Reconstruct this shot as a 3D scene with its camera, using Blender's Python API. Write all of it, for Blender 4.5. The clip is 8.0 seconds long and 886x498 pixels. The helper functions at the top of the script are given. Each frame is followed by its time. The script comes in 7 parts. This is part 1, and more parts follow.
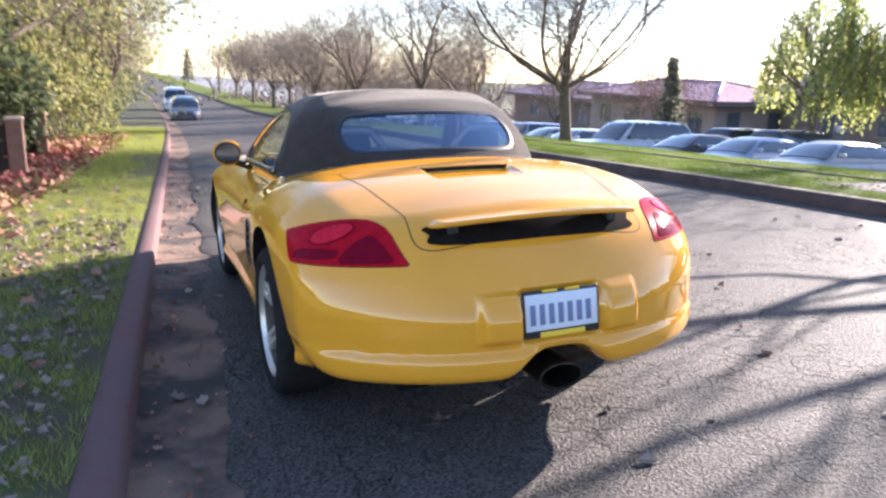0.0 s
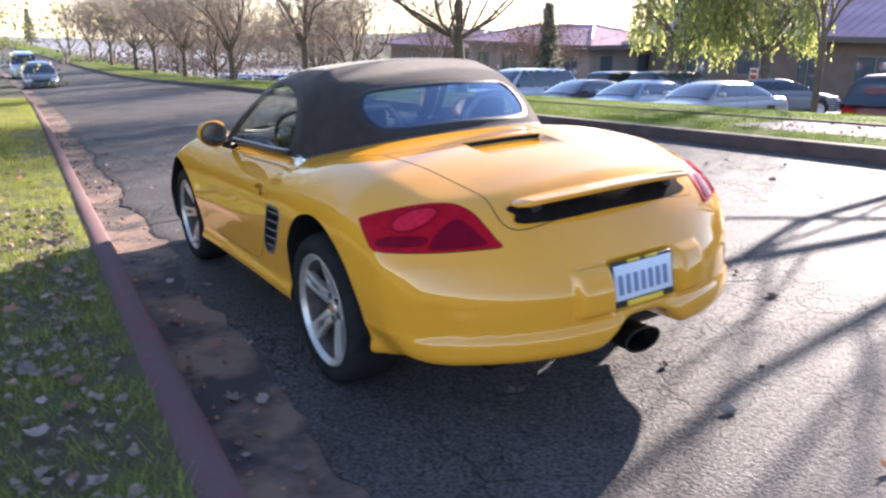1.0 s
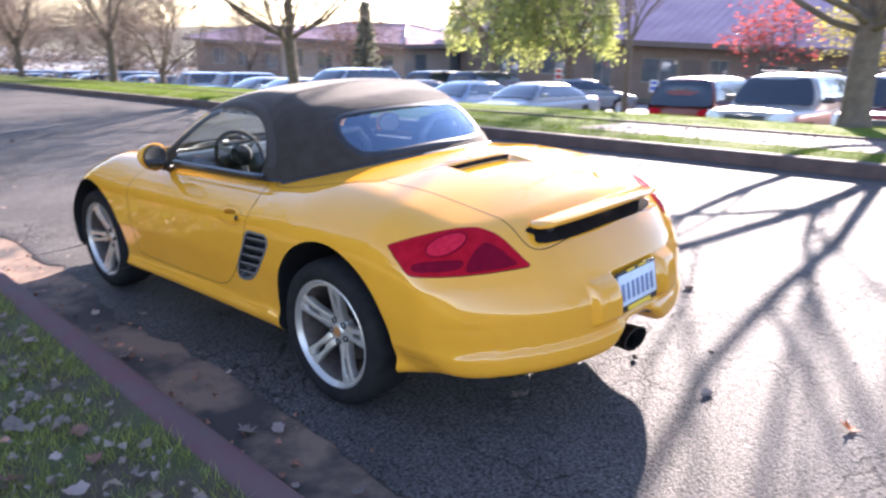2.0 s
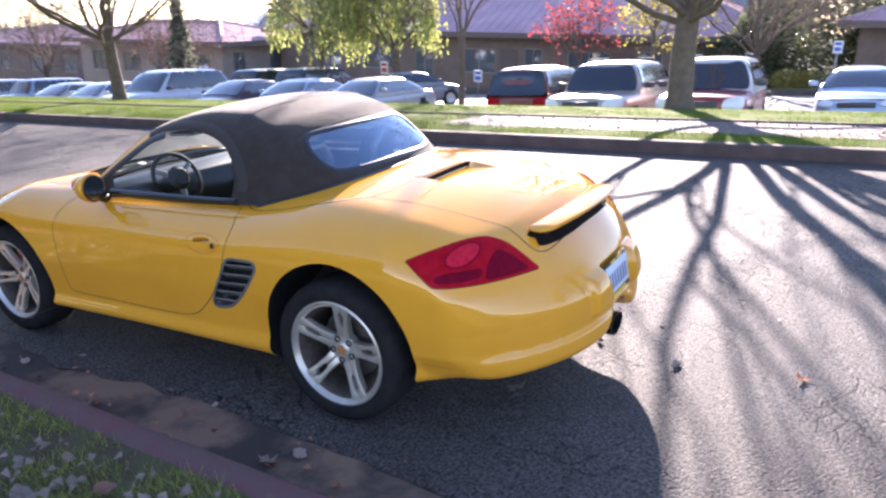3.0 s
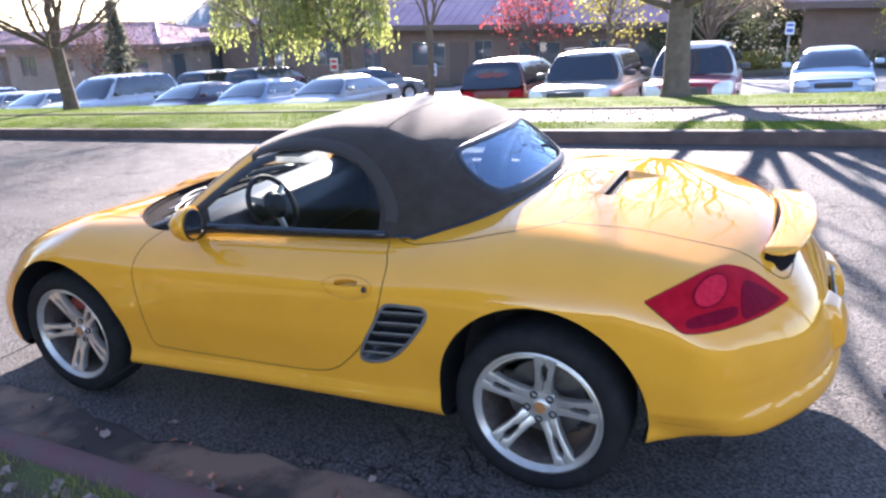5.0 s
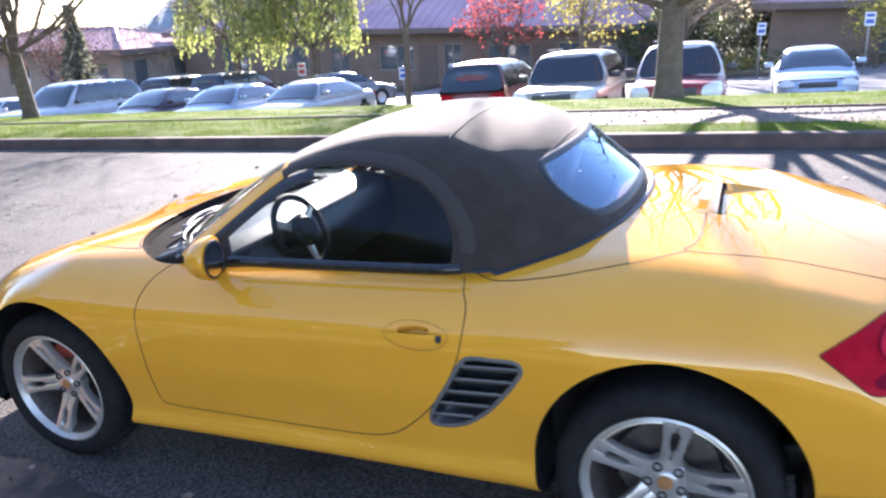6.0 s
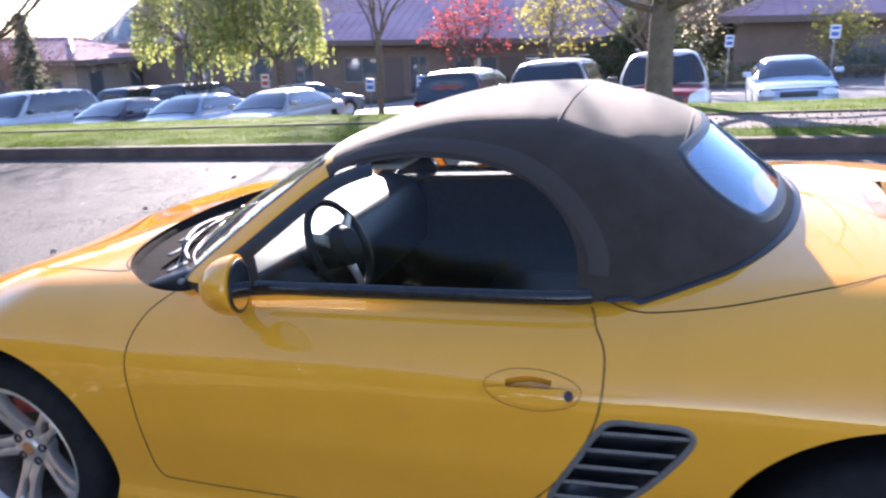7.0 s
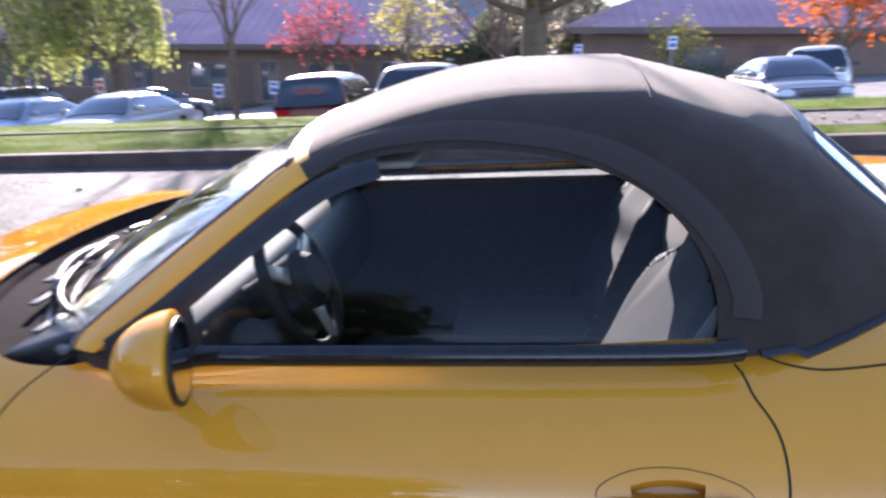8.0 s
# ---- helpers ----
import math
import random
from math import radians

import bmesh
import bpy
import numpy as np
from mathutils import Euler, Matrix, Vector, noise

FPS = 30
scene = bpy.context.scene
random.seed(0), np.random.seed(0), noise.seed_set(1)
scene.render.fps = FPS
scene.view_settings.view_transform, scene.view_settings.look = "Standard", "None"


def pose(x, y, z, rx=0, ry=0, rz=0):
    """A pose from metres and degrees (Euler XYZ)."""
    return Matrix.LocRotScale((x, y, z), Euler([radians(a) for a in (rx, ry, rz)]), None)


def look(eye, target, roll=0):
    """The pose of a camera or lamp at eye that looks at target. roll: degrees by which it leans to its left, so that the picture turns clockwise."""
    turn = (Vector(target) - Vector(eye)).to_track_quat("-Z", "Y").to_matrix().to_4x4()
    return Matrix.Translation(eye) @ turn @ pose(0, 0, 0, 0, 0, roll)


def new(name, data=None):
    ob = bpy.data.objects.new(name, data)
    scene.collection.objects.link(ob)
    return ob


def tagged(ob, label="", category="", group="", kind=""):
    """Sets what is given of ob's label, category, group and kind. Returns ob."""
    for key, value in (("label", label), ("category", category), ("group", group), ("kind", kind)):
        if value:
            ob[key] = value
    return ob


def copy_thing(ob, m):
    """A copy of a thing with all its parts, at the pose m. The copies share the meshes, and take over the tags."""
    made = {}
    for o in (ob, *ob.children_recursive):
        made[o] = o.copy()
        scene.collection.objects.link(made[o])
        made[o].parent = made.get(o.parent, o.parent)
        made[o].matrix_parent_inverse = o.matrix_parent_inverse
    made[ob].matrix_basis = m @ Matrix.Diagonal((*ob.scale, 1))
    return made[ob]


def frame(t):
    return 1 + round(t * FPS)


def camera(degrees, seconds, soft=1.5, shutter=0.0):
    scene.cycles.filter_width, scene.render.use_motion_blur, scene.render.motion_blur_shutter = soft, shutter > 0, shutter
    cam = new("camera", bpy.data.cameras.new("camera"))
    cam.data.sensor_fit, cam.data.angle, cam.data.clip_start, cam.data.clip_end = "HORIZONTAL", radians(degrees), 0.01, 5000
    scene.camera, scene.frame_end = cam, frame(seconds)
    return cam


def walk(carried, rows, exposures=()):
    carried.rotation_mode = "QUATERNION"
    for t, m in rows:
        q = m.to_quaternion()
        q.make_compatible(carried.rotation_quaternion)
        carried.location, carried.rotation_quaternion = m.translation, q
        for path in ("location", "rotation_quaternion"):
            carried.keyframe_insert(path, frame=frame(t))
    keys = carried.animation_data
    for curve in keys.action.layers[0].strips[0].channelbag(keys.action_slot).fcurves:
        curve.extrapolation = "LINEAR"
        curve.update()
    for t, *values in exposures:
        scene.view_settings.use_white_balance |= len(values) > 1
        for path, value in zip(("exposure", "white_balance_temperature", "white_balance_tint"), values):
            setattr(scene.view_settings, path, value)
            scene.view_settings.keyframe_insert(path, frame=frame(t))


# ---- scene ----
cam = camera(61.5, 8.0, soft=2.4, shutter=0.4)
PATH = [
    (0, (-1.364, -3.069, 1.387), (-0.621, -1.274, 0.909), 1.8),
    (0.2, (-1.502, -3.012, 1.415), (-0.689, -1.260, 0.897), 3.6),
    (0.5, (-1.703, -2.919, 1.452), (-0.761, -1.244, 0.897), 2.1),
    (0.7, (-1.820, -2.840, 1.460), (-0.859, -1.185, 0.880), 2.0),
    (1, (-1.989, -2.71, 1.468), (-0.979, -1.089, 0.874), 0.0),
    (1.2, (-2.110, -2.619, 1.484), (-1.088, -0.996, 0.919), 0.4),
    (1.5, (-2.304, -2.488, 1.518), (-1.187, -0.931, 0.944), 2.2),
    (1.7, (-2.451, -2.419, 1.551), (-1.229, -0.950, 0.962), 1.7),
    (2, (-2.678, -2.323, 1.604), (-1.288, -1.015, 1.006), 1.4),
    (2.2, (-2.801, -2.241, 1.626), (-1.334, -1.009, 1.051), 1.1),
    (3.3, (-3.276, -1.612, 1.707), (-1.599, -0.723, 1.075), -0.1),
    (3.5, (-3.322, -1.473, 1.693), (-1.663, -0.56, 1.05), -1.4),
    (3.7, (-3.329, -1.336, 1.689), (-1.698, -0.370, 1.052), -1.7),
    (3.9, (-3.327, -1.201, 1.687), (-1.690, -0.222, 1.085), -0.1),
    (4, (-3.325, -1.136, 1.686), (-1.669, -0.193, 1.079), 0.3),
    (4.2, (-3.308, -1.028, 1.686), (-1.613, -0.165, 1.068), 0.6),
    (5.3, (-3.014, -0.522, 1.69), (-1.277, 0.262, 1.083), -2.4),
    (5.5, (-2.937, -0.394, 1.668), (-1.169, 0.357, 1.112), -3.0),
    (5.8, (-2.847, -0.218, 1.647), (-1.075, 0.517, 1.082), -3.3),
    (6, (-2.776, -0.107, 1.629), (-1.017, 0.617, 1.01), -1.7),
    (6.2, (-2.676, -0.007, 1.599), (-0.936, 0.777, 1.003), -3.3),
    (6.5, (-2.518, 0.145, 1.546), (-0.756, 0.902, 0.978), -0.1),
    (6.7, (-2.441, 0.269, 1.509), (-0.674, 0.990, 0.912), 0.8),
    (7, (-2.336, 0.467, 1.456), (-0.531, 1.097, 0.87), -1.3),
    (7.2, (-2.256, 0.601, 1.432), (-0.441, 1.159, 0.803), -1.4),
    (7.5, (-2.121, 0.787, 1.399), (-0.284, 1.277, 0.779), -2.3),
    (7.7, (-2.010, 0.875, 1.370), (-0.150, 1.325, 0.791), -1.9),
    (8, (-1.831, 0.986, 1.322), (0.069, 1.238, 0.753), -0.0),
]
EXPOSURES = [(0.0, 2.5, 6500, 22), (0.5, 2.2, 6500, 21), (1.0, 2.45, 6500, 22), (1.5, 2.55, 6500, 21), (2.0, 2.85, 6500, 25), (3.5, 2.56, 6450, 28), (4.2, 2.52, 6400, 28), (5.5, 2.92, 6200, 23), (7.0, 2.6, 6200, 27), (7.5, 2.58, 6150, 33), (8.0, 2.48, 6200, 29)]
walk(cam, [(t, look(eye, target, roll)) for t, eye, target, roll in PATH], EXPOSURES)

# ---- daylight: low late-autumn sun ahead to the right ----
SUN_AZIMUTH, SUN_HEIGHT = radians(68.2), radians(19.1)
world = bpy.data.worlds.new("sky")
scene.world = world
world.use_nodes = True
sky = world.node_tree.nodes.new("ShaderNodeTexSky")
sky.sky_type, sky.sun_disc = "NISHITA", False
sky.sun_elevation, sky.sun_rotation = SUN_HEIGHT, SUN_AZIMUTH
sky.air_density, sky.dust_density, sky.ozone_density = 0.8, 0.08, 1.3
world.node_tree.links.new(sky.outputs[0], world.node_tree.nodes["Background"].inputs[0])
world.node_tree.nodes["Background"].inputs[1].default_value = 0.092
sun = new("sun", bpy.data.lights.new("sun", "SUN"))
sun.data.energy, sun.data.angle, sun.data.color = 4.0, radians(0.55), (1.0, 0.93, 0.82)
toward_sun = Vector((math.sin(SUN_AZIMUTH) * math.cos(SUN_HEIGHT), math.cos(SUN_AZIMUTH) * math.cos(SUN_HEIGHT), math.sin(SUN_HEIGHT)))
sun.matrix_world = look(toward_sun * 50, (0, 0, 0))


# ---- building helpers ----
def part(name, bm, mat, parent, label="", smooth=True, flat_angle=None):
    """Links a bmesh, or a mesh, as one mesh object under a thing or a part."""
    if isinstance(bm, bmesh.types.BMesh):
        mesh = bpy.data.meshes.new(name)
        bm.normal_update()
        bm.to_mesh(mesh)
        bm.free()
    else:
        mesh = bm
    if len(mesh.polygons) and smooth is not None:
        mesh.polygons.foreach_set("use_smooth", [bool(smooth)] * len(mesh.polygons))
        if smooth and flat_angle:
            mesh.set_sharp_from_angle(angle=radians(flat_angle))
    if not mesh.materials:
        mesh.materials.append(mat)
    ob = new(name, mesh)
    ob.parent = parent
    if label:
        tagged(ob, label)
    return ob


def thing(name, label, category, m=None, group="", kind=""):
    """An empty that carries a thing's parts."""
    ob = new(name)
    ob.empty_display_size = 0.1
    if m is not None:
        ob.matrix_world = m
    return tagged(ob, label, category, group, kind)


def solid(name, bm, mat, label, category="", group="", kind="", smooth=False, m=None, flat_angle=None):
    """A thing of one mesh."""
    ob = part(name, bm, mat, None, label, smooth, flat_angle)
    if m is not None:
        ob.matrix_world = m
    return tagged(ob, label, category, group, kind)


def mesh_from(name, verts, faces, normals=None):
    mesh = bpy.data.meshes.new(name)
    mesh.from_pydata([tuple(v) for v in verts], [], [tuple(int(i) for i in f) for f in faces])
    mesh.update()
    if normals is not None:
        mesh.polygons.foreach_set("use_smooth", [True] * len(mesh.polygons))
        mesh.normals_split_custom_set_from_vertices([tuple(n) for n in normals])
    return mesh


def box(bm, lo, hi, bevel=0.0, m=None):
    """Adds a box, with its edges rounded, to a bmesh."""
    size, mid = Vector(hi) - Vector(lo), (Vector(hi) + Vector(lo)) / 2
    made = bmesh.ops.create_cube(bm, size=1.0, matrix=Matrix.Translation(mid) @ Matrix.Diagonal((*size, 1)))["verts"]
    if bevel:
        edges = list({e for v in made for e in v.link_edges})
        made = bmesh.ops.bevel(bm, geom=made + edges, offset=bevel, segments=2, profile=0.5, affect="EDGES")["verts"]
    if m is not None:
        bmesh.ops.transform(bm, matrix=m, verts=list({v for v in made}))
    return made


def tube(bm, points, radii, sides=8, caps=True):
    """Adds a round tube through points to a bmesh."""
    points = [Vector(p) for p in points]
    if not isinstance(radii, (list, tuple)):
        radii = [radii] * len(points)
    rings, side = [], None
    for k, p in enumerate(points):
        ahead = (points[min(k + 1, len(points) - 1)] - points[max(k - 1, 0)]).normalized()
        if side is None:
            side = ahead.orthogonal().normalized()
        side = (side - ahead * side.dot(ahead))
        side = side.normalized() if side.length > 1e-6 else ahead.orthogonal().normalized()
        up = ahead.cross(side)
        rings.append([bm.verts.new(p + (side * math.cos(2 * math.pi * s / sides) + up * math.sin(2 * math.pi * s / sides)) * radii[k]) for s in range(sides)])
    for a, b in zip(rings, rings[1:]):
        for s in range(sides):
            bm.faces.new((a[s], a[(s + 1) % sides], b[(s + 1) % sides], b[s]))
    if caps:
        bm.faces.new(rings[0][::-1])
        bm.faces.new(rings[-1])


def spin(bm, profile, axis="x", sides=48, closed=False):
    """Turns a profile of (along the axis, radius) pairs about an axis."""
    rings = []
    for s in range(sides):
        c, d = math.cos(2 * math.pi * s / sides), math.sin(2 * math.pi * s / sides)
        ring = []
        for along, r in profile:
            ring.append(bm.verts.new({"x": (along, r * c, r * d), "y": (r * d, along, r * c), "z": (r * c, r * d, along)}[axis]))
        rings.append(ring)
    count = len(profile) if closed else len(profile) - 1
    for s in range(sides):
        a, b = rings[s], rings[(s + 1) % sides]
        for k in range(count):
            j = (k + 1) % len(profile)
            bm.faces.new((a[k], a[j], b[j], b[k]))


def prism(bm, outline, lo, hi, axis="x", bevel=0.0):
    """Adds a slab with an outline in the plane across an axis, from lo to hi along it."""
    def at(p, along):
        return {"x": (along, p[0], p[1]), "y": (p[0], along, p[1]), "z": (p[0], p[1], along)}[axis]
    a, b = [bm.verts.new(at(p, lo)) for p in outline], [bm.verts.new(at(p, hi)) for p in outline]
    faces = [bm.faces.new(a[::-1]), bm.faces.new(b)]
    for k in range(len(outline)):
        j = (k + 1) % len(outline)
        faces.append(bm.faces.new((a[k], a[j], b[j], b[k])))
    bmesh.ops.recalc_face_normals(bm, faces=faces)
    if bevel:
        edges = list({e for v in a + b for e in v.link_edges})
        bmesh.ops.bevel(bm, geom=a + b + edges, offset=bevel, segments=2, profile=0.5, affect="EDGES")


# ---- materials ----
def material(name, colour, rough=0.6, metal=0.0, second=None, scale=8.0, detail=4.0, mix=(0.35, 0.65), bump=0.0, bump_scale=60.0,
             coat=0.0, gloss_vary=0.0, island=0.0, each=0.0, space="Object"):
    """A procedural surface: two tones broken up by noise at one size, fine relief at another."""
    m = bpy.data.materials.new(name)
    m.use_nodes = True
    tree, shader = m.node_tree, m.node_tree.nodes["Principled BSDF"]
    node, link = tree.nodes.new, tree.links.new
    shader.inputs["Roughness"].default_value, shader.inputs["Metallic"].default_value = rough, metal
    shader.inputs["Base Color"].default_value = (*colour, 1)
    shader.inputs["Coat Weight"].default_value = coat
    shader.inputs["Coat Roughness"].default_value = 0.03
    place = node("ShaderNodeTexCoord").outputs[space]
    last = None
    if second:
        noise_tex, ramp, blend = node("ShaderNodeTexNoise"), node("ShaderNodeMapRange"), node("ShaderNodeMix")
        noise_tex.inputs["Scale"].default_value, noise_tex.inputs["Detail"].default_value = scale, detail
        noise_tex.inputs["Roughness"].default_value = 0.62
        ramp.inputs["From Min"].default_value, ramp.inputs["From Max"].default_value = mix
        blend.data_type = "RGBA"
        blend.inputs[6].default_value, blend.inputs[7].default_value = (*colour, 1), (*second, 1)
        link(place, noise_tex.inputs["Vector"])
        link(noise_tex.outputs["Fac"], ramp.inputs["Value"])
        link(ramp.outputs["Result"], blend.inputs["Factor"])
        last = blend.outputs[2]
    for amount, source in ((island, "island"), (each, "each")):
        if amount:
            give = node("ShaderNodeNewGeometry").outputs["Random Per Island"] if source == "island" else node("ShaderNodeObjectInfo").outputs["Random"]
            tone, hue = node("ShaderNodeMapRange"), node("ShaderNodeHueSaturation")
            tone.inputs["To Min"].default_value, tone.inputs["To Max"].default_value = 1 - amount, 1 + amount
            hue.inputs["Color"].default_value = (*colour, 1)
            if last:
                link(last, hue.inputs["Color"])
            link(give, tone.inputs["Value"])
            link(tone.outputs["Result"], hue.inputs["Value"])
            last = hue.outputs["Color"]
    if last:
        link(last, shader.inputs["Base Color"])
    if gloss_vary:
        patch_tex, spread = node("ShaderNodeTexNoise"), node("ShaderNodeMapRange")
        patch_tex.inputs["Scale"].default_value, patch_tex.inputs["Detail"].default_value = scale * 0.6, 3
        spread.inputs["To Min"].default_value, spread.inputs["To Max"].default_value = max(0.0, rough - gloss_vary), min(1.0, rough + gloss_vary)
        link(place, patch_tex.inputs["Vector"])
        link(patch_tex.outputs["Fac"], spread.inputs["Value"])
        link(spread.outputs["Result"], shader.inputs["Roughness"])
    if bump:
        fine, relief = node("ShaderNodeTexNoise"), node("ShaderNodeBump")
        fine.inputs["Scale"].default_value, fine.inputs["Detail"].default_value = bump_scale, 5
        relief.inputs["Strength"].default_value, relief.inputs["Distance"].default_value = 1.0, bump
        link(place, fine.inputs["Vector"])
        link(fine.outputs["Fac"], relief.inputs["Height"])
        link(relief.outputs["Normal"], shader.inputs["Normal"])
    return m


def glass(name, tint, rough=0.0, ior=1.5, shine_tint=(1, 1, 1)):
    """A thin pane: tinted and see-through, with a mirror on top that grows at grazing angles."""
    m = bpy.data.materials.new(name)
    m.use_nodes = True
    tree = m.node_tree
    clear, shine, blend, edge, rise, share = (tree.nodes.new(k) for k in ("ShaderNodeBsdfTransparent", "ShaderNodeBsdfGlossy", "ShaderNodeMixShader", "ShaderNodeLayerWeight", "ShaderNodeMath", "ShaderNodeMapRange"))
    clear.inputs["Color"].default_value = (*tint, 1)
    shine.inputs["Roughness"].default_value = rough
    shine.inputs["Color"].default_value = (*shine_tint, 1)
    edge.inputs["Blend"].default_value = 0.5
    rise.operation, rise.inputs[1].default_value = "POWER", 5.0
    share.inputs["To Min"].default_value, share.inputs["To Max"].default_value = ((ior - 1) / (ior + 1)) ** 2, 1.0
    tree.links.new(edge.outputs["Facing"], rise.inputs[0])
    tree.links.new(rise.outputs[0], share.inputs["Value"])
    tree.links.new(share.outputs["Result"], blend.inputs[0])
    tree.links.new(clear.outputs[0], blend.inputs[1])
    tree.links.new(shine.outputs[0], blend.inputs[2])
    tree.links.new(blend.outputs[0], tree.nodes["Material Output"].inputs["Surface"])
    return m


YELLOW = material("yellow_paint", (0.78, 0.342, 0.028), rough=0.42, second=(0.74, 0.320, 0.025), scale=3.0, coat=1.0)
YELLOW.node_tree.nodes["Principled BSDF"].inputs["Coat IOR"].default_value = 1.6
YELLOW.node_tree.nodes["Principled BSDF"].inputs["Specular IOR Level"].default_value = 0.0
YELLOW.node_tree.nodes["Principled BSDF"].inputs["Coat Roughness"].default_value = 0.02
# the body's yellow again, deeper, with the coat's pale reflection cut for the pillars
PILLAR = material("low_gloss_yellow_paint", (0.86, 0.385, 0.02), rough=0.55, second=(0.80, 0.35, 0.018), scale=5.0, coat=0.08)
SLOT_BLACK = material("matt_black_slot", (0.012, 0.010, 0.009), rough=0.95, second=(0.018, 0.015, 0.014), scale=20)
SLOT_BLACK.node_tree.nodes["Principled BSDF"].inputs["Specular IOR Level"].default_value = 0.05
GLOSSY_SEAL = material("glossy_black_seal", (0.012, 0.012, 0.013), rough=0.12, second=(0.02, 0.02, 0.02), scale=30)
BLACK_TRIM = material("black_trim", (0.012, 0.012, 0.013), rough=0.45, second=(0.02, 0.02, 0.021), scale=30)
GAP = material("panel_gap", (0.045, 0.024, 0.006), rough=0.8)
FABRIC = material("roof_fabric", (0.027, 0.0185, 0.0135), rough=1.0, second=(0.038, 0.029, 0.024), scale=14, bump=0.0006, bump_scale=900)
SEAM_FABRIC = material("roof_binding", (0.040, 0.032, 0.028), rough=0.95, bump=0.0004, bump_scale=700)
for cloth in (FABRIC, SEAM_FABRIC):
    shader = cloth.node_tree.nodes["Principled BSDF"]
    shader.inputs["Sheen Weight"].default_value, shader.inputs["Sheen Roughness"].default_value = 0.26, 0.35
    shader.inputs["Sheen Tint"].default_value = (1.0, 0.92, 0.82, 1)
RUBBER = material("tyre_rubber", (0.012, 0.011, 0.011), rough=0.9, second=(0.020, 0.018, 0.017), scale=20, bump=0.0005, bump_scale=200)
RUBBER.node_tree.nodes["Principled BSDF"].inputs["Specular IOR Level"].default_value = 0.2
ALLOY = material("silver_alloy", (0.62, 0.575, 0.51), rough=0.34, metal=0.6, second=(0.48, 0.43, 0.37), scale=9, gloss_vary=0.08)
# darker than the rim, for the barrel behind the spokes
BARREL_BROWN = material("dark_brown_metal", (0.10, 0.075, 0.06), rough=0.6, metal=0.3, second=(0.06, 0.045, 0.038), scale=30)
RED_CALIPER = material("dull_red_caliper", (0.42, 0.06, 0.045), rough=0.5, second=(0.30, 0.05, 0.04), scale=20)
BADGE = material("brown_badge", (0.46, 0.20, 0.07), rough=0.4, second=(0.30, 0.13, 0.05), scale=60)
CALIPER = material("brake_parts", (0.10, 0.09, 0.085), rough=0.55, metal=0.6, second=(0.16, 0.13, 0.11), scale=25)
RED_LENS = material("red_lens", (0.44, 0.008, 0.020), rough=0.14, second=(0.34, 0.005, 0.013), scale=26)
DARK_LENS = material("dark_red_lens", (0.20, 0.004, 0.018), rough=0.07, second=(0.14, 0.003, 0.014), scale=40)
CLEAR_LENS = material("bright_red_lens", (0.62, 0.022, 0.045), rough=0.07, second=(0.50, 0.012, 0.03), scale=50)
for lens in (RED_LENS, DARK_LENS, CLEAR_LENS):
    lens.node_tree.nodes["Principled BSDF"].inputs["Specular IOR Level"].default_value = 0.06
SLAT = material("intake_slat", (0.10, 0.092, 0.085), rough=0.55, second=(0.135, 0.125, 0.115), scale=30)
ORANGE_LENS = material("orange_reflector", (0.75, 0.16, 0.02), rough=0.2, coat=1.0)
WINDOW = glass("car_glass", (0.86, 0.92, 0.90), ior=1.30)
HEADLIGHT = glass("headlight_lens", (0.85, 0.88, 0.9))
# sky-blue reflection coloured into the shine and strengthened by a high ior
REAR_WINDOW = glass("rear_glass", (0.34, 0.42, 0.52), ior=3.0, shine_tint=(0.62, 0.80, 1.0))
CHROME = material("polished_metal", (0.7, 0.7, 0.7), rough=0.12, metal=1.0)
LEATHER = material("black_leather", (0.010, 0.0095, 0.010), rough=0.7, second=(0.016, 0.015, 0.015), scale=40, bump=0.0004, bump_scale=300)
LEATHER.node_tree.nodes["Principled BSDF"].inputs["Specular IOR Level"].default_value = 0.2
DASH = material("worn_dashboard", (0.016, 0.016, 0.017), rough=0.42, second=(0.024, 0.023, 0.023), scale=30, bump=0.0003, bump_scale=400)
DASH.node_tree.nodes["Principled BSDF"].inputs["Specular IOR Level"].default_value = 0.45
CARPET = material("dark_carpet", (0.045, 0.036, 0.031), rough=0.95, second=(0.032, 0.026, 0.023), scale=40)
EXHAUST = material("sooty_steel", (0.05, 0.045, 0.04), rough=0.45, metal=0.8, second=(0.02, 0.018, 0.016), scale=30)
PLATE_WHITE = material("plate_white", (0.66, 0.70, 0.74), rough=0.45, second=(0.58, 0.64, 0.70), scale=20)
PLATE_BLUE = material("plate_blue", (0.15, 0.19, 0.31), rough=0.5)
PLATE_YELLOW = material("plate_frame_yellow", (0.80, 0.50, 0.03), rough=0.5)


# ---- ground: a road that falls gently ahead, kerbs, lawn, verge and a lower parking lot ----
ROAD_TURN = radians(2.8)
SIDE_FALL, ROAD_FALL = math.tan(radians(1.5)), math.tan(radians(3.0))


def road_xy(u, v):
    """From metres across and along the road to the world; the road bends a little to the left far ahead."""
    bend = -0.00045 * max(0.0, v - 12) ** 2 if v < 110 else -0.00045 * 98 ** 2 - 0.088 * (v - 110)
    u = u + bend
    return u * math.cos(ROAD_TURN) + v * math.sin(ROAD_TURN), -u * math.sin(ROAD_TURN) + v * math.cos(ROAD_TURN)


def fall(y):
    """How far the road has dropped at y."""
    if y > 45:
        return ROAD_FALL * (45 + 25 * (1 - math.exp(-(y - 45) / 25)))
    if y < -25:
        return ROAD_FALL * (-25 - 15 * (1 - math.exp((y + 25) / 15)))
    return ROAD_FALL * y


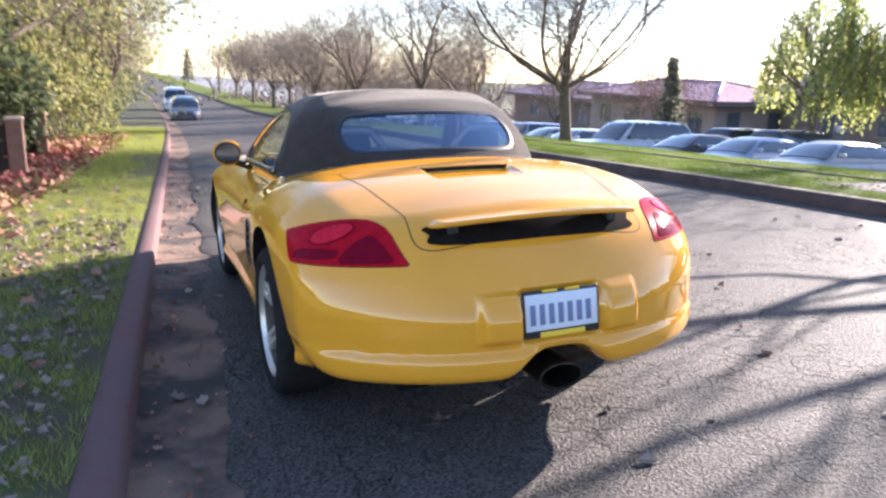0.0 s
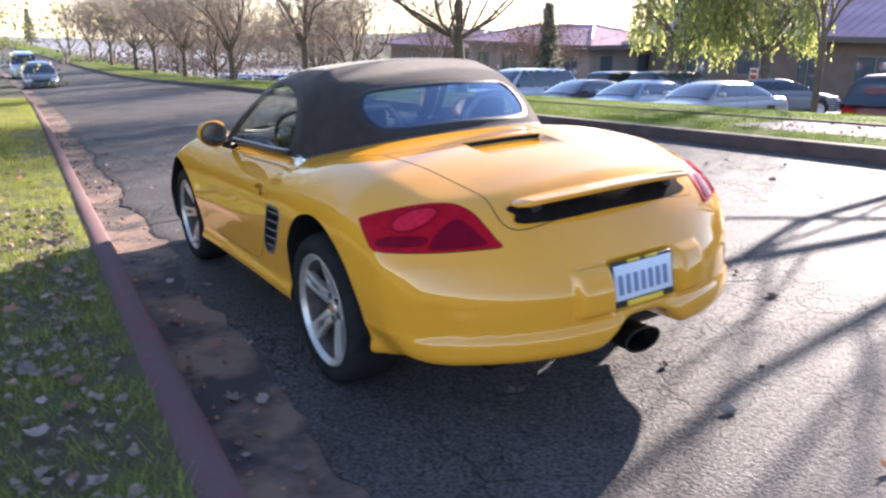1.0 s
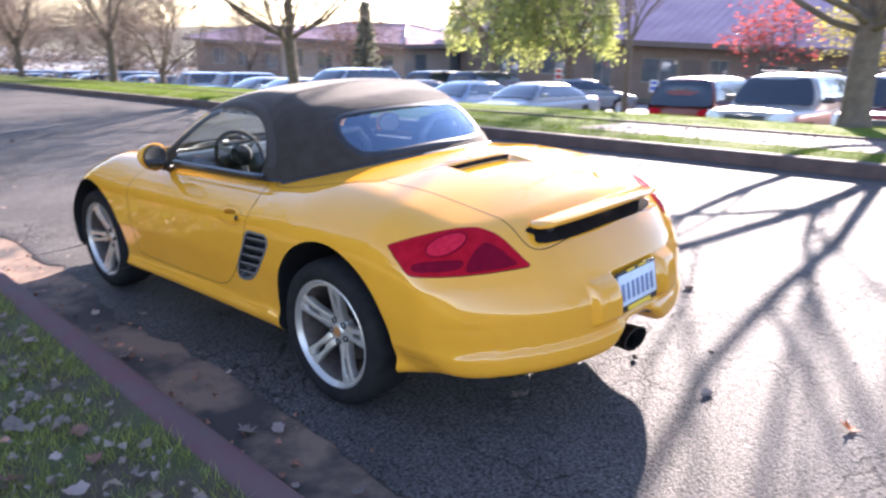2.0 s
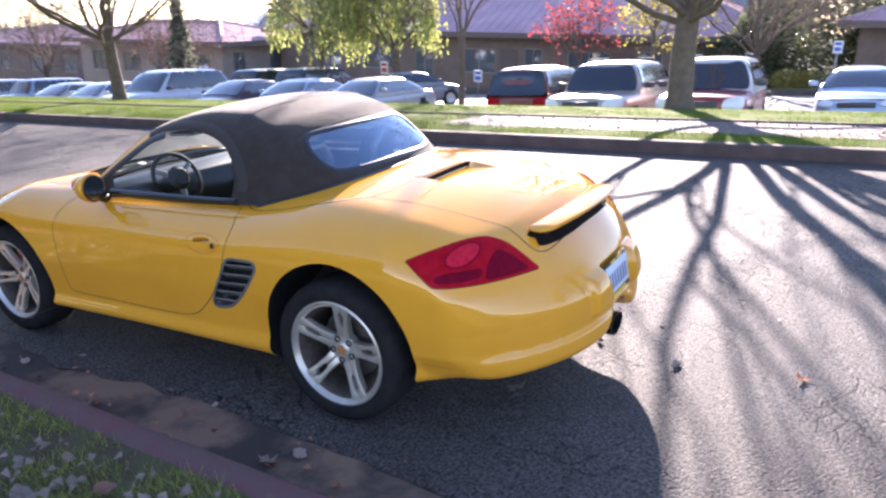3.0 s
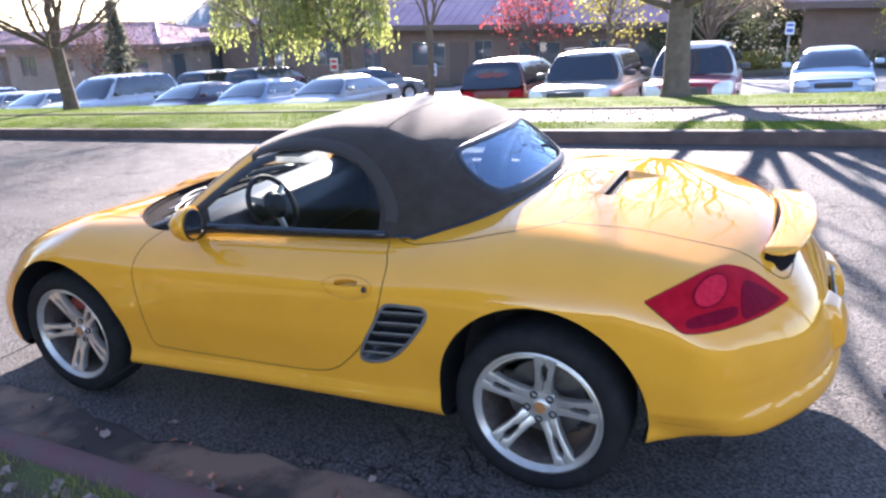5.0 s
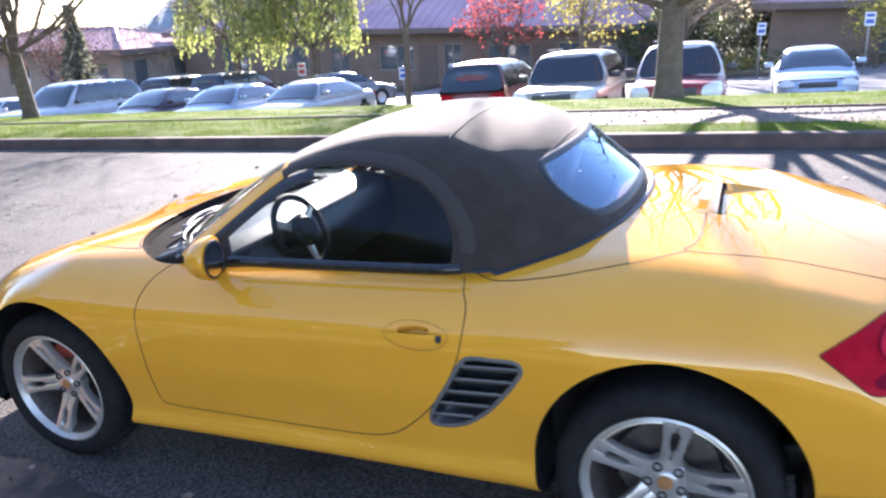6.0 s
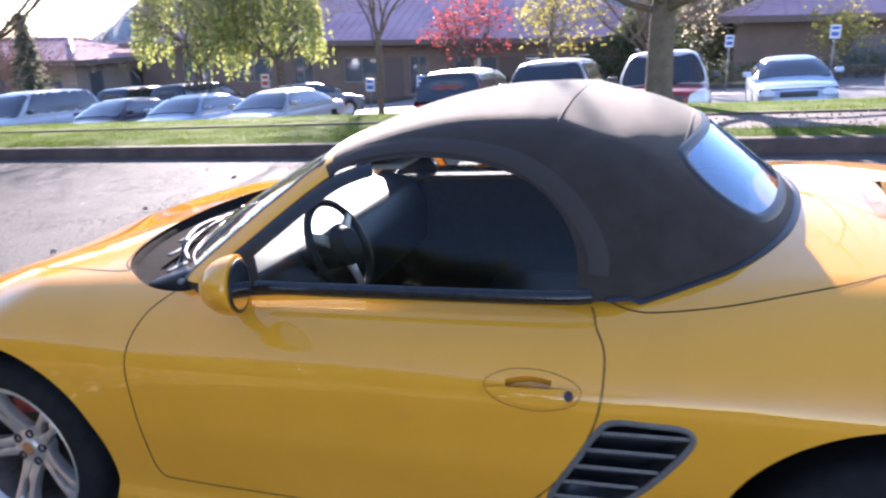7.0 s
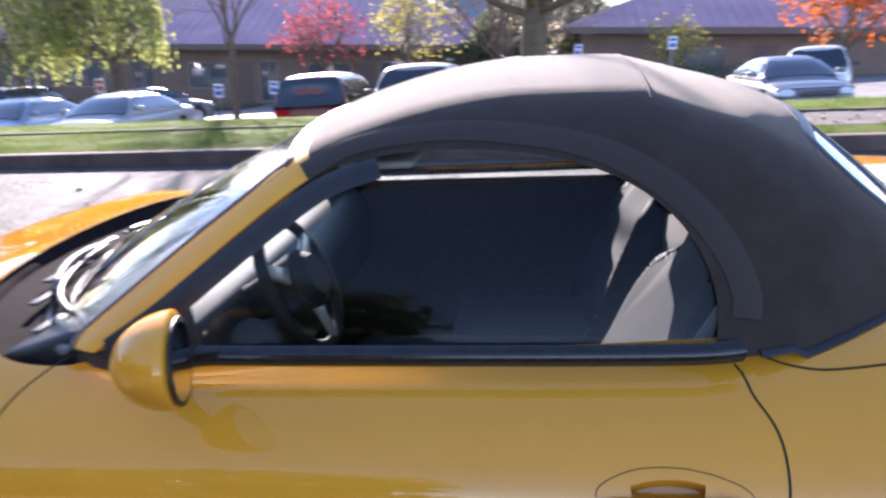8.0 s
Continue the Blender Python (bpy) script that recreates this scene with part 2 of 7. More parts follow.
def road_z(x, y):
    return SIDE_FALL * max(-9.0, min(x, 9.5)) - fall(y)


def lot_z(x, y):
    return -0.88 - 0.035 * (min(x, 60) - 10.8) - 0.060 * (max(-40, min(y, 60)) - 1.0)


def verge_lift(u):
    """Height of the far verge over the road's plane: kerb, grass, footpath, grass, then a bank."""
    return float(np.interp(u, [5.67, 6.15, 7.65, 9.6, 10.8, 11.7], [0.128, 0.140, 0.060, -0.075, -0.165, -1.0]))


NEAR_KERB, FAR_KERB = -1.43, 5.50
ALONG = [-160, -120, -90, -70, -55, -45] + list(range(-36, -8, 2)) + [k * 0.5 for k in range(-16, 30)] + list(range(15, 60, 2)) + list(range(60, 120, 5)) + [130, 150, 180, 220, 280]


def strip(name, lines, mat, label, category, kind="structure", rough=0.0, seed=0, span=(-999, 999)):
    """A strip of ground: lines of (metres across, height over the road or a function of the place), joined along the road."""
    along = [v for v in ALONG if span[0] <= v <= span[1]]
    verts, faces = [], []
    for v in along:
        for u, lift in lines:
            x, y = road_xy(u, v)
            z = lift(x, y) if callable(lift) else road_z(x, y) + lift
            if rough:
                z += rough * noise.noise((x * 0.7, y * 0.7, seed))
            verts.append((x, y, z))
    n = len(lines)
    for a in range(len(along) - 1):
        for b in range(n - 1):
            k = a * n + b
            faces.append((k, k + 1, k + n + 1, k + n))
    ob = part(name, mesh_from(name, verts, faces), mat, None, label, True)
    return tagged(ob, label, category, "", kind)


VERGE = material("verge_turf", (0.075, 0.115, 0.016), rough=0.95, second=(0.12, 0.145, 0.026), scale=3.0, detail=9, bump=0.015, bump_scale=50)
GRASS = material("lawn_soil", (0.075, 0.085, 0.025), rough=0.95, second=(0.075, 0.055, 0.032), scale=5.0, detail=10, mix=(0.42, 0.58), bump=0.012, bump_scale=45)
ASPHALT = material("worn_asphalt", (0.058, 0.050, 0.045), rough=0.72, second=(0.086, 0.077, 0.070), scale=1.1, detail=9, bump=0.014, bump_scale=85)
LOT_ASPHALT = material("lot_asphalt", (0.15, 0.15, 0.155), rough=0.8, second=(0.20, 0.20, 0.20), scale=0.6, detail=8, bump=0.004, bump_scale=60)
CONCRETE = material("gutter_concrete", (0.225, 0.145, 0.100), rough=0.9, second=(0.055, 0.043, 0.037), scale=1.7, detail=10, mix=(0.44, 0.57), bump=0.003, bump_scale=80)
RED_KERB = material("faded_red_kerb", (0.15, 0.060, 0.060), rough=0.9, second=(0.12, 0.080, 0.072), scale=5, detail=9, bump=0.003, bump_scale=60)
KERB = material("dark_kerb", (0.115, 0.078, 0.062), rough=0.9, second=(0.065, 0.045, 0.037), scale=3, detail=8, bump=0.004, bump_scale=50)
PAVING = material("path_concrete", (0.125, 0.102, 0.090), rough=0.9, second=(0.085, 0.064, 0.054), scale=1.8, detail=8, bump=0.003, bump_scale=60)



def cracked(m, size, width, dark, grain_on=True, gate_at=(0.47, 0.58)):
    """Adds a net of thin cracks, broken up by noise, and glinting stone grain to a surface."""
    tree = m.node_tree
    node, link = tree.nodes.new, tree.links.new
    shader = tree.nodes["Principled BSDF"]
    place = node("ShaderNodeTexCoord").outputs["Object"]
    warp, add, cell, thin, where, gate, mult, shade = (node(k) for k in ("ShaderNodeTexNoise", "ShaderNodeVectorMath", "ShaderNodeTexVoronoi", "ShaderNodeMapRange", "ShaderNodeTexNoise", "ShaderNodeMapRange", "ShaderNodeMath", "ShaderNodeMix"))
    warp.inputs["Scale"].default_value, warp.inputs["Detail"].default_value = 6.0, 6
    push = node("ShaderNodeVectorMath")
    push.operation, push.inputs[1].default_value = "MULTIPLY", (0.22, 0.22, 0.0)
    add.operation = "ADD"
    link(place, warp.inputs["Vector"])
    link(warp.outputs["Color"], push.inputs[0])
    link(place, add.inputs[0])
    link(push.outputs[0], add.inputs[1])
    cell.feature = "DISTANCE_TO_EDGE"
    cell.inputs["Scale"].default_value = size
    link(add.outputs[0], cell.inputs["Vector"])
    thin.inputs["From Min"].default_value, thin.inputs["From Max"].default_value = width * 0.3, width
    thin.inputs["To Min"].default_value, thin.inputs["To Max"].default_value = 1.0, 0.0
    link(cell.outputs["Distance"], thin.inputs["Value"])
    where.inputs["Scale"].default_value, where.inputs["Detail"].default_value = 0.9, 3
    link(place, where.inputs["Vector"])
    gate.inputs["From Min"].default_value, gate.inputs["From Max"].default_value = gate_at
    link(where.outputs["Fac"], gate.inputs["Value"])
    mult.operation = "MULTIPLY"
    link(thin.outputs["Result"], mult.inputs[0])
    link(gate.outputs["Result"], mult.inputs[1])
    shade.data_type = "RGBA"
    shade.inputs[7].default_value = (*dark, 1)
    link(shader.inputs["Base Color"].links[0].from_socket, shade.inputs[6])
    link(mult.outputs[0], shade.inputs["Factor"])
    grain, tone, speck = node("ShaderNodeTexNoise"), node("ShaderNodeMapRange"), node("ShaderNodeHueSaturation")
    grain.inputs["Scale"].default_value, grain.inputs["Detail"].default_value = 75, 5
    tone.inputs["From Min"].default_value, tone.inputs["From Max"].default_value = 0.35, 0.68
    tone.inputs["To Min"].default_value, tone.inputs["To Max"].default_value = 0.30, 2.1
    link(place, grain.inputs["Vector"])
    link(grain.outputs["Fac"], tone.inputs["Value"])
    link(shade.outputs[2], speck.inputs["Color"])
    if grain_on:
        link(tone.outputs["Result"], speck.inputs["Value"])
    link(speck.outputs["Color"], shader.inputs["Base Color"])
    relief, old = node("ShaderNodeBump"), shader.inputs["Normal"].links[0].from_socket
    relief.inputs["Distance"].default_value = 0.02
    relief.invert = True
    link(mult.outputs[0], relief.inputs["Height"])
    link(old, relief.inputs["Normal"])
    link(relief.outputs["Normal"], shader.inputs["Normal"])


ASPHALT.node_tree.nodes["Principled BSDF"].inputs["Specular IOR Level"].default_value = 0.24
cracked(ASPHALT, 3.4, 0.012, (0.022, 0.020, 0.019))
cracked(ASPHALT, 8.5, 0.030, (0.036, 0.031, 0.028), False, (0.50, 0.64))
strip("road", [(u, 0.0) for u in np.linspace(-0.98, FAR_KERB, 9)], ASPHALT, "cracked grey asphalt road in low sunlight", "road")
strip("gutter", [(NEAR_KERB - 0.01, 0.004), (-1.2, -0.012), (-0.98, 0.0)], CONCRETE, "brown-grey concrete gutter beside the kerb", "gutter")
# worn asphalt laid unevenly over the gutter's edge
verts, faces = [], []
for k in range(170):
    v = -3.5 + 0.11 * k
    reach = 0.05 + 0.16 * max(0.0, noise.noise((v * 0.9, 2.0, 0)) + 0.25) + 0.05 * noise.noise((v * 5.0, 7.0, 0))
    for u, lift in ((-0.985 - max(0.01, reach), -0.001), (-0.975 - max(0.0, reach - 0.012), 0.0055), (-0.93, 0.004)):
        x, y = road_xy(u, v)
        verts.append((x, y, road_z(x, y) + lift))
    if k:
        faces += [(3 * k - 3 + j, 3 * k - 2 + j, 3 * k + 1 + j, 3 * k + j) for j in range(2)]
tagged(part("road_edge", mesh_from("road_edge", verts, faces), ASPHALT, None, "ragged asphalt edge over the gutter", True), "ragged asphalt edge over the gutter", "road", "", "structure")
strip("kerb_near", [(NEAR_KERB - 0.155, 0.100), (NEAR_KERB - 0.140, 0.120), (NEAR_KERB - 0.032, 0.124), (NEAR_KERB - 0.010, 0.108), (NEAR_KERB, -0.02)],
      RED_KERB, "faded red painted concrete kerb", "kerb")
strip("ground_lawn", [(-60, 1.2), (-30, 0.9), (-14, 0.5), (-8, 0.30)] + [(u, 0.115 + 0.03 * (-1.6 - u)) for u in np.linspace(-6, NEAR_KERB - 0.145, 12)],
      GRASS, "mown lawn with fallen leaves beside the kerb", "grass")
strip("kerb_far", [(FAR_KERB, -0.02), (FAR_KERB + 0.012, 0.125), (FAR_KERB + 0.03, 0.138), (FAR_KERB + 0.16, 0.138), (FAR_KERB + 0.18, 0.10)],
      KERB, "dark weathered concrete kerb across the road", "kerb")
strip("ground_verge", [(FAR_KERB + 0.165, 0.125), (5.9, 0.140), (6.15, 0.138)], VERGE, "sunlit strip of green grass behind the far kerb", "grass")
strip("pavement", [(6.15, 0.142), (6.9, 0.104), (7.65, 0.062)], PAVING, "pale concrete footpath covered with leaves", "pavement", span=(-999, 4.0))
strip("ground_overgrown", [(6.15, 0.138), (6.6, 0.115), (7.2, 0.083), (7.65, 0.060)], VERGE, "grass grown over the end of the footpath", "grass", span=(4.0, 999))
strip("path_edge", [(7.65, 0.03), (7.652, 0.085), (7.74, 0.082), (7.75, 0.04)], KERB, "low dark edging behind the footpath", "kerb")
strip("ground_bank", [(7.74, 0.055)] + [(u, verge_lift(u)) for u in (8.3, 9.0, 9.6, 10.3, 10.8, 11.2)] + [(11.8, lambda x, y: lot_z(x, y) - 0.01)], VERGE, "grassy bank that drops to the parking lot", "grass")
strip("parking_lot", [(u, lot_z) for u in np.linspace(11.8, 46, 12)], LOT_ASPHALT, "pale sunlit asphalt parking lot below the road", "parking lot")
strip("ground_far", [(46, lambda x, y: lot_z(x, y) + 0.02), (70, lambda x, y: lot_z(x, y) - 0.3), (120, lambda x, y: -4.5), (260, lambda x, y: -5)], GRASS, "grassy ground beyond the buildings", "grass")


# ---- shape of the yellow roadster: x right, y forward, z up, rear axle at y = 0 ----
def smooth_table(*pairs):
    """A smooth curve through (position, value) pairs."""
    xs, ys = np.array(pairs, float).T
    slopes = np.gradient(ys, xs)
    steps = np.diff(ys) / np.diff(xs)
    for k in range(1, len(xs) - 1):
        if steps[k - 1] * steps[k] <= 0:
            slopes[k] = 0.0
        else:
            low = min(abs(steps[k - 1]), abs(steps[k]))
            slopes[k] = np.clip(slopes[k], -2.5 * low, 2.5 * low)

    def value(x):
        x = np.clip(x, xs[0], xs[-1])
        k = np.clip(np.searchsorted(xs, x, side="right") - 1, 0, len(xs) - 2)
        h = xs[k + 1] - xs[k]
        t = (x - xs[k]) / h
        return (ys[k] * (1 + 2 * t) * (1 - t) ** 2 + slopes[k] * h * t * (1 - t) ** 2
                + ys[k + 1] * t * t * (3 - 2 * t) + slopes[k + 1] * h * t * t * (t - 1))
    return value


def soft_max(a, b, k):
    h = np.maximum(k - np.abs(a - b), 0.0) / k
    return np.maximum(a, b) + h * h * k * 0.25


BODY_WIDTH = smooth_table((-1.1, 0.80), (-0.6, 0.86), (-0.2, 0.893), (0.15, 0.895), (0.5, 0.878), (0.9, 0.866), (1.5, 0.862),
                          (2.0, 0.868), (2.42, 0.884), (2.8, 0.876), (3.2, 0.835), (3.5, 0.79))
SIDE_TUCK = smooth_table((0.10, 0.060), (0.20, 0.028), (0.27, 0.004), (0.33, 0.022), (0.42, 0.014), (0.55, 0.0), (0.66, 0.0), (0.74, 0.012),
                         (0.80, 0.048), (0.86, 0.110), (0.90, 0.165), (0.96, 0.27), (1.1, 0.6))
CREST_Z = smooth_table((-1.1, 0.66), (-0.85, 0.74), (-0.6, 0.812), (-0.45, 0.856), (-0.3, 0.896), (-0.1, 0.924), (0.1, 0.932), (0.35, 0.912), (0.6, 0.890), (0.8, 0.884), (1.4, 0.876), (1.9, 0.868),
                       (2.25, 0.868), (2.6, 0.836), (2.85, 0.775), (3.1, 0.67), (3.3, 0.56), (3.5, 0.45))
CENTRE_Z = smooth_table((-1.1, 0.64), (-0.92, 0.765), (-0.78, 0.828), (-0.5, 0.895), (-0.2, 0.945), (0.1, 0.972), (0.4, 0.985), (1.0, 0.96), (1.7, 0.95),
                        (2.0, 0.93), (2.4, 0.855), (2.8, 0.755), (3.1, 0.64), (3.3, 0.52), (3.5, 0.42))
REAR_RAKE = smooth_table((0.10, 0.20), (0.20, 0.070), (0.275, 0.014), (0.310, 0.003), (0.352, 0.000), (0.376, 0.004), (0.402, 0.018), (0.45, 0.016), (0.50, 0.018), (0.60, 0.058), (0.70, 0.128), (0.78, 0.20), (0.88, 0.29), (1.1, 0.5))
FRONT_RAKE = smooth_table((0.10, 0.16), (0.20, 0.05), (0.32, 0.0), (0.45, 0.02), (0.6, 0.14), (0.75, 0.36), (0.9, 0.8))


def body_field(x, y, z):
    """Below zero inside the car's body shell."""
    a = np.abs(x)
    tuck_in = 0.050 * np.clip((0.38 - z) / 0.12, 0, 1) * np.clip((-0.30 - y) / 0.12, 0, 1)
    side = a - (BODY_WIDTH(y) - SIDE_TUCK(z + 0.885 - np.clip(CREST_Z(y), 0.80, 0.9)) - tuck_in)
    blend = np.clip(a / 0.64, 0, 1.6)
    top_z = CENTRE_Z(y) + (CREST_Z(y) - CENTRE_Z(y)) * blend ** 2
    # recess of the high brake lamp: a low front wall and a floor that rises to the rear
    top_z = top_z - 0.026 * np.clip((y + 0.31) / 0.20, 0, 1) * np.clip((-0.092 - y) / 0.014, 0, 1) * np.clip((0.212 - a) / 0.022, 0, 1)
    top = (z - top_z) * 0.9
    round_off = 0.34 + 0.05 * np.clip((0.64 - z) / 0.15, 0, 1)
    rear = (-0.985 + round_off * (a / 0.88) ** 2.7 + REAR_RAKE(z)) - y
    # plate niche between the two bumper guards
    niche = np.exp(-(a / 0.162) ** 16) * np.exp(-((z - 0.505) / 0.092) ** 12)
    guard = np.exp(-((a - 0.240) / 0.076) ** 10) * np.exp(-((z - 0.511) / 0.084) ** 12)
    rear = rear + 0.024 * niche - 0.034 * guard
    front = y - (3.345 - 0.545 * (a / 0.88) ** 2.8 - FRONT_RAKE(z))
    floor = 0.222 + 0.058 * np.clip((-0.30 - y) / 0.3, 0, 1) + 0.10 * np.exp(-(x / 0.165) ** 4) * np.clip((-0.6 - y) / 0.2, 0, 1) - z
    f = soft_max(side, top, 0.10)
    f = soft_max(f, rear * 0.9, 0.07)
    f = soft_max(f, front * 0.85, 0.10)
    return soft_max(f, floor, 0.05)


ROOF_Z = smooth_table((-0.2, 0.72), (0.05, 0.885), (0.15, 0.972), (0.20, 1.020), (0.30, 1.108), (0.40, 1.184), (0.50, 1.230), (0.62, 1.264), (0.70, 1.286), (0.735, 1.2945), (0.78, 1.2975), (0.95, 1.300), (1.2, 1.272), (1.36, 1.228), (1.5, 1.17), (1.9, 1.0))
ROOF_WIDTH = smooth_table((0.80, 0.735), (0.90, 0.715), (1.0, 0.675), (1.1, 0.622), (1.2, 0.555), (1.3, 0.46))
ROOF_NARROW = smooth_table((-0.1, 0.66), (0.1, 0.42), (0.25, 0.20), (0.42, 0.085), (0.55, 0.035), (0.70, 0.0), (1.5, 0.0), (1.7, 0.01), (2.0, 0.03))


def roof_field(x, y, z):
    """Below zero inside the closed soft top and windscreen."""
    a = np.abs(x)
    side = (a - (ROOF_WIDTH(z) - ROOF_NARROW(y))) * 0.95
    back = y - 0.35 * a ** 2 * np.clip((0.85 - y) / 0.35, 0, 1)
    top = (z - (ROOF_Z(back) - 0.10 * a ** 2 - 0.16 * a ** 4)) * 0.80
    screen = ((y - (2.07 - 0.26 * (a / 0.65) ** 2)) * 0.52 + (z - 0.87) * 0.85)
    f = soft_max(side, top, 0.075)
    return soft_max(f, screen, 0.03)


def cast(field, start, way, reach=1.6):
    """Where rays that start outside and run inwards first meet a field's surface."""
    start, way = np.asarray(start, float), np.asarray(way, float)
    near, far = np.zeros(len(start)), np.full(len(start), np.nan)
    steps = np.linspace(0, reach, 81)
    done = np.zeros(len(start), bool)
    for lo, hi in zip(steps[:-1], steps[1:]):
        p = start + way * hi
        hit = (field(p[:, 0], p[:, 1], p[:, 2]) < 0) & ~done
        near[hit], far[hit] = lo, hi
        done |= hit
    far = np.where(done, far, reach)
    near = np.where(done, near, reach)
    for _ in range(24):
        mid = (near + far) / 2
        p = start + way * mid[:, None]
        inside = field(p[:, 0], p[:, 1], p[:, 2]) < 0
        far, near = np.where(inside, mid, far), np.where(inside, near, mid)
    return start + way * ((near + far) / 2)[:, None]


def slope(field, p, d=0.002):
    """Outward unit normals of a field's surface."""
    g = []
    for axis in np.eye(3) * d:
        q, r = p + axis, p - axis
        g.append(field(q[:, 0], q[:, 1], q[:, 2]) - field(r[:, 0], r[:, 1], r[:, 2]))
    g = np.array(g).T
    return g / np.maximum(np.linalg.norm(g, axis=1), 1e-9)[:, None]



# ---- the yellow roadster ----
CAR_POSE = pose(0, 0, 0, -3.0, 0, 0) @ pose(0, 0, 0, 0, -1.5, 0)
car = thing("roadster", "bright yellow roadster with closed black soft top at the kerb", "car", CAR_POSE)


def rounded(points, closed=True, per=8):
    """A smooth line through points of any dimension."""
    p = np.array(points, float)
    n, out = len(p), []
    for k in range(n if closed else n - 1):
        a, b, c, d = (p[(k + j - 1) % n] if closed else p[min(max(k + j - 1, 0), n - 1)] for j in range(4))
        for s in range(per):
            t = s / per
            out.append(0.5 * (2 * b + (c - a) * t + (2 * a - 5 * b + 4 * c - d) * t * t + (3 * b - a - 3 * c + d) * t ** 3))
    if not closed:
        out.append(p[-1])
    return np.array(out)


def within_outline(line, q):
    """Which points q lie inside a closed line."""
    x, y = q[:, 0], q[:, 1]
    inside = np.zeros(len(q), bool)
    for (x0, y0), (x1, y1) in zip(line, np.roll(line, -1, axis=0)):
        cross = (y0 > y) != (y1 > y)
        with np.errstate(divide="ignore", invalid="ignore"):
            inside ^= cross & (x < (x1 - x0) * (y - y0) / (y1 - y0) + x0)
    return inside


def nearest_on(line, q):
    """The nearest places on a closed line."""
    best, dist = np.zeros_like(q), np.full(len(q), 1e9)
    for a, b in zip(line, np.roll(line, -1, axis=0)):
        ab = b - a
        t = np.clip(((q - a) @ ab) / max(ab @ ab, 1e-12), 0, 1)[:, None]
        p = a + t * ab
        d = np.linalg.norm(q - p, axis=1)
        best[d < dist], dist = p[d < dist], np.minimum(d, dist)
    return best


def drop_on(field, flat, plane, sign):
    """Projects flat points on a field's surface: plane names the two axes that are kept, sign the side that the rays come from."""
    keep = ["xyz".index(c) for c in plane]
    free = ({0, 1, 2} - set(keep)).pop()
    start, way = np.zeros((len(flat), 3)), np.zeros((len(flat), 3))
    start[:, keep] = flat
    start[:, free] = (2.6 if sign > 0 else -1.6) if free == 1 else {0: 1.3, 2: 1.6}[free] * sign
    way[:, free] = -sign
    return cast(field, start, way, 2.6)


class Shell:
    """A skin mesh on a field that can be cut along clean lines."""

    def __init__(self, field, verts, faces):
        self.field, self.verts, self.faces = field, np.array(verts, float), np.array(faces, int)

    def copy(self):
        return Shell(self.field, self.verts.copy(), self.faces.copy())

    def cut(self, line, plane, sign, keep_inside=False, zone=None):
        keep = ["xyz".index(c) for c in plane]
        free = ({0, 1, 2} - set(keep)).pop()
        side = (self.verts[:, free] - (0.9 if free == 1 else 0.62 if free == 2 else 0.0)) * sign > (0.0 if zone is None else zone)
        gone = within_outline(line, self.verts[:, keep])
        gone = ~(gone & side) if keep_inside else gone & side
        full = gone[self.faces].all(axis=1)
        self.faces = self.faces[~full]
        used = np.zeros(len(self.verts), bool)
        used[self.faces.ravel()] = True
        move = np.where(gone & used)[0]
        if len(move):
            moved = drop_on(self.field, nearest_on(line, self.verts[move][:, keep]), plane, sign)
            lost = np.abs(moved[:, 0]) > 1.2
            moved[lost] = self.verts[move][lost]
            self.verts[move] = moved
        return self

    def pick(self, mask):
        """Splits off the faces in a mask."""
        other = Shell(self.field, self.verts, self.faces[mask])
        self.faces = self.faces[~mask]
        return other

    def centres(self):
        return self.verts[self.faces].mean(axis=1)

    def mesh(self, name, lift=0.0):
        used = np.unique(self.faces)
        index = np.zeros(len(self.verts), int)
        index[used] = np.arange(len(used))
        v = self.verts[used]
        n = slope(self.field, v)
        faces = [tuple(dict.fromkeys(f)) for f in index[self.faces].tolist()]
        return mesh_from(name, v + n * lift, [f for f in faces if len(f) > 2], n)


def patch(name, field, line, plane, sign, mat, parent, lift=0.003, rings=7, label="", thick=0.006, dish=0.0):
    """A piece with a clean outline that lies on a field's surface, with a turned-in rim."""
    middle = line.mean(axis=0)
    flat = np.concatenate([middle + (line - middle) * (1 - k / rings) for k in range(rings)] + [middle[None]])
    p = drop_on(field, flat, plane, sign)
    n = slope(field, p)
    count = len(line)
    inward = np.concatenate([np.full(count, k / rings) for k in range(rings)] + [[1.0]])
    raised = p + n * (lift - dish * np.clip(inward * 3, 0, 1))[:, None]
    verts = list(raised) + list(p[:count] - n[:count] * thick)
    faces = []
    for k in range(rings - 1):
        for s in range(count):
            j = (s + 1) % count
            faces.append((k * count + s, k * count + j, (k + 1) * count + j, (k + 1) * count + s))
    last, rim = rings * count, rings * count + 1
    for s in range(count):
        j = (s + 1) % count
        faces.append(((rings - 1) * count + s, (rings - 1) * count + j, last))
        faces.append((rim + s, rim + j, j, s))
    bm = bmesh.new()
    bm.from_mesh(mesh_from(name, verts, faces))
    bmesh.ops.recalc_face_normals(bm, faces=bm.faces[:])
    if sum(f.normal.dot(Vector(n[min(count * 2, len(n) - 1)])) for f in bm.faces) < 0:
        bmesh.ops.reverse_faces(bm, faces=bm.faces[:])
    return part(name, bm, mat, parent, label, True, 50)


def ribbon(name, field, line, plane, sign, width, mat, parent, lift=0.0008, closed=False, label="", crown=0.0):
    """A narrow band that follows a line on a field's surface: joints, seals and bindings."""
    p = drop_on(field, line, plane, sign)
    return band(name, field, p, width, mat, parent, lift, closed, label, crown)


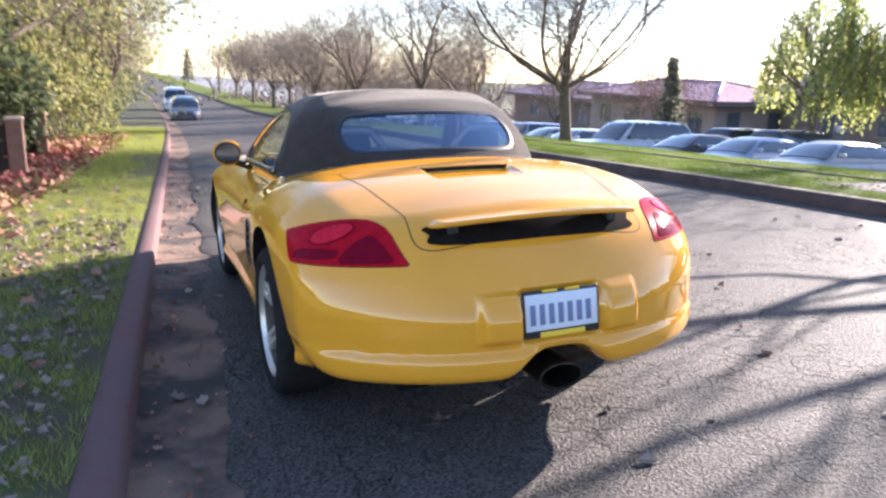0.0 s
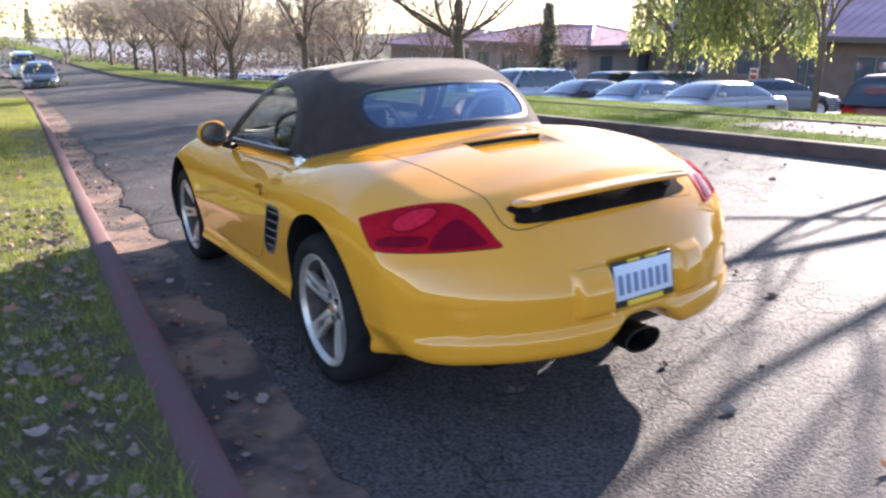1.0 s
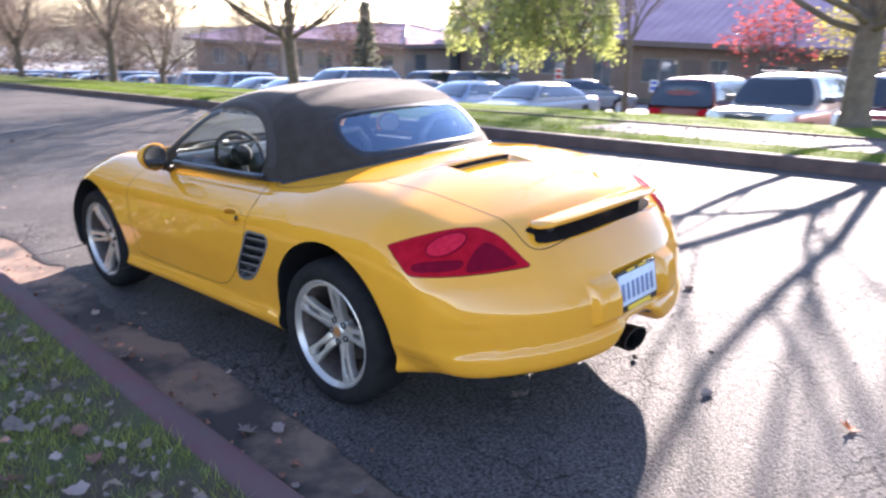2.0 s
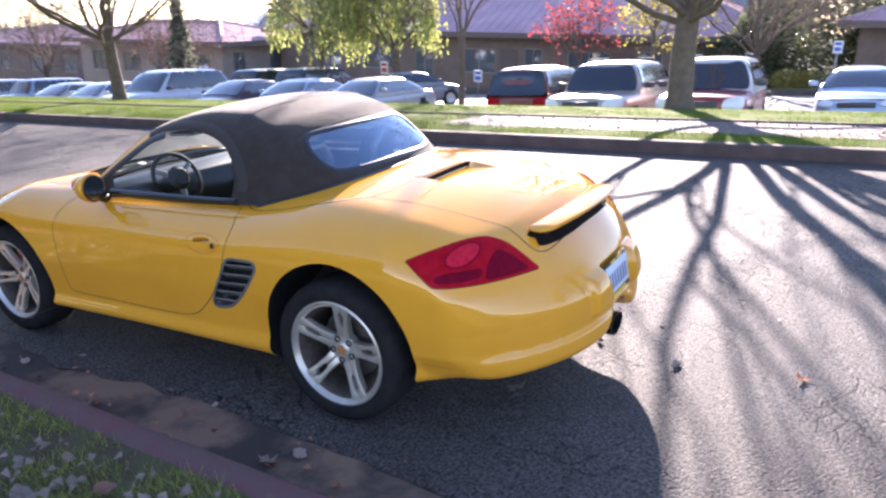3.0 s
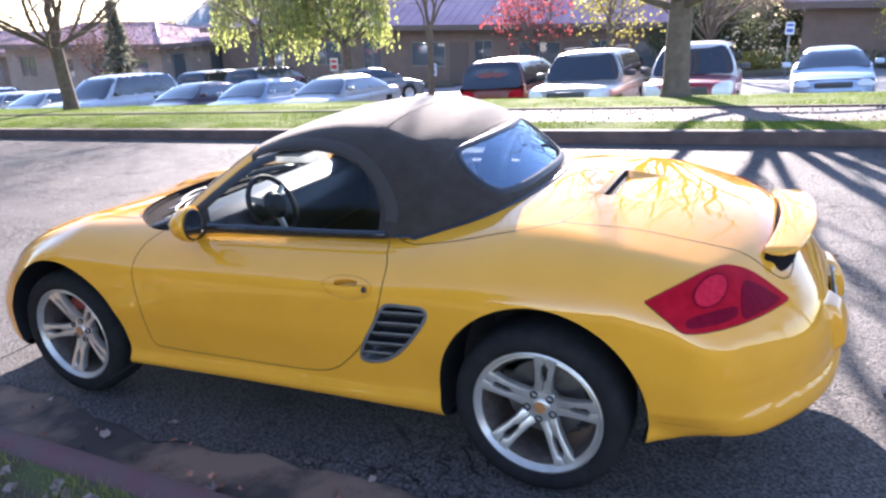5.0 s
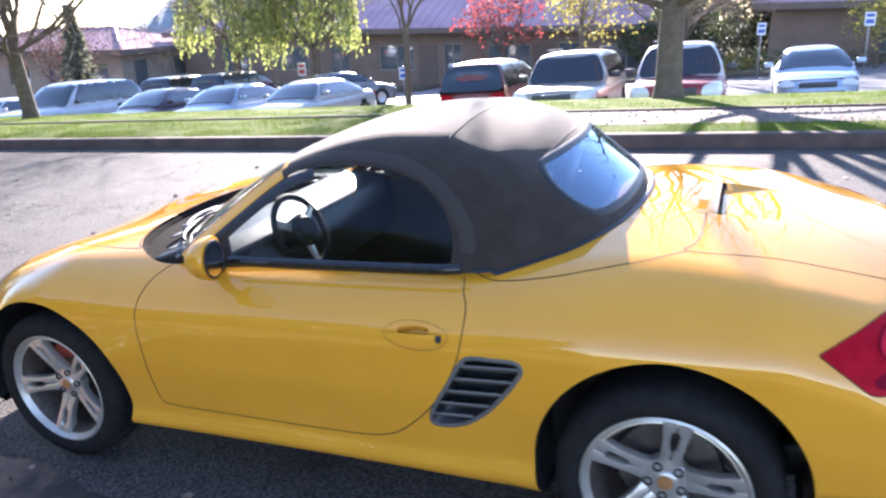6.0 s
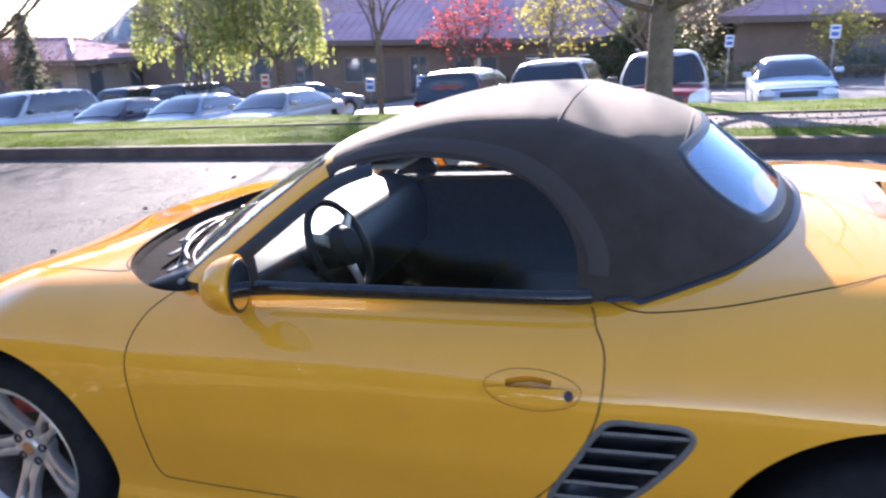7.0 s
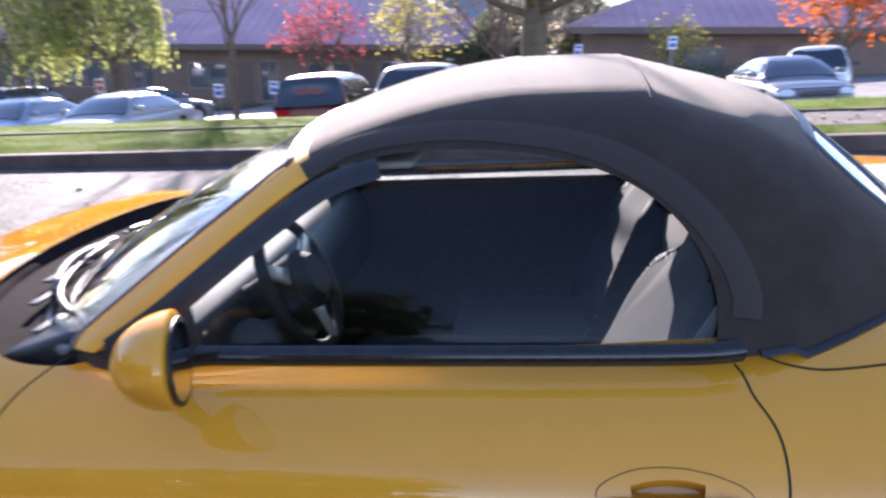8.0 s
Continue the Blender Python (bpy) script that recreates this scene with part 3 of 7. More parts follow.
def band(name, field, p, width, mat, parent, lift=0.0008, closed=False, label="", crown=0.0):
    n = slope(field, p)
    ahead = (np.roll(p, -1, axis=0) - np.roll(p, 1, axis=0)) if closed else np.gradient(p, axis=0)
    across = np.cross(n, ahead)
    across /= np.maximum(np.linalg.norm(across, axis=1), 1e-9)[:, None]
    steps = (-1, -0.6, 0, 0.6, 1) if crown else (-1, 1)
    rows = [p + across * (width / 2 * s) + n * (lift + crown * (1 - s * s)) for s in steps]
    verts, m, c = np.concatenate(rows), len(p), len(steps)
    faces = []
    for k in range(m if closed else m - 1):
        j = (k + 1) % m
        for s in range(c - 1):
            faces.append((s * m + k, (s + 1) * m + k, (s + 1) * m + j, s * m + j))
    mesh = mesh_from(name, verts, faces)
    bm = bmesh.new()
    bm.from_mesh(mesh)
    if sum(f.normal.dot(Vector(n[min(len(n) - 1, i % m)])) for i, f in enumerate(bm.faces)) < 0:
        bmesh.ops.reverse_faces(bm, faces=bm.faces[:])
    return part(name, bm, mat, parent, label, True)


def body_shell():
    """The skin as rays from a long axis inside the body: a barrel with two rounded ends."""
    ends, fine = np.linspace(0.02, 1, 34) * math.pi / 2, np.linspace(0.010, 1, 120) * math.pi / 2
    stations = [(-0.45, -math.cos(a), math.sin(a)) for a in fine[:-1]] + [(y, 0.0, 1.0) for y in np.linspace(-0.45, 2.75, 165)]
    stations += [(2.75, math.cos(a), math.sin(a)) for a in ends[-2::-1]]
    turns = np.linspace(0, 2 * math.pi, 256, endpoint=False)
    start, way = [], []
    for y, along, out in stations:
        for a in turns:
            d = np.array((out * math.sin(a), along, out * math.cos(a)))
            start.append(np.array((0, y, 0.5)) + d * 1.3)
            way.append(-d)
    verts = cast(body_field, np.array(start), np.array(way), 1.3)
    n, faces = len(turns), []
    for s in range(len(stations) - 1):
        for k in range(n):
            j = (k + 1) % n
            faces.append((s * n + k, s * n + j, (s + 1) * n + j, (s + 1) * n + k))
    first, last = len(verts), len(verts) + 1
    tips = cast(body_field, np.array([(0, -1.75, 0.5), (0, 4.05, 0.5)]), np.array([(0, 1, 0), (0, -1, 0)], float), 1.6)
    base = (len(stations) - 1) * n
    for k in range(n):
        j = (k + 1) % n
        faces += [(first, j, k, k), (last, base + k, base + j, base + j)]
    return Shell(body_field, np.concatenate([verts, tips]), faces)


def circle_line(y, z, r, count=96):
    a = np.linspace(0, 2 * math.pi, count, endpoint=False)
    return np.stack([y + r * np.cos(a), z + r * np.sin(a)], 1)


REAR_ARCH, FRONT_ARCH = (-0.004, 0.350, 0.383), (2.388, 0.335, 0.393)
DOOR = rounded([(0.672, 0.882), (0.610, 0.840), (0.585, 0.790), (0.600, 0.680), (0.665, 0.550), (0.77, 0.430), (0.90, 0.352), (1.15, 0.338), (1.45, 0.338), (1.76, 0.342), (1.840, 0.365),
                (1.858, 0.50), (1.868, 0.66), (1.862, 0.78), (1.82, 0.84), (1.72, 0.872), (1.40, 0.90), (1.0, 0.905)], per=6)
COCKPIT = rounded([(-0.640, 0.75), (-0.60, 0.45), (-0.42, 0.32), (0, 0.27), (0.42, 0.32), (0.60, 0.45), (0.640, 0.75), (0.650, 1.3), (0.660, 1.66), (0.685, 1.80), (0.655, 1.94), (0.535, 2.08), (0.30, 2.165), (0, 2.195),
                   (-0.30, 2.165), (-0.535, 2.08), (-0.655, 1.94), (-0.685, 1.80), (-0.660, 1.66), (-0.650, 1.3)])

VENT = rounded([(0.566, 0.682), (0.49, 0.686), (0.420, 0.686), (0.400, 0.668), (0.412, 0.635), (0.465, 0.565), (0.525, 0.500), (0.590, 0.452), (0.650, 0.432), (0.700, 0.430), (0.712, 0.452), (0.690, 0.505), (0.640, 0.585), (0.600, 0.650)], per=4)
HOLLOW = rounded([(0.828, 0.736), (0.80, 0.752), (0.745, 0.760), (0.69, 0.754), (0.672, 0.738), (0.69, 0.720), (0.745, 0.708), (0.80, 0.716)], per=6)
skin = body_shell()
for side in (-1, 1):
    skin.cut(circle_line(*REAR_ARCH), "yz", side, zone=0.4)
    skin.cut(circle_line(*FRONT_ARCH), "yz", side, zone=0.4)
    skin.cut(VENT, "yz", side, zone=0.4)
    skin.cut(HOLLOW, "yz", side, zone=0.4)
skin.cut(COCKPIT, "xy", 1)
mid = skin.centres()
facing = slope(body_field, mid)
under = skin.pick((facing[:, 2] < -0.8) & (mid[:, 2] < 0.262 + 0.035 * (mid[:, 1] < -0.35) + 0.08 * (np.abs(mid[:, 0]) < 0.17)))
part("underbody", under.mesh("underbody"), BLACK_TRIM, car, "black underbody")
for side in (-1, 1):
    c = skin.centres()
    door_skin = skin.pick((c[:, 0] * side > 0.5) & within_outline(DOOR, c[:, 1:]))
    door = part("door", door_skin.mesh("door"), YELLOW, car)
    ribbon("door_gap", body_field, DOOR[DOOR[:, 1] < 0.872], "yz", side, 0.0038, GAP, door)
    # pull handle in an oval dish, with its lock
    dish = rounded([(0.852, 0.742), (0.80, 0.768), (0.72, 0.772), (0.65, 0.757), (0.632, 0.735), (0.66, 0.705), (0.74, 0.690), (0.82, 0.706)])
    ribbon("handle_seam", body_field, dish, "yz", side, 0.0014, GAP, door, closed=True)
    patch("handle_dish", body_field, HOLLOW, "yz", side, YELLOW, door, lift=0.0, rings=9, thick=0.004, dish=0.028, label="hollow dish behind the pull handle")
    grip = rounded([(0.842, 0.732), (0.80, 0.736), (0.74, 0.737), (0.69, 0.740), (0.650, 0.742), (0.644, 0.728), (0.672, 0.714), (0.74, 0.706), (0.80, 0.714), (0.836, 0.724)])
    patch("door_handle", body_field, grip, "yz", side, YELLOW, door, lift=0.013, rings=5, thick=0.004)
    patch("door_lock", body_field, circle_line(0.655, 0.731, 0.010, 16), "yz", side, BLACK_TRIM, door, lift=0.017, rings=3, label="black key lock")
c = skin.centres()
n = slope(body_field, c)
bumper_skin = skin.pick((c[:, 1] < -0.36) & (c[:, 2] < 0.735 + 0.10 * np.clip((np.abs(c[:, 0]) - 0.40) / 0.1, -1, 0)))
part("rear_bumper", bumper_skin.mesh("rear_bumper"), YELLOW, car)
c = skin.centres()
front_skin = skin.pick((c[:, 1] > 2.86) & (c[:, 2] < 0.60))
part("front_bumper", front_skin.mesh("front_bumper"), YELLOW, car)
LID = rounded([(-0.548, -0.03), (-0.40, -0.060), (0.40, -0.060), (0.548, -0.03), (0.515, -0.30), (0.47, -0.60), (0.452, -0.765), (0.20, -0.80), (-0.20, -0.80), (-0.452, -0.765),
               (-0.47, -0.60), (-0.515, -0.30)], per=8)
c = skin.centres()
lid_skin = skin.pick(within_outline(LID, c[:, :2]) & (c[:, 2] > 0.7))
lid = part("boot_lid", lid_skin.mesh("boot_lid"), YELLOW, car)
ribbon("lid_gap", body_field, LID, "xy", 1, 0.0045, GAP, lid, closed=True)
HOOD = rounded([(-0.60, 2.045), (-0.535, 2.09), (-0.30, 2.175), (0, 2.205), (0.30, 2.175), (0.535, 2.09), (0.60, 2.045), (0.58, 2.3), (0.47, 2.75), (0.32, 2.98), (0, 3.05), (-0.32, 2.98), (-0.47, 2.75), (-0.58, 2.3)])
c = skin.centres()
hood_skin = skin.pick(within_outline(HOOD, c[:, :2]) & (c[:, 2] > 0.6))
hood = part("bonnet", hood_skin.mesh("bonnet"), YELLOW, car)
ribbon("bonnet_gap", body_field, HOOD, "xy", 1, 0.006, GAP, hood, closed=True)
part("body", skin.mesh("body"), YELLOW, car)
# joint of the cover over the folded-roof bay, and the bumper's side joint
for side in (-1, 1):
    cover = rounded([(side * 0.668, 0.60), (side * 0.700, 0.545), (side * 0.712, 0.47), (side * 0.695, 0.30), (side * 0.64, 0.10), (side * 0.552, -0.03)], closed=False)
    ribbon("cover_gap", body_field, cover, "xy", 1, 0.0045, GAP, car)
    ribbon("bumper_crease", body_field, np.array([(-0.42, 0.345), (-0.5, 0.343), (-0.6, 0.341), (-0.7, 0.340)]), "yz", side, 0.002, GAP, car)

# wheel wells
for side in (-1, 1):
    for y, z, r in (REAR_ARCH, FRONT_ARCH):
        a = np.radians(np.linspace(-17, 197, 60))
        rim_yz = np.stack([y + r * np.cos(a), z + r * np.sin(a)], 1)
        edge = drop_on(body_field, rim_yz, "yz", side)
        lip = edge.copy()
        lip[:, 0] -= side * 0.018
        inner = edge.copy()
        inner[:, 0] = side * 0.45
        grow = np.array([0, y, z]) + (inner - np.array([0, y, z])) * np.array([1, 1.02, 1.02])
        verts = np.concatenate([edge, lip, grow, np.array([[side * 0.45, y, z]])])
        m, faces = len(a), []
        for k in range(m - 1):
            faces += [(k, k + 1, m + k + 1, m + k), (m + k, m + k + 1, 2 * m + k + 1, 2 * m + k), (2 * m + k, 2 * m + k + 1, 3 * m)]
        part("wheel_well", mesh_from("wheel_well", verts, faces), BLACK_TRIM, car, "black wheel well", True, 40)

# ---- wheels ----
def build_wheel(side, wide):
    """An alloy wheel with five forked spokes; the axle is its local x, its face looks to x = side."""
    bm = bmesh.new()
    spin(bm, [(wide / 2 - 0.024, 0.2135), (wide / 2 - 0.026, 0.219), (wide / 2 - 0.016, 0.2260), (wide / 2 - 0.004, 0.2340), (wide / 2 - 0.008, 0.2410), (wide / 2 - 0.03, 0.240)], "x", 72)
    wheel = part("wheel", bm, ALLOY, car, "silver alloy wheel with five forked spokes", True, 40)
    bm = bmesh.new()
    spin(bm, [(-wide / 2 + 0.02, 0.205), (-0.03, 0.196), (wide / 2 - 0.05, 0.198), (wide / 2 - 0.024, 0.2135)], "x", 72)
    part("wheel_barrel", bm, BARREL_BROWN, wheel, "dark brown wheel barrel", True, 40)
    bm = bmesh.new()
    spin(bm, [(wide / 2 - 0.018, 0.234), (wide / 2 - 0.002, 0.246), (wide / 2 + 0.008, 0.268), (wide / 2 + 0.002, 0.292), (wide / 2 - 0.012, 0.310), (wide / 2 - 0.034, 0.3185), (wide / 4, 0.3215), (0, 0.3220),
              (-wide / 4, 0.3215), (-wide / 2 + 0.034, 0.3185), (-wide / 2 + 0.01, 0.308), (-wide / 2, 0.27), (-wide / 2 + 0.012, 0.235)], "x", 72)
    part("tyre", bm, RUBBER, wheel, "black low-profile tyre", True, 60)
    face = wide / 2 - 0.020
    spoke = None
    for k in range(5):
        if spoke is None:
            bm = bmesh.new()
            for mirror in (1, -1):
                rail = [(0.055, mirror * 0.0015), (0.112, mirror * 0.0015), (0.126, mirror * 0.011), (0.182, mirror * 0.014), (0.192, mirror * 0.0015), (0.2265, mirror * 0.0015), (0.2265, mirror * 0.047), (0.206, mirror * 0.041),
                        (0.150, mirror * 0.033), (0.095, mirror * 0.031), (0.055, mirror * 0.036)]
                prism(bm, rail, -0.034, 0.0, "x", 0.004)
            for v in bm.verts:
                r = v.co.y
                v.co.x += face - 0.045 * max(0.0, 1 - max(0, r - 0.05) / 0.165) ** 1.4 - 0.25 * abs(v.co.z) * 0.12
            spoke = part("spoke", bm, ALLOY, wheel, "", True, 35)
        else:
            copy = new("spoke", spoke.data)
            copy.parent, copy.rotation_euler = wheel, (2 * math.pi * k / 5, 0, 0)
    bm = bmesh.new()
    spin(bm, [(face - 0.085, 0.07), (face - 0.05, 0.069), (face - 0.043, 0.062), (face - 0.041, 0.036), (face - 0.037, 0.033), (face - 0.034, 0.028), (face - 0.031, 0.0)], "x", 40)
    part("centre_cap", bm, ALLOY, wheel, "", True, 40)
    bolt = None
    for k in range(5):
        a = 2 * math.pi * (k + 0.5) / 5
        if bolt is None:
            bm = bmesh.new()
            spin(bm, [(-0.01, 0.0145), (0.0035, 0.0145), (0.0035, 0.0115), (-0.004, 0.0085), (-0.004, 0.0)], "x", 12)
            bolt = part("wheel_bolt", bm, BLACK_TRIM, wheel, "dark wheel bolt", True, 40)
            bolt.location = (face - 0.040, 0.051 * math.cos(a), 0.051 * math.sin(a))
        else:
            copy = new("wheel_bolt", bolt.data)
            copy.parent, copy.location = wheel, (face - 0.040, 0.051 * math.cos(a), 0.051 * math.sin(a))
    bm = bmesh.new()
    spin(bm, [(face - 0.115, 0.0), (face - 0.115, 0.150), (face - 0.118, 0.152), (face - 0.138, 0.152), (face - 0.14, 0.0)], "x", 48)
    part("brake_disc", bm, CALIPER, wheel, "grey brake disc", True, 40)
    bm = bmesh.new()
    arc = [(0.165 * math.cos(math.radians(d)), 0.165 * math.sin(math.radians(d))) for d in range(20, 86, 8)]
    prism(bm, arc + [(p[0] * 0.6, p[1] * 0.6) for p in arc[::-1]], face - 0.155, face - 0.09, "x", 0.006)
    if wide < 0.23:
        part("brake_caliper", bm, RED_CALIPER, wheel, "dull red brake caliper", True, 40)
    else:
        part("brake_caliper", bm, CALIPER, wheel, "grey brake caliper", True, 40)
    bm = bmesh.new()
    spin(bm, [(face - 0.034, 0.0), (face - 0.034, 0.023), (face - 0.0295, 0.021), (face - 0.0285, 0.0)], "x", 24)
    part("cap_badge", bm, BADGE, wheel, "small round orange-brown badge", True, 40)
    return wheel


for y, z, track, wide, turn in ((0.0, 0.322, 0.765, 0.245, 8), (2.415, 0.322, 0.728, 0.220, 40)):
    for side in (-1, 1):
        wheel = build_wheel(side, wide)
        wheel.matrix_basis = pose(side * (track), y, z, 0, 0, 0 if side > 0 else 180) @ pose(0, 0, 0, turn, 0, 0)


# ---- soft top, glass and windscreen ----
DOME = np.array((0.0, 0.9, 0.80))


def dome_point(azimuth, height):
    d = np.stack([np.cos(height) * np.sin(azimuth), np.cos(height) * np.cos(azimuth), np.sin(height)], 1)
    return cast(roof_field, DOME + d * 1.6, -d, 1.6)


def roof_shell():
    """The dome over the cockpit, from where it meets the body up to the crown."""
    turns = np.linspace(0, 2 * math.pi, 260, endpoint=False)
    low, high = np.full(len(turns), radians(-8)), np.full(len(turns), radians(60))
    for _ in range(22):
        mid = (low + high) / 2
        p = dome_point(turns, mid)
        inside = body_field(p[:, 0], p[:, 1], p[:, 2]) < -0.004
        low, high = np.where(inside, mid, low), np.where(inside, high, mid)
    # beside the doors the hem ends on the belt line
    p = dome_point(turns, low)
    level = np.interp(p[:, 1], [0.44, 0.53, 1.0], [0.0, 0.890, 0.890])
    low = np.maximum(low, np.where(level > 0.7, np.arctan2(level - DOME[2], np.hypot(p[:, 0], p[:, 1] - DOME[1])), low))
    base, rows = low, 62
    verts = []
    for k in range(rows):
        verts.append(dome_point(turns, base + (radians(89.2) - base) * (k / (rows - 1))))
    n, faces = len(turns), []
    for r in range(rows - 1):
        for k in range(n):
            j = (k + 1) % n
            faces.append((r * n + k, (r + 1) * n + k, (r + 1) * n + j, r * n + j))
    faces.append([(rows - 1) * n + k for k in range(n)][:4])
    return Shell(roof_field, np.concatenate(verts), faces), verts[0]


top, hem = roof_shell()
# side window with an arched top; its lower edge runs on the belt line
SIDE_WINDOW = rounded([(1.72, 0.880), (1.50, 0.883), (1.30, 0.885), (1.0, 0.885), (0.70, 0.885), (0.668, 0.90), (0.662, 0.98), (0.690, 1.055), (0.745, 1.115), (0.83, 1.160), (0.95, 1.188), (1.08, 1.196), (1.20, 1.188),
                       (1.30, 1.168), (1.37, 1.130), (1.45, 1.073), (1.55, 0.998), (1.66, 0.918)], per=5)
REAR_GLASS = rounded([(-0.405, 1.150), (-0.31, 1.172), (0, 1.180), (0.31, 1.172), (0.405, 1.150), (0.445, 1.085), (0.425, 1.020), (0.34, 1.000), (0, 1.008), (-0.34, 1.000), (-0.425, 1.020), (-0.445, 1.085)], per=6)
SCREEN = rounded([(-0.655, 0.872), (-0.645, 0.91), (-0.592, 1.05), (-0.535, 1.150), (-0.45, 1.188), (0, 1.200), (0.45, 1.188), (0.535, 1.150), (0.592, 1.05), (0.645, 0.91), (0.655, 0.872), (0.3, 0.845), (0, 0.84), (-0.3, 0.845)], per=6)
BACK_PART = np.array([(-2, -1), (2, -1), (2, 1.30), (0.62, 1.30), (0.50, 1.345), (0.25, 1.375), (0, 1.385), (-0.25, 1.375), (-0.50, 1.345), (-0.62, 1.30), (-2, 1.30)], float)
WINDOW_GAP = np.concatenate([SIDE_WINDOW[(SIDE_WINDOW[:, 1] > 0.897)], [(1.70, 0.80), (0.655, 0.80)]])
WINDOW_GAP = WINDOW_GAP[np.argsort(np.arctan2(WINDOW_GAP[:, 1] - 0.98, WINDOW_GAP[:, 0] - 1.1))]
pillars = top.copy()
for side in (-1, 1):
    top.cut(WINDOW_GAP, "yz", side, zone=0.35)
    pillars.cut(WINDOW_GAP, "yz", side, zone=0.35)
top.cut(REAR_GLASS, "xz", -1, zone=0.35)
top.cut(BACK_PART, "xy", 1, keep_inside=True)
c = top.centres()
top.faces = top.faces[c[:, 1] < 1.40]
pillars.cut(SCREEN, "xz", 1, zone=0.2)
pillars.cut(BACK_PART, "xy", 1)
c = pillars.centres()
pillars.faces = pillars.faces[c[:, 1] > 1.27]
soft_top = part("soft_top", top.mesh("soft_top", 0.003), FABRIC, car, "black woven fabric soft top, closed")
part("windscreen_frame", pillars.mesh("windscreen_frame"), PILLAR, car, "yellow windscreen pillars")
part("pillar_lining", pillars.mesh("pillar_lining", -0.012), CARPET, car, "dark lining inside the pillars")
ridge = np.array([(x, 0.430 + 0.12 * x * x) for x in np.linspace(-0.46, 0.46, 30)])
ribbon("roof_seam", roof_field, ridge, "xy", 1, 0.010, SEAM_FABRIC, soft_top, 0.003, crown=0.001)
ribbon("roof_seam", roof_field, np.array([(x, 0.738) for x in np.linspace(-0.46, 0.46, 30)]), "xy", 1, 0.008, FABRIC, soft_top, 0.003, crown=0.002)
for side in (-1, 1):
    hoop = rounded([(1.335, 1.165), (1.25, 1.203), (1.10, 1.222), (0.95, 1.214), (0.82, 1.186), (0.715, 1.128), (0.648, 1.055), (0.616, 0.985), (0.617, 0.945)], closed=False, per=10)
    ribbon("window_binding", roof_field, hoop, "yz", side, 0.048, SEAM_FABRIC, soft_top, 0.004, crown=0.003, label="grey-black fabric binding round the window")
    side_glass = patch("side_window", roof_field, SIDE_WINDOW, "yz", side, WINDOW, car, lift=-0.006, thick=0.004, label="clear door glass, fully raised")
    side_glass.visible_shadow = False
    belt = rounded([(1.50, 0.893), (1.3, 0.894), (1.0, 0.896), (0.8, 0.898), (0.63, 0.902)], closed=False)
    ribbon("belt_seal", roof_field, belt, "yz", side, 0.034, GLOSSY_SEAL, car, 0.014, crown=0.014, label="black rubber window seal")
    frame_line = rounded([(1.668, 0.893), (1.57, 0.955), (1.472, 1.026), (1.375, 1.094), (1.29, 1.145), (1.20, 1.172)], closed=False)
    ribbon("window_frame", roof_field, frame_line, "yz", side, 0.046, BLACK_TRIM, car, 0.004, crown=0.004, label="black window frame along the pillar")
    sail = np.array([(1.690, 0.882), (1.60, 0.950), (1.565, 0.978), (1.530, 0.980), (1.510, 0.94), (1.50, 0.882), (1.60, 0.880)])
    patch("mirror_sail", roof_field, rounded(sail, per=4), "yz", side, BLACK_TRIM, car, lift=0.004, rings=3, thick=0.004, label="black triangle that carries the mirror")
# trim round the hem of the soft top
order = [k for k in range(len(hem)) if hem[k, 1] < 0.60]
order.sort(key=lambda k: math.atan2(hem[k, 0], -(hem[k, 1] - 0.9)))
band("hem_trim", body_field, np.array([hem[k] for k in order]), 0.024, BLACK_TRIM, soft_top, 0.006, crown=0.005, label="dark grey trim along the hem of the roof")
rear_glass = patch("rear_window", roof_field, REAR_GLASS, "xz", -1, REAR_WINDOW, car, lift=0.001, thick=0.004, label="glass rear window with a strengthened, blue-tinted reflection")
ribbon("rear_window_seal", roof_field, REAR_GLASS, "xz", -1, 0.03, BLACK_TRIM, soft_top, 0.003, closed=True, crown=0.004)
screen = patch("windscreen", roof_field, SCREEN, "xz", 1, WINDOW, car, lift=-0.003, thick=0.003, label="raked curved windscreen glass")
screen.visible_shadow = rear_glass.visible_shadow = False
ribbon("windscreen_seal", roof_field, SCREEN, "xz", 1, 0.02, BLACK_TRIM, car, 0.002, closed=True, crown=0.003)

# cowl below the windscreen, with two wipers
bm = bmesh.new()
across = np.linspace(-0.682, 0.682, 45)
front = np.interp(np.abs(across), [0, 0.15, 0.30, 0.42, 0.535, 0.60, 0.655, 0.685], [2.198, 2.192, 2.170, 2.135, 2.088, 2.035, 1.955, 1.81])
rim_line = drop_on(body_field, np.stack([across, front], 1), "xy", 1)
rows = [[bm.verts.new((p[0], p[1] - off, p[2] - down)) for off, down in ((-0.012, 0.004), (0.010, 0.010), (0.022, 0.026), (0.10, 0.040), (0.26, 0.030))] for p in rim_line]
for a, b in zip(rows, rows[1:]):
    for k in range(4):
        bm.faces.new((a[k], b[k], b[k + 1], a[k + 1]))
cowl = part("cowl", bm, SLOT_BLACK, car, "black plastic cowl under the windscreen", True, 40)
for k in range(9):
    bm = bmesh.new()
    x = -0.52 + 0.13 * k
    y = 2.145 - 0.40 * abs(x / 0.70) ** 2.6
    box(bm, (x - 0.045, y - 0.05, 0.873 - 0.05 * x * x), (x + 0.045, y - 0.03, 0.880 - 0.05 * x * x), 0.002)
    part("cowl_slat", bm, SLAT, cowl)
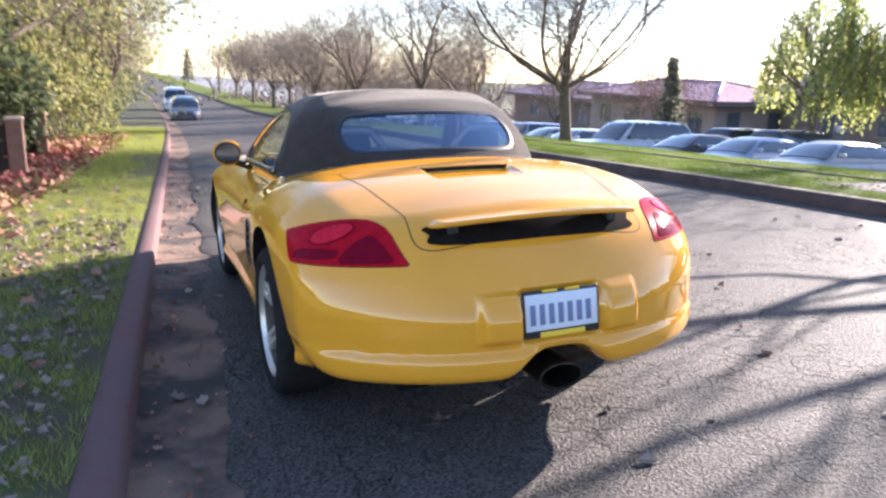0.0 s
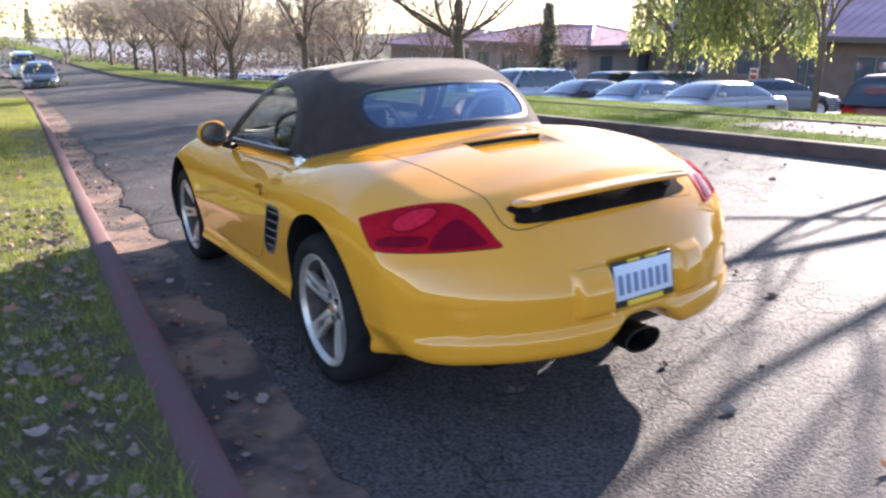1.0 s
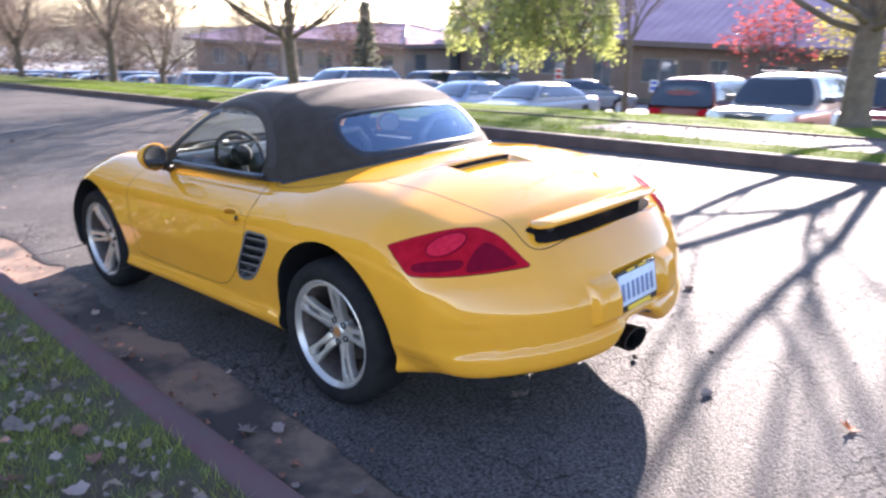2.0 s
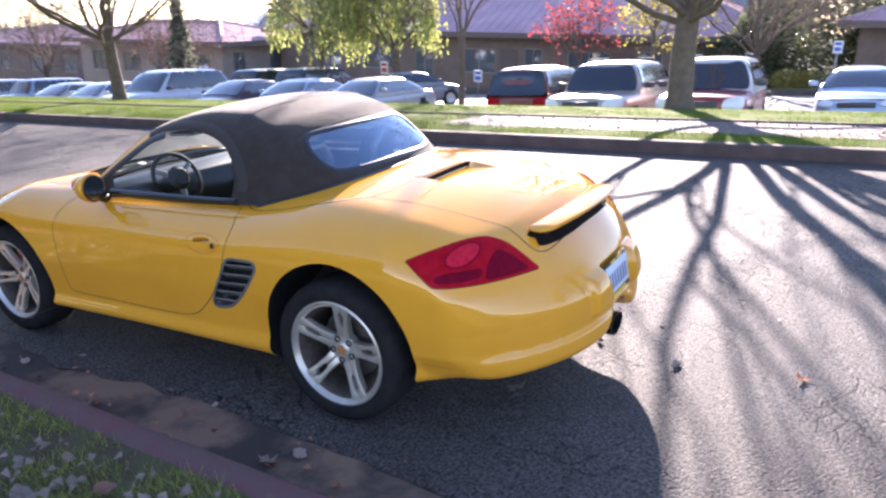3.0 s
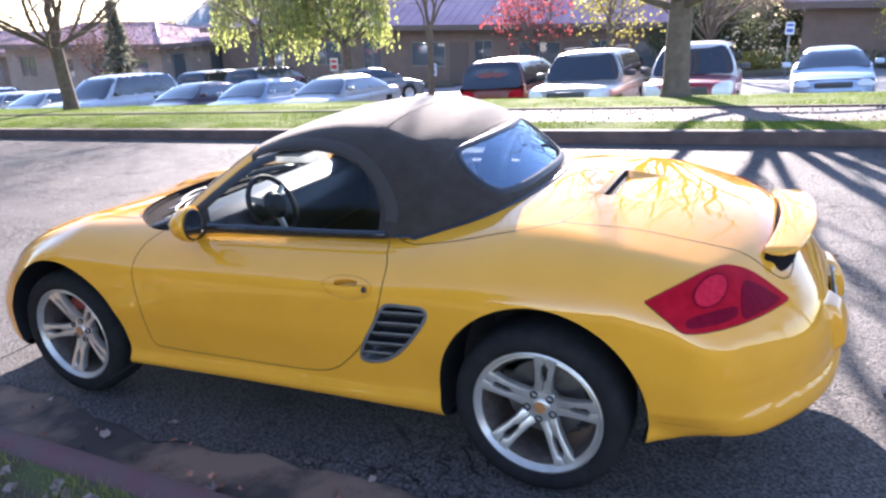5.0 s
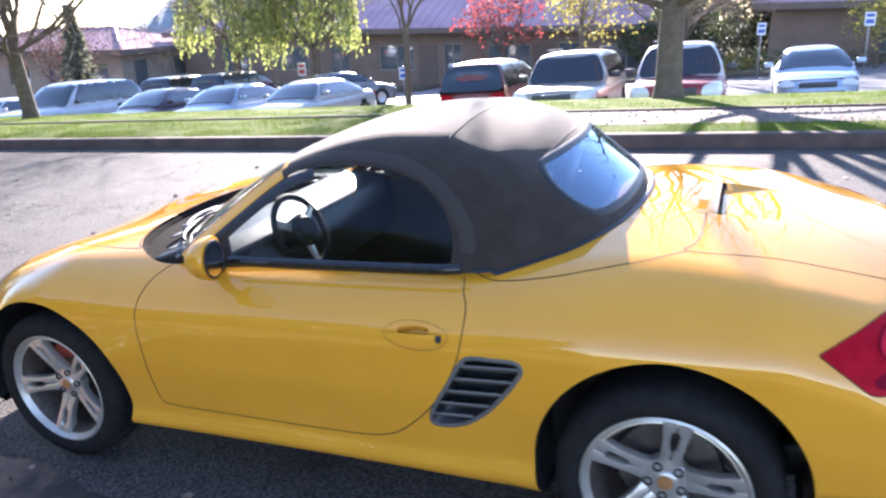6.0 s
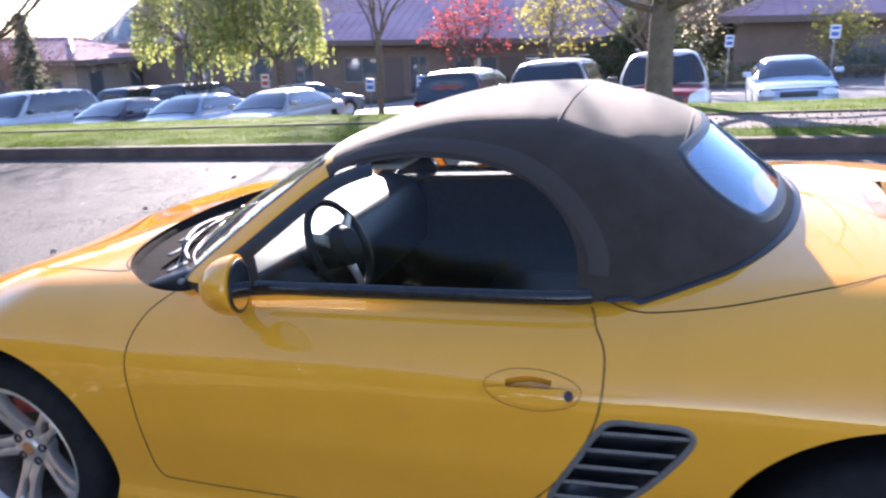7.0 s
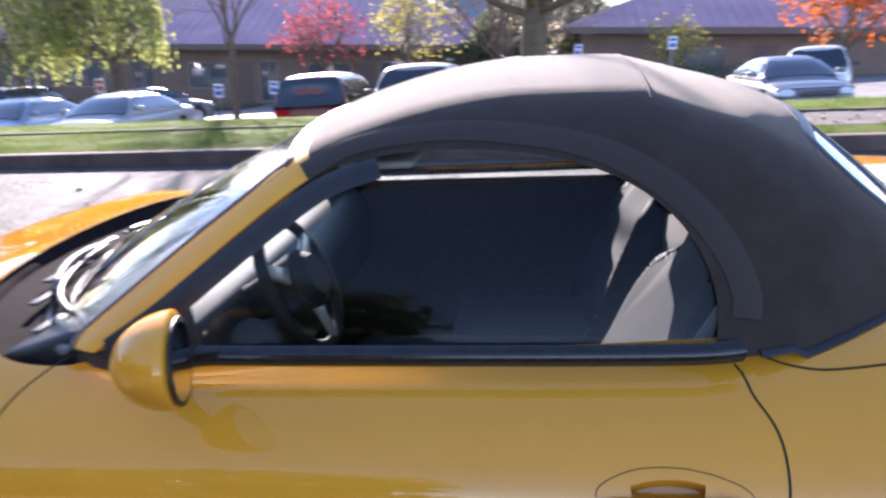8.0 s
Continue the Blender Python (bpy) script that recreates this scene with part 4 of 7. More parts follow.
for x0, x1 in ((-0.05, -0.60), (0.50, -0.02)):
    bm = bmesh.new()
    pts, blade_line = [], []
    for s_at in np.linspace(0, 1, 11):
        x = x0 + (x1 - x0) * s_at
        z = 0.884 + 0.030 * s_at - 0.02 * math.sin(math.pi * s_at)
        y = 2.07 - 0.26 * (x / 0.65) ** 2 - (z - 0.87) * 0.85 / 0.52 + 0.026
        blade_line.append((x, y, z))
        if s_at < 0.65:
            pts.append((x, y + 0.012, z + 0.016 * math.sin(math.pi * min(1, s_at / 0.6))))
    tube(bm, blade_line, [0.007] * 10 + [0.003], 6)
    wiper = part("wiper", bm, BLACK_TRIM, car, "black windscreen wiper")
    bm = bmesh.new()
    tube(bm, pts, 0.009, 6)
    part("wiper_arm", bm, SLAT, wiper)

# ---- lights ----
TAIL = rounded([(-0.374, 0.774), (-0.378, 0.778), (-0.44, 0.801), (-0.510, 0.820), (-0.555, 0.825), (-0.60, 0.819), (-0.66, 0.794), (-0.72, 0.752), (-0.765, 0.712), (-0.781, 0.697), (-0.783, 0.692), (-0.776, 0.689), (-0.70, 0.686), (-0.60, 0.684), (-0.52, 0.684), (-0.495, 0.687), (-0.48, 0.695), (-0.43, 0.732), (-0.377, 0.770)], per=4)


def on_corner(flat, side):
    """Places (y, z) on the rear corner's skin, as far out as it reaches."""
    x = np.linspace(0.30, 0.95, 400)
    out = np.zeros((len(flat), 3))
    for k, (y, z) in enumerate(flat):
        inside = body_field(x, np.full(400, y), np.full(400, z)) < 0
        hit = x[inside].max() if inside.any() else 0.42
        out[k] = (side * hit, y, z)
    return out


def corner_patch(name, line, side, mat, parent, lift, label="", rings=6, thick=0.006):
    middle = line.mean(axis=0)
    flat = np.concatenate([middle + (line - middle) * (1 - k / rings) for k in range(rings)] + [middle[None]])
    p = on_corner(flat, side)
    n = slope(body_field, p)
    count = len(line)
    verts = list(p + n * lift) + list(p[:count] - n[:count] * thick)
    faces = []
    for k in range(rings - 1):
        for s in range(count):
            j = (s + 1) % count
            faces.append((k * count + s, k * count + j, (k + 1) * count + j, (k + 1) * count + s))
    last, rim = rings * count, rings * count + 1
    for s in range(count):
        j = (s + 1) % count
        faces += [((rings - 1) * count + s, (rings - 1) * count + j, last), (rim + s, rim + j, j, s)]
    bm = bmesh.new()
    bm.from_mesh(mesh_from(name, verts, faces))
    bmesh.ops.recalc_face_normals(bm, faces=bm.faces[:])
    if sum(f.normal.dot(Vector(n[0])) for f in bm.faces) < 0:
        bmesh.ops.reverse_faces(bm, faces=bm.faces[:])
    return part(name, bm, mat, parent, label, True, 50)


for side in (-1, 1):
    lamp = corner_patch("tail_light", TAIL, side, RED_LENS, car, 0.004, "red tail light with a clear inner segment")
    edge = on_corner(TAIL, side)
    band("lens_gap", body_field, edge, 0.006, GAP, lamp, 0.0015, closed=True)
    inner = rounded([(-0.645, 0.775), (-0.69, 0.757), (-0.73, 0.727), (-0.757, 0.703), (-0.74, 0.697), (-0.70, 0.695), (-0.655, 0.700)], per=5)
    corner_patch("indicator_lens", inner, side, DARK_LENS, lamp, 0.006, "darker violet-red lens segment", 4, 0.001)
    upper = circle_line(-0.555, 0.778, 0.034, 28) + np.array([(0.012 * math.cos(t), 0.0) for t in np.linspace(0, 2 * math.pi, 28, endpoint=False)])
    corner_patch("brake_lens", upper, side, CLEAR_LENS, lamp, 0.0065, "brighter round red lens", 4, 0.001)
    band("lens_ring", body_field, on_corner(upper * 1.0, side), 0.006, DARK_LENS, lamp, 0.0072, closed=True)
    lower = rounded([(-0.50, 0.722), (-0.56, 0.732), (-0.63, 0.730), (-0.632, 0.704), (-0.56, 0.698), (-0.505, 0.700)], per=5)
    corner_patch("reflector_lens", lower, side, DARK_LENS, lamp, 0.0055, "dark red reflector", 4, 0.001)
    patch("side_reflector", body_field, rounded([(2.93, 0.575), (2.86, 0.59), (2.85, 0.57), (2.92, 0.553)]), "yz", side, ORANGE_LENS, car, 0.003, 4, "small orange side reflector")
    head = rounded([(-0.62, 2.98), (-0.70, 2.86), (-0.66, 2.70), (-0.56, 2.72), (-0.47, 2.88), (-0.50, 3.02)])
    patch("headlight", body_field, head * np.array((-side, 1)), "xy", 1, HEADLIGHT, car, 0.003, 6, "clear headlight lens")

# ---- air intake in the rear wing, with slats ----
for side in (-1, 1):
    vent = patch("side_intake", body_field, VENT, "yz", side, BLACK_TRIM, car, lift=-0.001, dish=0.05, rings=9, label="dark slatted air intake in the rear wing")
    ribbon("intake_rim", body_field, VENT, "yz", side, 0.014, SLAT, vent, 0.001, closed=True, crown=0.003)
    for k in range(5):
        z = 0.470 + 0.0455 * k
        y0 = float(np.interp(z, [0.43, 0.452, 0.505, 0.585, 0.65, 0.686], [0.715, 0.712, 0.69, 0.64, 0.60, 0.566]))
        y1 = float(np.interp(z, [0.43, 0.452, 0.50, 0.565, 0.635, 0.668, 0.69], [0.66, 0.59, 0.525, 0.465, 0.412, 0.40, 0.41]))
        line = np.array([(y, z + 0.012 * (y0 - y) / 0.2) for y in np.linspace(y0, y1, 8)])
        p = drop_on(body_field, line, "yz", side)
        bm = bmesh.new()
        rows = [[bm.verts.new((x - side * i, y, zz + dz)) for x, y, zz in p] for i, dz in ((0.006, 0.003), (0.003, -0.004), (0.030, -0.026), (0.033, -0.019))]
        for r in range(4):
            for j in range(len(p) - 1):
                bm.faces.new((rows[r][j], rows[r][j + 1], rows[(r + 1) % 4][j + 1], rows[(r + 1) % 4][j]))
        part("slat", bm, SLAT, vent, "", False)

# ---- rear spoiler blade, raised on two struts over a dark slot ----
bm = bmesh.new()
rows = []
for x in np.linspace(-0.42, 0.42, 43):
    e = abs(x) / 0.42
    lead, trail, crest = -0.744 + 0.050 * e ** 2, -0.870 + 0.070 * e ** 2.2, 0.853 - 0.024 * e ** 2
    soft = 1 - 0.55 * max(0.0, e - 0.95) / 0.05
    mid = (lead + trail) / 2
    rows.append([bm.verts.new((x, mid + (y - mid) * soft, crest - 0.018 + (dz + 0.018) * soft)) for y, dz in
                 ((lead, -0.006), (lead - 0.012, 0.000), (mid, 0.003), (trail + 0.018, 0.004), (trail + 0.003, 0.002), (trail, -0.004), (trail + 0.004, -0.014), (trail + 0.012, -0.018), (mid, -0.020), (lead + 0.004, -0.016))])
for a, b in zip(rows, rows[1:]):
    for k in range(10):
        j = (k + 1) % 10
        bm.faces.new((a[k], a[j], b[j], b[k]))
bm.faces.new(rows[0][::-1])
bm.faces.new(rows[-1])
bmesh.ops.recalc_face_normals(bm, faces=bm.faces[:])
spoiler = part("rear_spoiler", bm, YELLOW, car, "yellow rear spoiler blade, raised", True, 40)
slot = rounded([(-0.415, 0.780), (-0.395, 0.806), (0, 0.828), (0.395, 0.806), (0.415, 0.780), (0.39, 0.750), (0, 0.753), (-0.39, 0.750)], per=8)
patch("spoiler_slot", body_field, slot, "xz", -1, SLOT_BLACK, car, lift=0.002, rings=5, thick=0.004, label="black slot under the spoiler")
for x in (-0.33, 0.33):
    bm = bmesh.new()
    box(bm, (x - 0.02, -0.755, 0.775), (x + 0.02, -0.70, 0.816), 0.006)
    part("spoiler_strut", bm, BLACK_TRIM, spoiler)

# ---- raised hood of the high brake lamp on the rear lid, open to the rear ----
def lid_hood():
    bm, strip_bm = bmesh.new(), bmesh.new()
    rows, dark = [], []
    for x in np.linspace(-0.215, 0.215, 27):
        s = (x + 0.215) / 0.43
        edge = math.sqrt(min(1.0, min(s, 1 - s) / 0.07))
        base = drop_on(body_field, np.array([(x, -0.030), (x, -0.062), (x, -0.088), (x, -0.096), (x, -0.112)]), "xy", 1)
        lifts = (0.001, 0.003 * edge, 0.006 * edge, 0.005 * edge, 0.002)
        rows.append([bm.verts.new((x, p[1], p[2] + h)) for p, h in zip(base[:4], lifts)])
        # black strip stands in for the shaded gap below the hood's rear edge
        dark.append([strip_bm.verts.new((x * 0.98, p[1], p[2] + h)) for p, h in zip(base[3:], (0.0045 * edge, 0.0025))])
    for made, mesh, count in ((rows, bm, 3), (dark, strip_bm, 1)):
        for a, b in zip(made, made[1:]):
            for k in range(count):
                mesh.faces.new((a[k], b[k], b[k + 1], a[k + 1]))
        bmesh.ops.recalc_face_normals(mesh, faces=mesh.faces[:])
        if sum(f.normal.z for f in mesh.faces) < 0:
            bmesh.ops.reverse_faces(mesh, faces=mesh.faces[:])
    hood_part = part("lamp_hood", bm, YELLOW, lid, "low raised hood on the rear lid")
    part("lamp_strip", strip_bm, SLOT_BLACK, hood_part, "dark strip standing in for the shaded gap under the hood")


lid_hood()

# ---- number plate: plain bars in place of its characters ----
bm = bmesh.new()
box(bm, (-0.152, -0.006, -0.084), (0.152, 0.004, 0.082), 0.004)
plate = part("plate_frame", bm, BLACK_TRIM, car, "black plate frame")
plate.matrix_basis = pose(-0.005, -0.950, 0.512, -8, 0, 0)
bm = bmesh.new()
box(bm, (-0.145, -0.010, -0.058), (0.145, -0.004, 0.070), 0.002)
part("number_plate", bm, PLATE_WHITE, plate, "white number plate")
for k in range(7):
    bm = bmesh.new()
    box(bm, (-0.128 + 0.0372 * k, -0.0115, -0.038), (-0.106 + 0.0372 * k, -0.0098, 0.034), 0.001)
    part("plate_bar", bm, PLATE_BLUE, plate)
bm = bmesh.new()
box(bm, (-0.09, -0.0095, -0.084), (0.09, -0.0055, -0.064), 0.001)
part("frame_strip", bm, PLATE_YELLOW, plate, "yellow strip on the frame")
for x in (-0.045, 0.045):
    bm = bmesh.new()
    box(bm, (x - 0.03, -0.0095, 0.074), (x + 0.03, -0.0055, 0.084), 0.001)
    part("frame_strip", bm, PLATE_YELLOW, plate, "yellow strip on the frame")

# ---- exhaust: twin outlet under the middle of the bumper ----
bm = bmesh.new()
ring = [(0.088 * math.cos(a), 0.046 * math.sin(a)) for a in np.linspace(0, 2 * math.pi, 28, endpoint=False)]
outer = [[bm.verts.new((p[0] * s, y, 0.272 + p[1] * s)) for p in ring] for y, s in ((-0.60, 0.9), (-0.93, 1.0), (-0.955, 1.05), (-0.956, 0.92), (-0.80, 0.85))]
for a, b in zip(outer, outer[1:]):
    for k in range(28):
        bm.faces.new((a[k], a[(k + 1) % 28], b[(k + 1) % 28], b[k]))
bm.faces.new(outer[-1])
bmesh.ops.recalc_face_normals(bm, faces=bm.faces[:])
part("exhaust_pipe", bm, EXHAUST, car, "sooty oval twin exhaust tip", True, 40)
bm = bmesh.new()
box(bm, (-0.55, -0.72, 0.20), (0.55, -0.30, 0.33), 0.03)
part("silencer", bm, EXHAUST, car, "dark silencer under the bumper")

# ---- door mirrors ----
for side in (-1, 1):
    bm = bmesh.new()
    bmesh.ops.create_uvsphere(bm, u_segments=32, v_segments=20, radius=1.0)
    for v in bm.verts:
        x, y, z = v.co
        y = y if y > 0 else y * 0.12
        v.co = (x * 0.090 * (1 + 0.10 * z), y * 0.090 * (1 - 0.25 * abs(x) ** 2), z * 0.075 * (1 + 0.12 * x * -side))
    mirror = part("door_mirror", bm, YELLOW, car, "yellow egg-shaped door mirror", True, 60)
    mirror.matrix_basis = pose(side * 0.850, 1.472, 0.945, 0, side * -6, side * -17)
    bm = bmesh.new()
    bmesh.ops.create_circle(bm, cap_ends=True, segments=36, radius=1.0)
    for v in bm.verts:
        v.co = (v.co.x * 0.072, -0.0125, v.co.y * 0.058)
    bmesh.ops.recalc_face_normals(bm, faces=bm.faces[:])
    if bm.faces[:][0].normal.y > 0:
        bmesh.ops.reverse_faces(bm, faces=bm.faces[:])
    part("mirror_glass", bm, CHROME, mirror, "silvered mirror glass", False)
    bm = bmesh.new()
    ring = [(0.080 * math.cos(t), 0.066 * math.sin(t)) for t in np.linspace(0, 2 * math.pi, 36, endpoint=False)]
    prism(bm, ring, -0.0118, -0.008, "y", 0.001)
    part("mirror_bezel", bm, BLACK_TRIM, mirror, "black rim round the glass", True, 40)
    bm = bmesh.new()
    tube(bm, [(-side * 0.05, 0.03, -0.045), (-side * 0.11, 0.05, -0.062), (-side * 0.19, 0.06, -0.072)], [0.018, 0.020, 0.028], 10)
    part("mirror_foot", bm, BLACK_TRIM, mirror, "black mirror foot")

# ---- cockpit ----
bm = bmesh.new()
tub = rounded([(-0.66, 0.60), (-0.62, 0.40), (-0.4, 0.30), (0, 0.26), (0.4, 0.30), (0.62, 0.40), (0.66, 0.60), (0.67, 1.4), (0.62, 1.8), (0, 2.02), (-0.62, 1.8), (-0.67, 1.4)])
a = [bm.verts.new((p[0] * 1.02, p[1], 0.878)) for p in tub]
b = [bm.verts.new((p[0] * 1.02, p[1], 0.24)) for p in tub]
for k in range(len(tub)):
    j = (k + 1) % len(tub)
    bm.faces.new((a[k], b[k], b[j], a[j]))
bm.faces.new(b)
part("cockpit_lining", bm, CARPET, car, "dark carpeted cockpit")
bm = bmesh.new()
box(bm, (-0.62, 0.30, 0.70), (0.62, 0.62, 0.90), 0.05)
part("rear_bulkhead", bm, CARPET, car, "dark shelf behind the seats")
bm = bmesh.new()
outline = [(1.54, 0.60), (1.52, 0.78), (1.57, 0.875), (1.66, 0.905), (1.80, 0.895), (1.95, 0.85), (1.95, 0.60)]
prism(bm, outline, -0.645, 0.645, "x", 0.02)
part("dashboard", bm, DASH, car, "black dashboard", True, 50)
bm = bmesh.new()
box(bm, (-0.13, 0.60, 0.30), (0.13, 1.46, 0.56), 0.04)
part("centre_console", bm, LEATHER, car, "black centre console", True, 50)
for x in (-0.36, 0.36):
    bm = bmesh.new()
    box(bm, (x - 0.24, 0.72, 0.36), (x + 0.24, 1.22, 0.50), 0.05)
    seat = part("seat", bm, LEATHER, car, "black leather bucket seat", True, 60)
    bm = bmesh.new()
    shape = rounded([(-0.245, 0.45), (-0.255, 0.70), (-0.21, 0.86), (-0.135, 0.93), (-0.115, 1.04), (-0.07, 1.09), (0.07, 1.09), (0.115, 1.04), (0.135, 0.93), (0.21, 0.86), (0.255, 0.70), (0.245, 0.45)])
    prism(bm, [(x + p[0], p[1]) for p in shape], 0.60, 0.70, "y", 0.025)
    for v in bm.verts:
        v.co.y += 0.10 - (v.co.z - 0.45) * 0.34
        v.co.y += 0.045 * max(0, abs(v.co.x - x) - 0.13) / 0.1
    part("seat_back", bm, LEATHER, seat, "", True, 50)
    bm = bmesh.new()
    tube(bm, [(x - 0.17, 0.50, 0.85), (x - 0.16, 0.47, 1.02), (x - 0.09, 0.46, 1.10), (x + 0.09, 0.46, 1.10), (x + 0.16, 0.47, 1.02), (x + 0.17, 0.50, 0.85)], 0.022, 10)
    part("roll_hoop", bm, ALLOY, car, "grey roll-over hoop behind the seat")
    bm = bmesh.new()
    outer_x = -0.60 if x < 0 else 0.60
    tube(bm, [(outer_x, 0.60, 0.98), (outer_x * 0.97, 0.66, 0.86), (outer_x * 0.93, 0.74, 0.70), (outer_x * 0.9, 0.78, 0.5)], 0.012, 6)
    part("seat_belt", bm, material("belt_webbing", (0.10, 0.10, 0.10), rough=0.7), car, "grey seat belt")
bm = bmesh.new()
spin(bm, [(0.013 * math.cos(a), 0.147 + 0.013 * math.sin(a)) for a in np.linspace(0, 2 * math.pi, 10, endpoint=False)], "y", 40, closed=True)
steering = part("steering_wheel", bm, LEATHER, car, "black three-spoke steering wheel")
steering.matrix_basis = pose(-0.345, 1.445, 0.885, -24, 0, 0)
for turn in (90, 210, 330):
    bm = bmesh.new()
    prism(bm, [(0.04, -0.020), (0.141, -0.012), (0.141, 0.012), (0.04, 0.020)], -0.012, 0.0, "y", 0.003)
    spoke = part("wheel_spoke", bm, ALLOY, steering, "silver spoke", True, 40)
    spoke.rotation_euler = (0, radians(turn), 0)
bm = bmesh.new()
spin(bm, [(-0.045, 0.0), (-0.045, 0.045), (-0.02, 0.068), (0.03, 0.06), (0.10, 0.045), (0.18, 0.04)], "y", 28)
part("wheel_hub", bm, LEATHER, steering, "black airbag hub", True, 40)
bm = bmesh.new()
box(bm, (-0.095, 1.285, 1.135), (0.095, 1.305, 1.175), 0.010)
part("rear_view_mirror", bm, BLACK_TRIM, car, "black interior mirror")
for x in (-0.27, 0.27):
    bm = bmesh.new()
    box(bm, (x - 0.2, 1.16, 1.150), (x + 0.2, 1.30, 1.164), 0.005)
    part("sun_visor", bm, material("visor_vinyl", (0.30, 0.29, 0.28), rough=0.6), car, "folded grey sun visor")


# ---- parked vehicles ----
BODY_KINDS = {
    # tables over the length from rear (-0.5) to front (0.5): body top, roof; then length, width, height, wheel radius, how boxy
    "sedan": (((-0.5, 0.62), (-0.475, 0.95), (-0.40, 1.03), (-0.25, 1.03), (0.0, 0.98), (0.2, 0.96), (0.28, 0.94), (0.42, 0.82), (0.485, 0.66), (0.5, 0.5)),
              ((-0.46, 0.80), (-0.36, 1.02), (-0.22, 0.94 * 1.44), (-0.08, 1.45), (0.04, 1.445), (0.11, 1.37), (0.29, 0.93), (0.4, 0.7)), 4.78, 1.82, 1.45, 0.325, 0.16),
    "suv": (((-0.5, 0.70), (-0.492, 1.0), (-0.47, 1.16), (0.0, 1.14), (0.2, 1.13), (0.26, 1.12), (0.44, 1.04), (0.49, 0.90), (0.5, 0.6)),
            ((-0.52, 0.95), (-0.485, 1.20), (-0.455, 1.70), (-0.40, 1.86), (-0.15, 1.92), (0.02, 1.90), (0.09, 1.82), (0.24, 1.12), (0.35, 0.7)), 5.2, 1.98, 1.92, 0.39, 0.10),
    "jeep": (((-0.5, 0.65), (-0.492, 0.95), (-0.47, 1.04), (0.0, 1.03), (0.18, 1.03), (0.22, 1.02), (0.46, 0.97), (0.495, 0.92), (0.5, 0.5)),
             ((-0.52, 0.9), (-0.488, 1.10), (-0.465, 1.53), (-0.43, 1.60), (-0.1, 1.63), (0.04, 1.61), (0.09, 1.56), (0.19, 1.02), (0.3, 0.7)), 4.25, 1.76, 1.63, 0.36, 0.07),
    "van": (((-0.5, 0.60), (-0.49, 0.95), (-0.46, 1.05), (0.0, 1.0), (0.25, 0.98), (0.33, 0.95), (0.46, 0.80), (0.5, 0.5)),
            ((-0.52, 0.85), (-0.485, 1.1), (-0.445, 1.60), (-0.38, 1.72), (-0.1, 1.75), (0.08, 1.70), (0.15, 1.62), (0.33, 0.98), (0.42, 0.6)), 4.9, 1.92, 1.75, 0.33, 0.13),
}
TYRE_FAR = material("car_tyre", (0.02, 0.02, 0.02), rough=0.85)
RIM_FAR = material("car_rim", (0.42, 0.42, 0.43), rough=0.35, metal=0.8)
DARK_GLASS = material("tinted_car_glass", (0.014, 0.022, 0.034), rough=0.04, coat=1.0)
LAMP_WHITE = material("headlamp", (0.72, 0.74, 0.76), rough=0.15, coat=1.0)
STEEL_TRIM = material("grey_trim", (0.06, 0.06, 0.065), rough=0.5)


